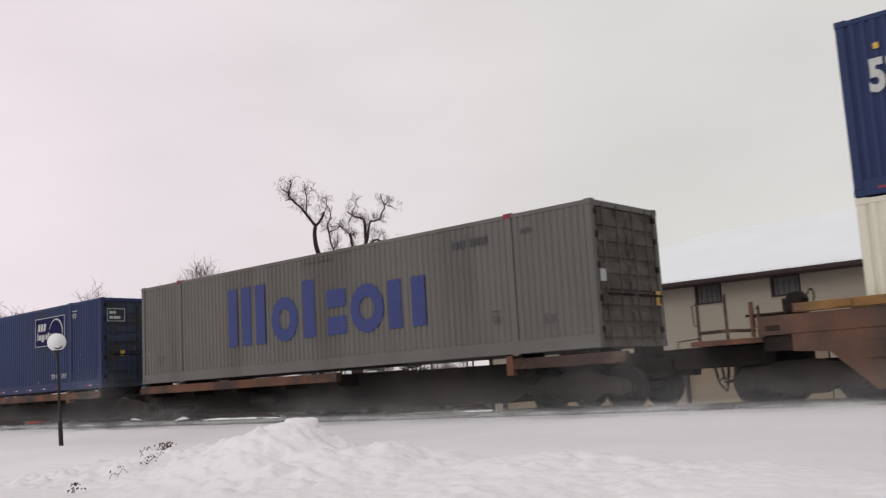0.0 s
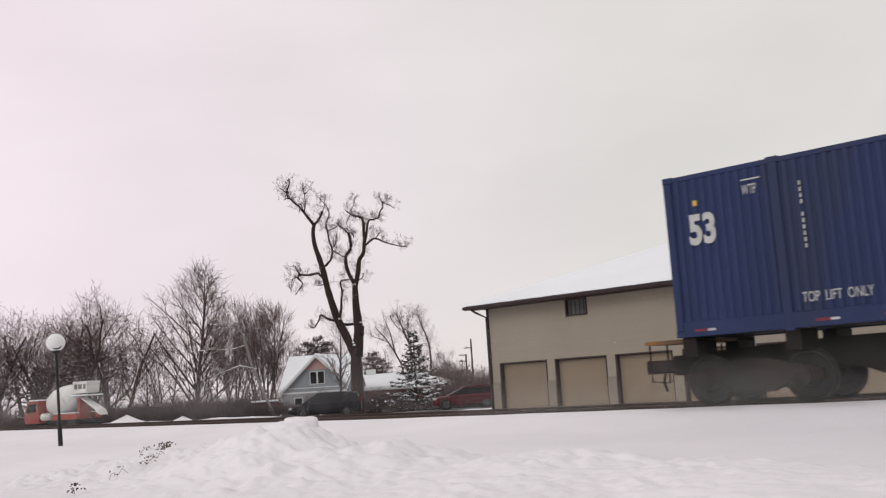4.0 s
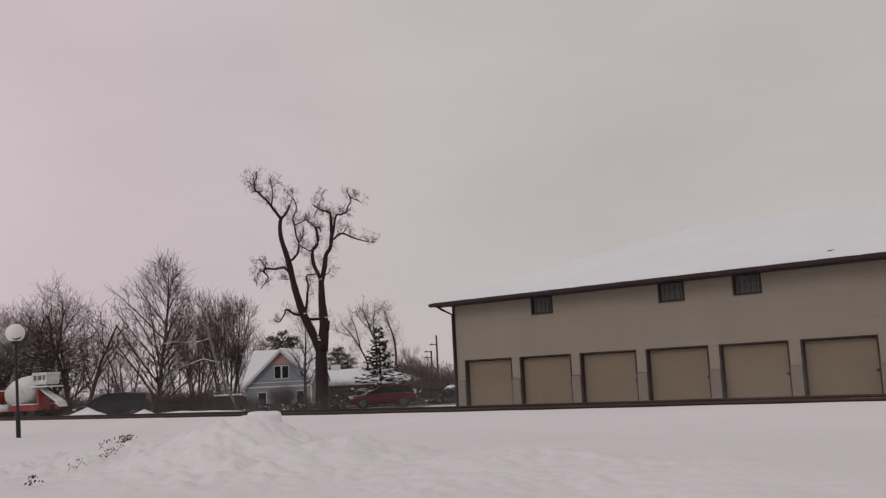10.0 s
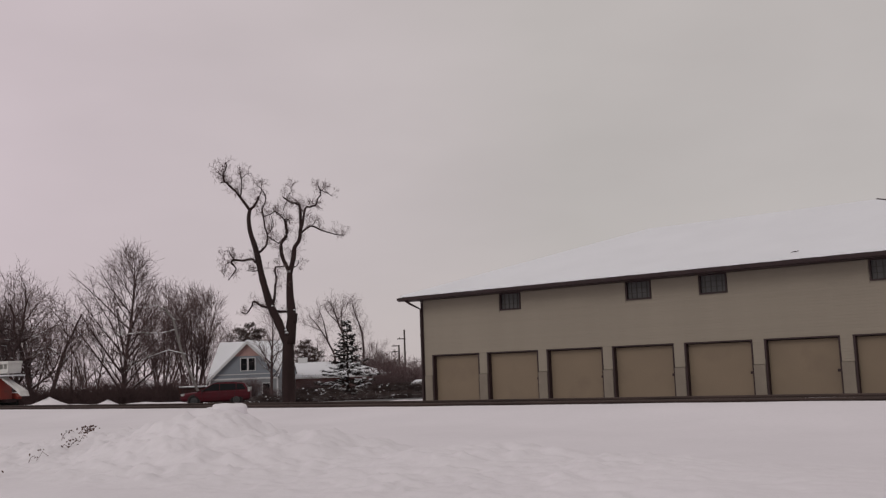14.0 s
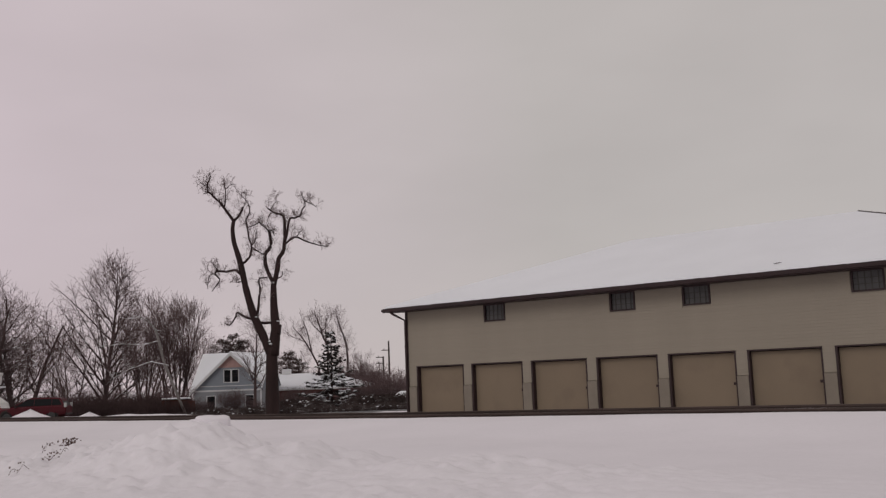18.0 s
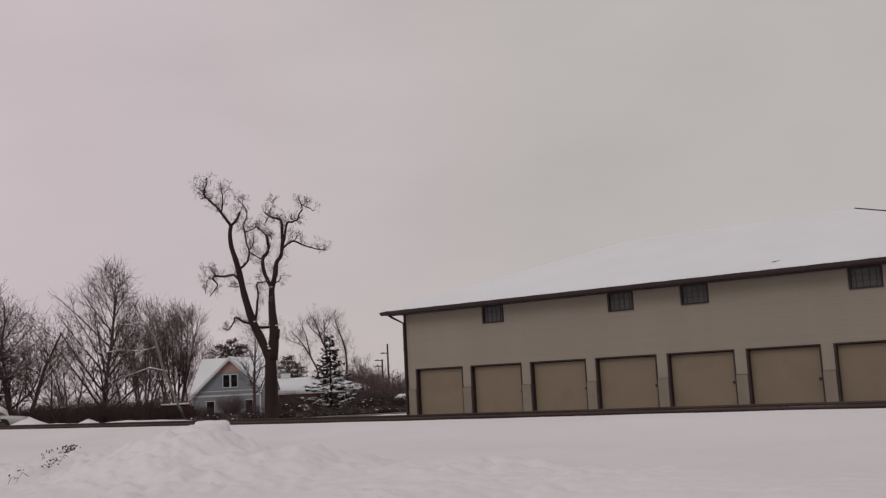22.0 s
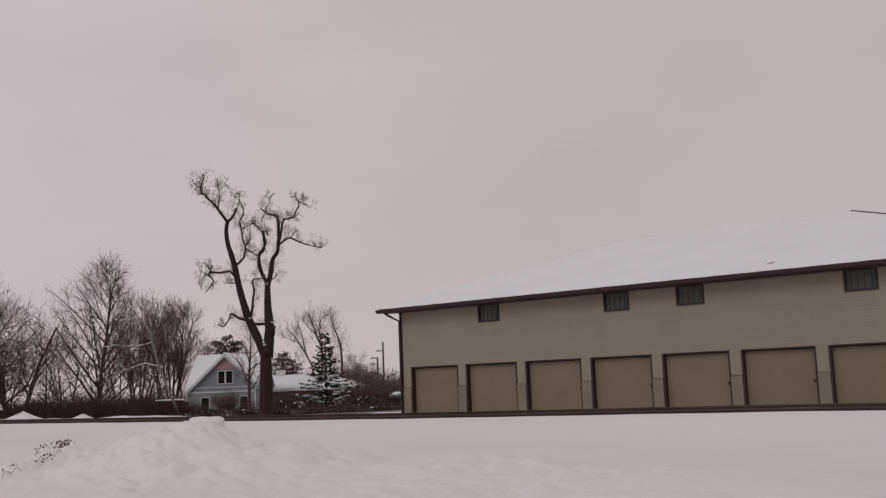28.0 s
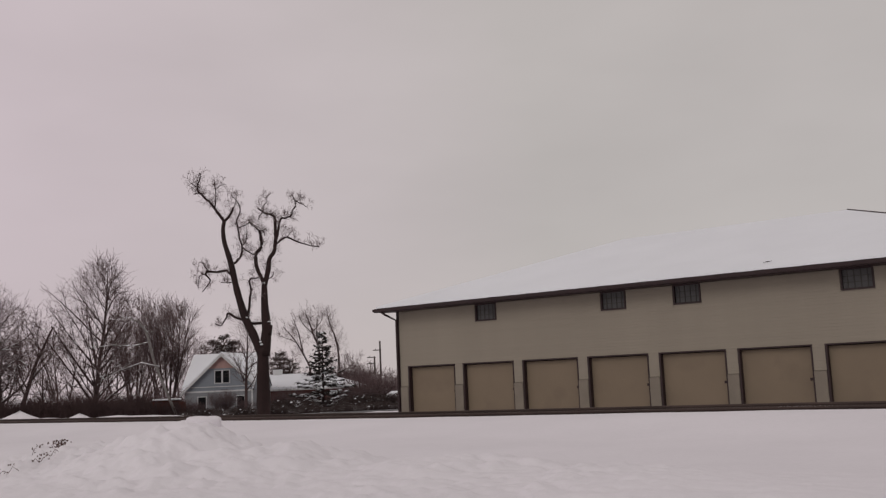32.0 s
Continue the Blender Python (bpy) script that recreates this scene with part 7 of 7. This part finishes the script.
# snow thrown up along both edges of the street
def windrow(q, height, s0, s1, seed):
    s, n = Solid(), 9
    steps = [s0 + 0.8 * i for i in range(int((s1 - s0) / 0.8))]
    for k, a in enumerate(steps):
        h = height(a) + 0.06 * math.sin(k * 0.9 + seed) * math.sin(k * 0.31) + 0.025 * math.sin(k * 2.1 + seed)
        for i in range(n):
            f = i / (n - 1) * 2 - 1
            x, y = street_point(a, q + 0.95 * f)
            s.v.append((x, y, road_z(q, a) - 0.12 + (h + 0.12) * (1 - f * f) ** 0.8))
    for k in range(len(steps) - 1):
        s.f += [(k * n + i, (k + 1) * n + i, (k + 1) * n + i + 1, k * n + i + 1) for i in range(n - 1)]
    solo("snow_windrow", s, SNOW, "low ridge of ploughed snow along the street", "snow ridge", "ridges of ploughed snow", smooth=True)


windrow(60.7, lambda a: -0.02 + 0.10 * float(smooth01((a + 11) / 6)), -34, 46, 0)
windrow(71.3, lambda a: 0.24 - 0.47 * float(smooth01((a + 10) / 6)), -34, 46, 2)

# utility poles with cross-arms, far behind
WOOD_POLE = material("weathered_pole_wood", (0.075, 0.060, 0.055), rough=0.9, vary=0.2, scale=1, fine=10, bump=0.2)
for az, r, h, arms in ((-39.79, 130, 8.2, (6.95,)), (-40.14, 130, 6.1, (6.0, 5.2)), (-40.42, 140, 4.3, (3.9,)), (-39.9, 150, 3.9, (3.6,))):
    p = thing("utility_pole", "weathered wooden utility pole with cross-arms", "utility pole", "utility poles")
    part("pole", Solid().tube([(0, 0, -0.5), (0, 0, h)], [0.16, 0.11], 9), WOOD_POLE, p)
    for z_ in arms:
        part("cross_arm", Solid().bar(-1.0, 0.15 if h > 5 else 1.2, -0.05, 0.05, z_ - 0.06, z_ + 0.06, 0.01), WOOD_POLE, p)
        part("insulator", Solid().lathe([(0.05, 0.06), (0.06, 0.14), (0.03, 0.22)], (-0.65, 0, z_), "z", 8), WOOD_POLE, p)
    x, y, z = polar(az, r)
    p.matrix_basis = pose(x, y, z, 0, 0, -az)

# dead stems and curled leaves that stick out of the snow bank
DEAD = material("dead_brown_leaves", (0.105, 0.056, 0.044), rough=0.9, vary=0.35, scale=8, fine=40, bump=0.2)


def dead_plant(label, pts, leaves, seed):
    rng_ = random.Random(seed)
    st, lf = Solid(), Solid()
    base = Vector((pts[0][0], pts[0][1], on_ground(*pts[0][:2])))
    for a, b in zip(pts, pts[1:]):
        path = []
        for i in range(5):
            f = i / 4
            x, y = a[0] + (b[0] - a[0]) * f, a[1] + (b[1] - a[1]) * f
            path.append((x - base.x, y - base.y, on_ground(x, y) - base.z + 0.02 + 0.05 * math.sin(f * 3.14) + rng_.uniform(-0.02, 0.02)))
        st.tube(path, [0.003] * 5, 4)
    for _ in range(leaves):
        k = rng_.randrange(len(pts) - 1)
        f = rng_.random()
        x = pts[k][0] + (pts[k + 1][0] - pts[k][0]) * f + rng_.gauss(0, 0.03)
        y = pts[k][1] + (pts[k + 1][1] - pts[k][1]) * f + rng_.gauss(0, 0.045)
        z = on_ground(x, y) - base.z + 0.045 + rng_.uniform(-0.02, 0.07)
        q = Euler((rng_.uniform(0, 6), rng_.uniform(0, 6), rng_.uniform(0, 6))).to_matrix()
        l, w = rng_.uniform(0.009, 0.022), rng_.uniform(0.006, 0.014)
        v = [Vector((-l, 0, 0)), Vector((0, w, 0.012)), Vector((l, 0, 0.004)), Vector((0, -w, 0.012)), Vector((0, 0, -0.006))]
        lf.add([tuple(q @ p + Vector((x - base.x, y - base.y, z))) for p in v], [(0, 3, 4), (3, 2, 4), (2, 1, 4), (1, 0, 4), (0, 1, 2, 3)])
    t = thing("dead_plant", label, "plant", "dead plants in the snow bank", m=Matrix.Translation(base))
    part("stems", st, DEAD, t)
    tagged(part("leaves", lf, DEAD, t, "curled brown leaves"), kind="stuff")


def on_bank(az, y):
    return (y * math.tan(radians(az)), y)


dead_plant("dead brown stems with curled leaves poking out of snow", [on_bank(-59.35, 6.75), on_bank(-59.0, 6.9), on_bank(-58.5, 7.0), on_bank(-58.1, 7.05), on_bank(-57.8, 7.15)], 30, 1)
dead_plant("dead brown stems with curled leaves poking out of snow", [on_bank(-59.3, 6.4), on_bank(-58.9, 6.4), on_bank(-58.4, 6.6), on_bank(-58.0, 6.85)], 22, 2)
dead_plant("thin dead stems in the snow bank", [on_bank(-61.0, 5.8), on_bank(-60.6, 5.95), on_bank(-60.0, 6.1)], 6, 3)
dead_plant("small clump of dead leaves in the snow", [on_bank(-62.9, 5.04), on_bank(-62.8, 5.06)], 18, 4)
dead_plant("clump of dark dead leaves in the snow", [on_bank(-57.9, 7.15), on_bank(-57.75, 7.2)], 34, 5)

# ------------------------------------------------------------------ snow blown up by the train
def dust_material(name, thick):
    """Thin drifting snow: white, mostly clear, fading out from the middle of each puff."""
    m = bpy.data.materials.new(name)
    m.use_nodes = True
    n, l = m.node_tree.nodes, m.node_tree.links
    b = n["Principled BSDF"]
    b.inputs["Base Color"].default_value = (0.85, 0.84, 0.85, 1)
    b.inputs["Roughness"].default_value, b.inputs["Specular IOR Level"].default_value = 1.0, 0.0
    co = n.new("ShaderNodeTexCoord")
    mp = n.new("ShaderNodeMapping")
    mp.inputs["Scale"].default_value = (1.0, 0.0, 1.0)
    l.new(co.outputs["Object"], mp.inputs[0])
    ln = n.new("ShaderNodeVectorMath")
    ln.operation = "LENGTH"
    l.new(mp.outputs[0], ln.inputs[0])
    fade = n.new("ShaderNodeMapRange")
    fade.interpolation_type = "SMOOTHSTEP"
    fade.inputs["From Min"].default_value, fade.inputs["From Max"].default_value = 1.0, 0.1
    l.new(ln.outputs["Value"], fade.inputs["Value"])
    t = n.new("ShaderNodeTexNoise")
    t.inputs["Scale"].default_value, t.inputs["Detail"].default_value = 1.6, 4.0
    l.new(co.outputs["Object"], t.inputs["Vector"])
    cloud = n.new("ShaderNodeMapRange")
    cloud.inputs["From Min"].default_value, cloud.inputs["From Max"].default_value, cloud.inputs["To Max"].default_value = 0.30, 0.78, thick
    l.new(t.outputs["Fac"], cloud.inputs["Value"])
    mul = n.new("ShaderNodeMath")
    mul.operation = "MULTIPLY"
    l.new(fade.outputs[0], mul.inputs[0])
    l.new(cloud.outputs[0], mul.inputs[1])
    l.new(mul.outputs[0], b.inputs["Alpha"])
    return m


s = Solid()
for j in range(9):
    a = radians(90 * j / 8)
    for i in range(20):
        s.v.append((math.sin(a) * math.cos(6.28318 * i / 20), -0.5 * math.cos(a), math.sin(a) * math.sin(6.28318 * i / 20)))
for j in range(8):
    s.f += [(j * 20 + i, j * 20 + (i + 1) % 20, (j + 1) * 20 + (i + 1) % 20, (j + 1) * 20 + i) for i in range(20)]
PUFF = {"train": s.mesh("snow_puff", dust_material("blown_snow", 0.07), smooth=True), "wake": s.mesh("snow_puff", dust_material("drifting_snow", 0.065), smooth=True)}
PUFF["veil"] = s.mesh("snow_puff", dust_material("thin_blown_snow", 0.035), smooth=True)
PUFF["skirt"] = s.mesh("snow_puff", dust_material("low_blown_snow", 0.50), smooth=True)
puffs = []
rng = random.Random(77)


def puff(x, y, z, rx, rz, kind_):
    ob = new("snow_puff", PUFF[kind_])
    tagged(ob, "thin puff of white snow blown up by the train", "snow puff", "blown snow puffs")
    ob.scale = (rx, 0.5, rz)
    ob.visible_shadow = False
    puffs.append((ob, x, y, z, kind_))


x = -100.0
while x < 3.0:
    puff(x, 14.75 + rng.uniform(-0.3, 0.3), 0.42 + rng.uniform(-0.12, 0.15), rng.uniform(2.2, 4.0), rng.uniform(0.40, 0.80), "train")
    x += rng.uniform(1.6, 3.4)
x = -90.0
while x < 8.0:
    puff(x, 15.75 + rng.uniform(-0.1, 0.1), 0.27 + rng.uniform(-0.03, 0.04), rng.uniform(2.2, 4.5), rng.uniform(0.13, 0.24), "skirt")
    x += rng.uniform(1.1, 2.4)
x = -98.0
while x < 0.0:
    puff(x, 13.7 + rng.uniform(-0.3, 0.3), 0.55 + rng.uniform(-0.1, 0.4), rng.uniform(3.0, 5.5), rng.uniform(0.6, 1.3), "veil")
    x += rng.uniform(3.0, 5.0)
for x in (-27.2, -44.6, -62.2, -79.6, -9.0):
    puff(x + rng.uniform(-0.9, 0.2), 14.8, 1.2, 2.2, 1.3, "train")

for k in range(13):
    puff(-101.5 - 3.1 * k, 19.5 + rng.uniform(-1, 1), 0.5 + rng.uniform(0, 0.5), rng.uniform(4.0, 7.0), rng.uniform(0.9, 1.9), "wake")

for k in range(4):
    puff(-100.0 - 10.0 * k, 22.0 + rng.uniform(-1, 1), 1.2, rng.uniform(7.0, 10.0), rng.uniform(2.4, 3.4), "wake")

# single flakes that whirl along with the train
s = Solid()
for _ in range(170):
    x, y, z, r = rng.uniform(-100, 2), rng.uniform(13.2, 15.2), 0.3 + 2.6 * rng.random() ** 1.8, rng.uniform(0.004, 0.009)
    s.add([(x - r, y, z), (x + r, y, z), (x, y - r, z), (x, y + r, z), (x, y, z - r), (x, y, z + r)], [(0, 2, 5), (2, 1, 5), (1, 3, 5), (3, 0, 5), (2, 0, 4), (1, 2, 4), (3, 1, 4), (0, 3, 4)])
flakes = solo("snowflakes", s, SNOW, "loose white snowflakes whirled up by the train", "snowflakes", kind="stuff")


# ------------------------------------------------------------------ what moves
def along(rows, t):
    """The place along the street at t seconds, on straight lines between the rows."""
    for (a, s0), (b, s1) in zip(rows, rows[1:]):
        if t <= b:
            return s0 + (s1 - s0) * (t - a) / (b - a)
    return rows[-1][1]


def drive(ob, wheels, rows, lane, heading, busy, step):
    """Key a car along its lane; its wheels turn, step by step, while it is in view."""
    def at(s):
        x, y = street_point(s, lane)
        return pose(x, y, road_z(lane, s), 0, 0, heading)
    walk(ob, [(t, at(s)) for t, s in rows])
    sign = 1 if heading < 90 else -1
    n = round((busy[1] - busy[0]) / step)
    times = [0.0] + [busy[0] + step * i for i in range(n + 1)] + [32.0]
    for w, x, y, r in wheels:
        s0 = along(rows, busy[0])
        keys = []
        for t in times:
            s = along(rows, min(max(t, busy[0]), busy[1]))
            keys.append((t, pose(x, y, r, 0, math.degrees(sign * (s - s0) / r), 0)))
        walk(w, keys)


def motions():
    """All keyed movement: the train rolls by, three cars pass on the street."""
    times = [0.0, 1 / 30, 0.5, 1, 2, 3, 4, 5, 6, 8, 12, 20, 31.9, 32.0]
    for ob, x, z in moving:
        walk(ob, [(t, pose(x + SPEED * t, TRACK_Y, z)) for t in times])
    walk(flakes, [(t, pose(SPEED * t, 0, 0)) for t in times])
    for ob, x, y, z, kind_ in puffs:
        size = ob.scale.copy()
        if kind_ != "wake":
            walk(ob, [(t, pose(x + SPEED * t, y, z)) for t in times])
        else:
            walk(ob, [(0, pose(x, y, z)), (1 / 30, pose(x + SPEED / 30, y, z)), (1, pose(x + SPEED, y, z)), (2, pose(x + SPEED * 2, y, z)), (3, pose(x + SPEED * 2.98, y, z)),
                      (4, pose(x + SPEED * 3.55, y, z)), (5, pose(x + SPEED * 3.8, y, z)), (6, pose(x + SPEED * 3.95, y, z - 0.25)), (7.5, pose(x + SPEED * 4.03, y, z - 0.4)), (10, pose(x + SPEED * 4.08, y, z - 1.4)), (12.5, pose(x + SPEED * 4.10, y, z - 3.5)), (15, pose(x + SPEED * 4.10, y, z - 5.0)), (32, pose(x + SPEED * 4.10, y, z - 5.0))])
        ob.scale = size
    drive(sedan, sedan_wheels, [(0, -33.5), (19.5, -33.2), (20.6, -31.5), (21.4, -25.5), (22.2, -18.0), (22.5, -15.15), (23, -10.25), (23.5, -5.25), (24, -0.35), (24.5, 4.4), (24.8, 7.3), (26, 18.8), (28, 38.0), (32, 76.0)],
          LANE_NEAR, 45.0, (21.4, 25.6), 1 / 30)
    drive(suv, suv_wheels, [(0, 5.6), (5, 5.45), (6, 5.3), (7, 4.95), (8, 4.65), (9, 3.65), (10, 2.15), (11, 0.5), (11.5, -0.6), (12, -1.8), (12.5, -3.05), (13, -4.35), (14, -7.05), (14.5, -8.4), (16.5, -13.45), (17, -14.85), (17.5, -16.3), (18, -18.0), (18.5, -19.65), (20, -24.2), (23, -31.0), (25, -32.5), (32, -32.6)],
          LANE_FAR, 225.0, (5.0, 19.5), 0.1)
    drive(van, van_wheels, [(0, -3.2), (4, -4.4), (5.5, -6.1), (6, -6.85), (7, -8.4), (8, -10.75), (9, -13.65), (10, -16.4), (11, -19.2), (11.5, -20.6), (12, -22.0), (14, -27.5), (16, -31.5), (18, -36.0), (22, -43.0), (32, -43.5)],
          LANE_FAR, 225.0, (5.0, 12.8), 0.1)


motions()
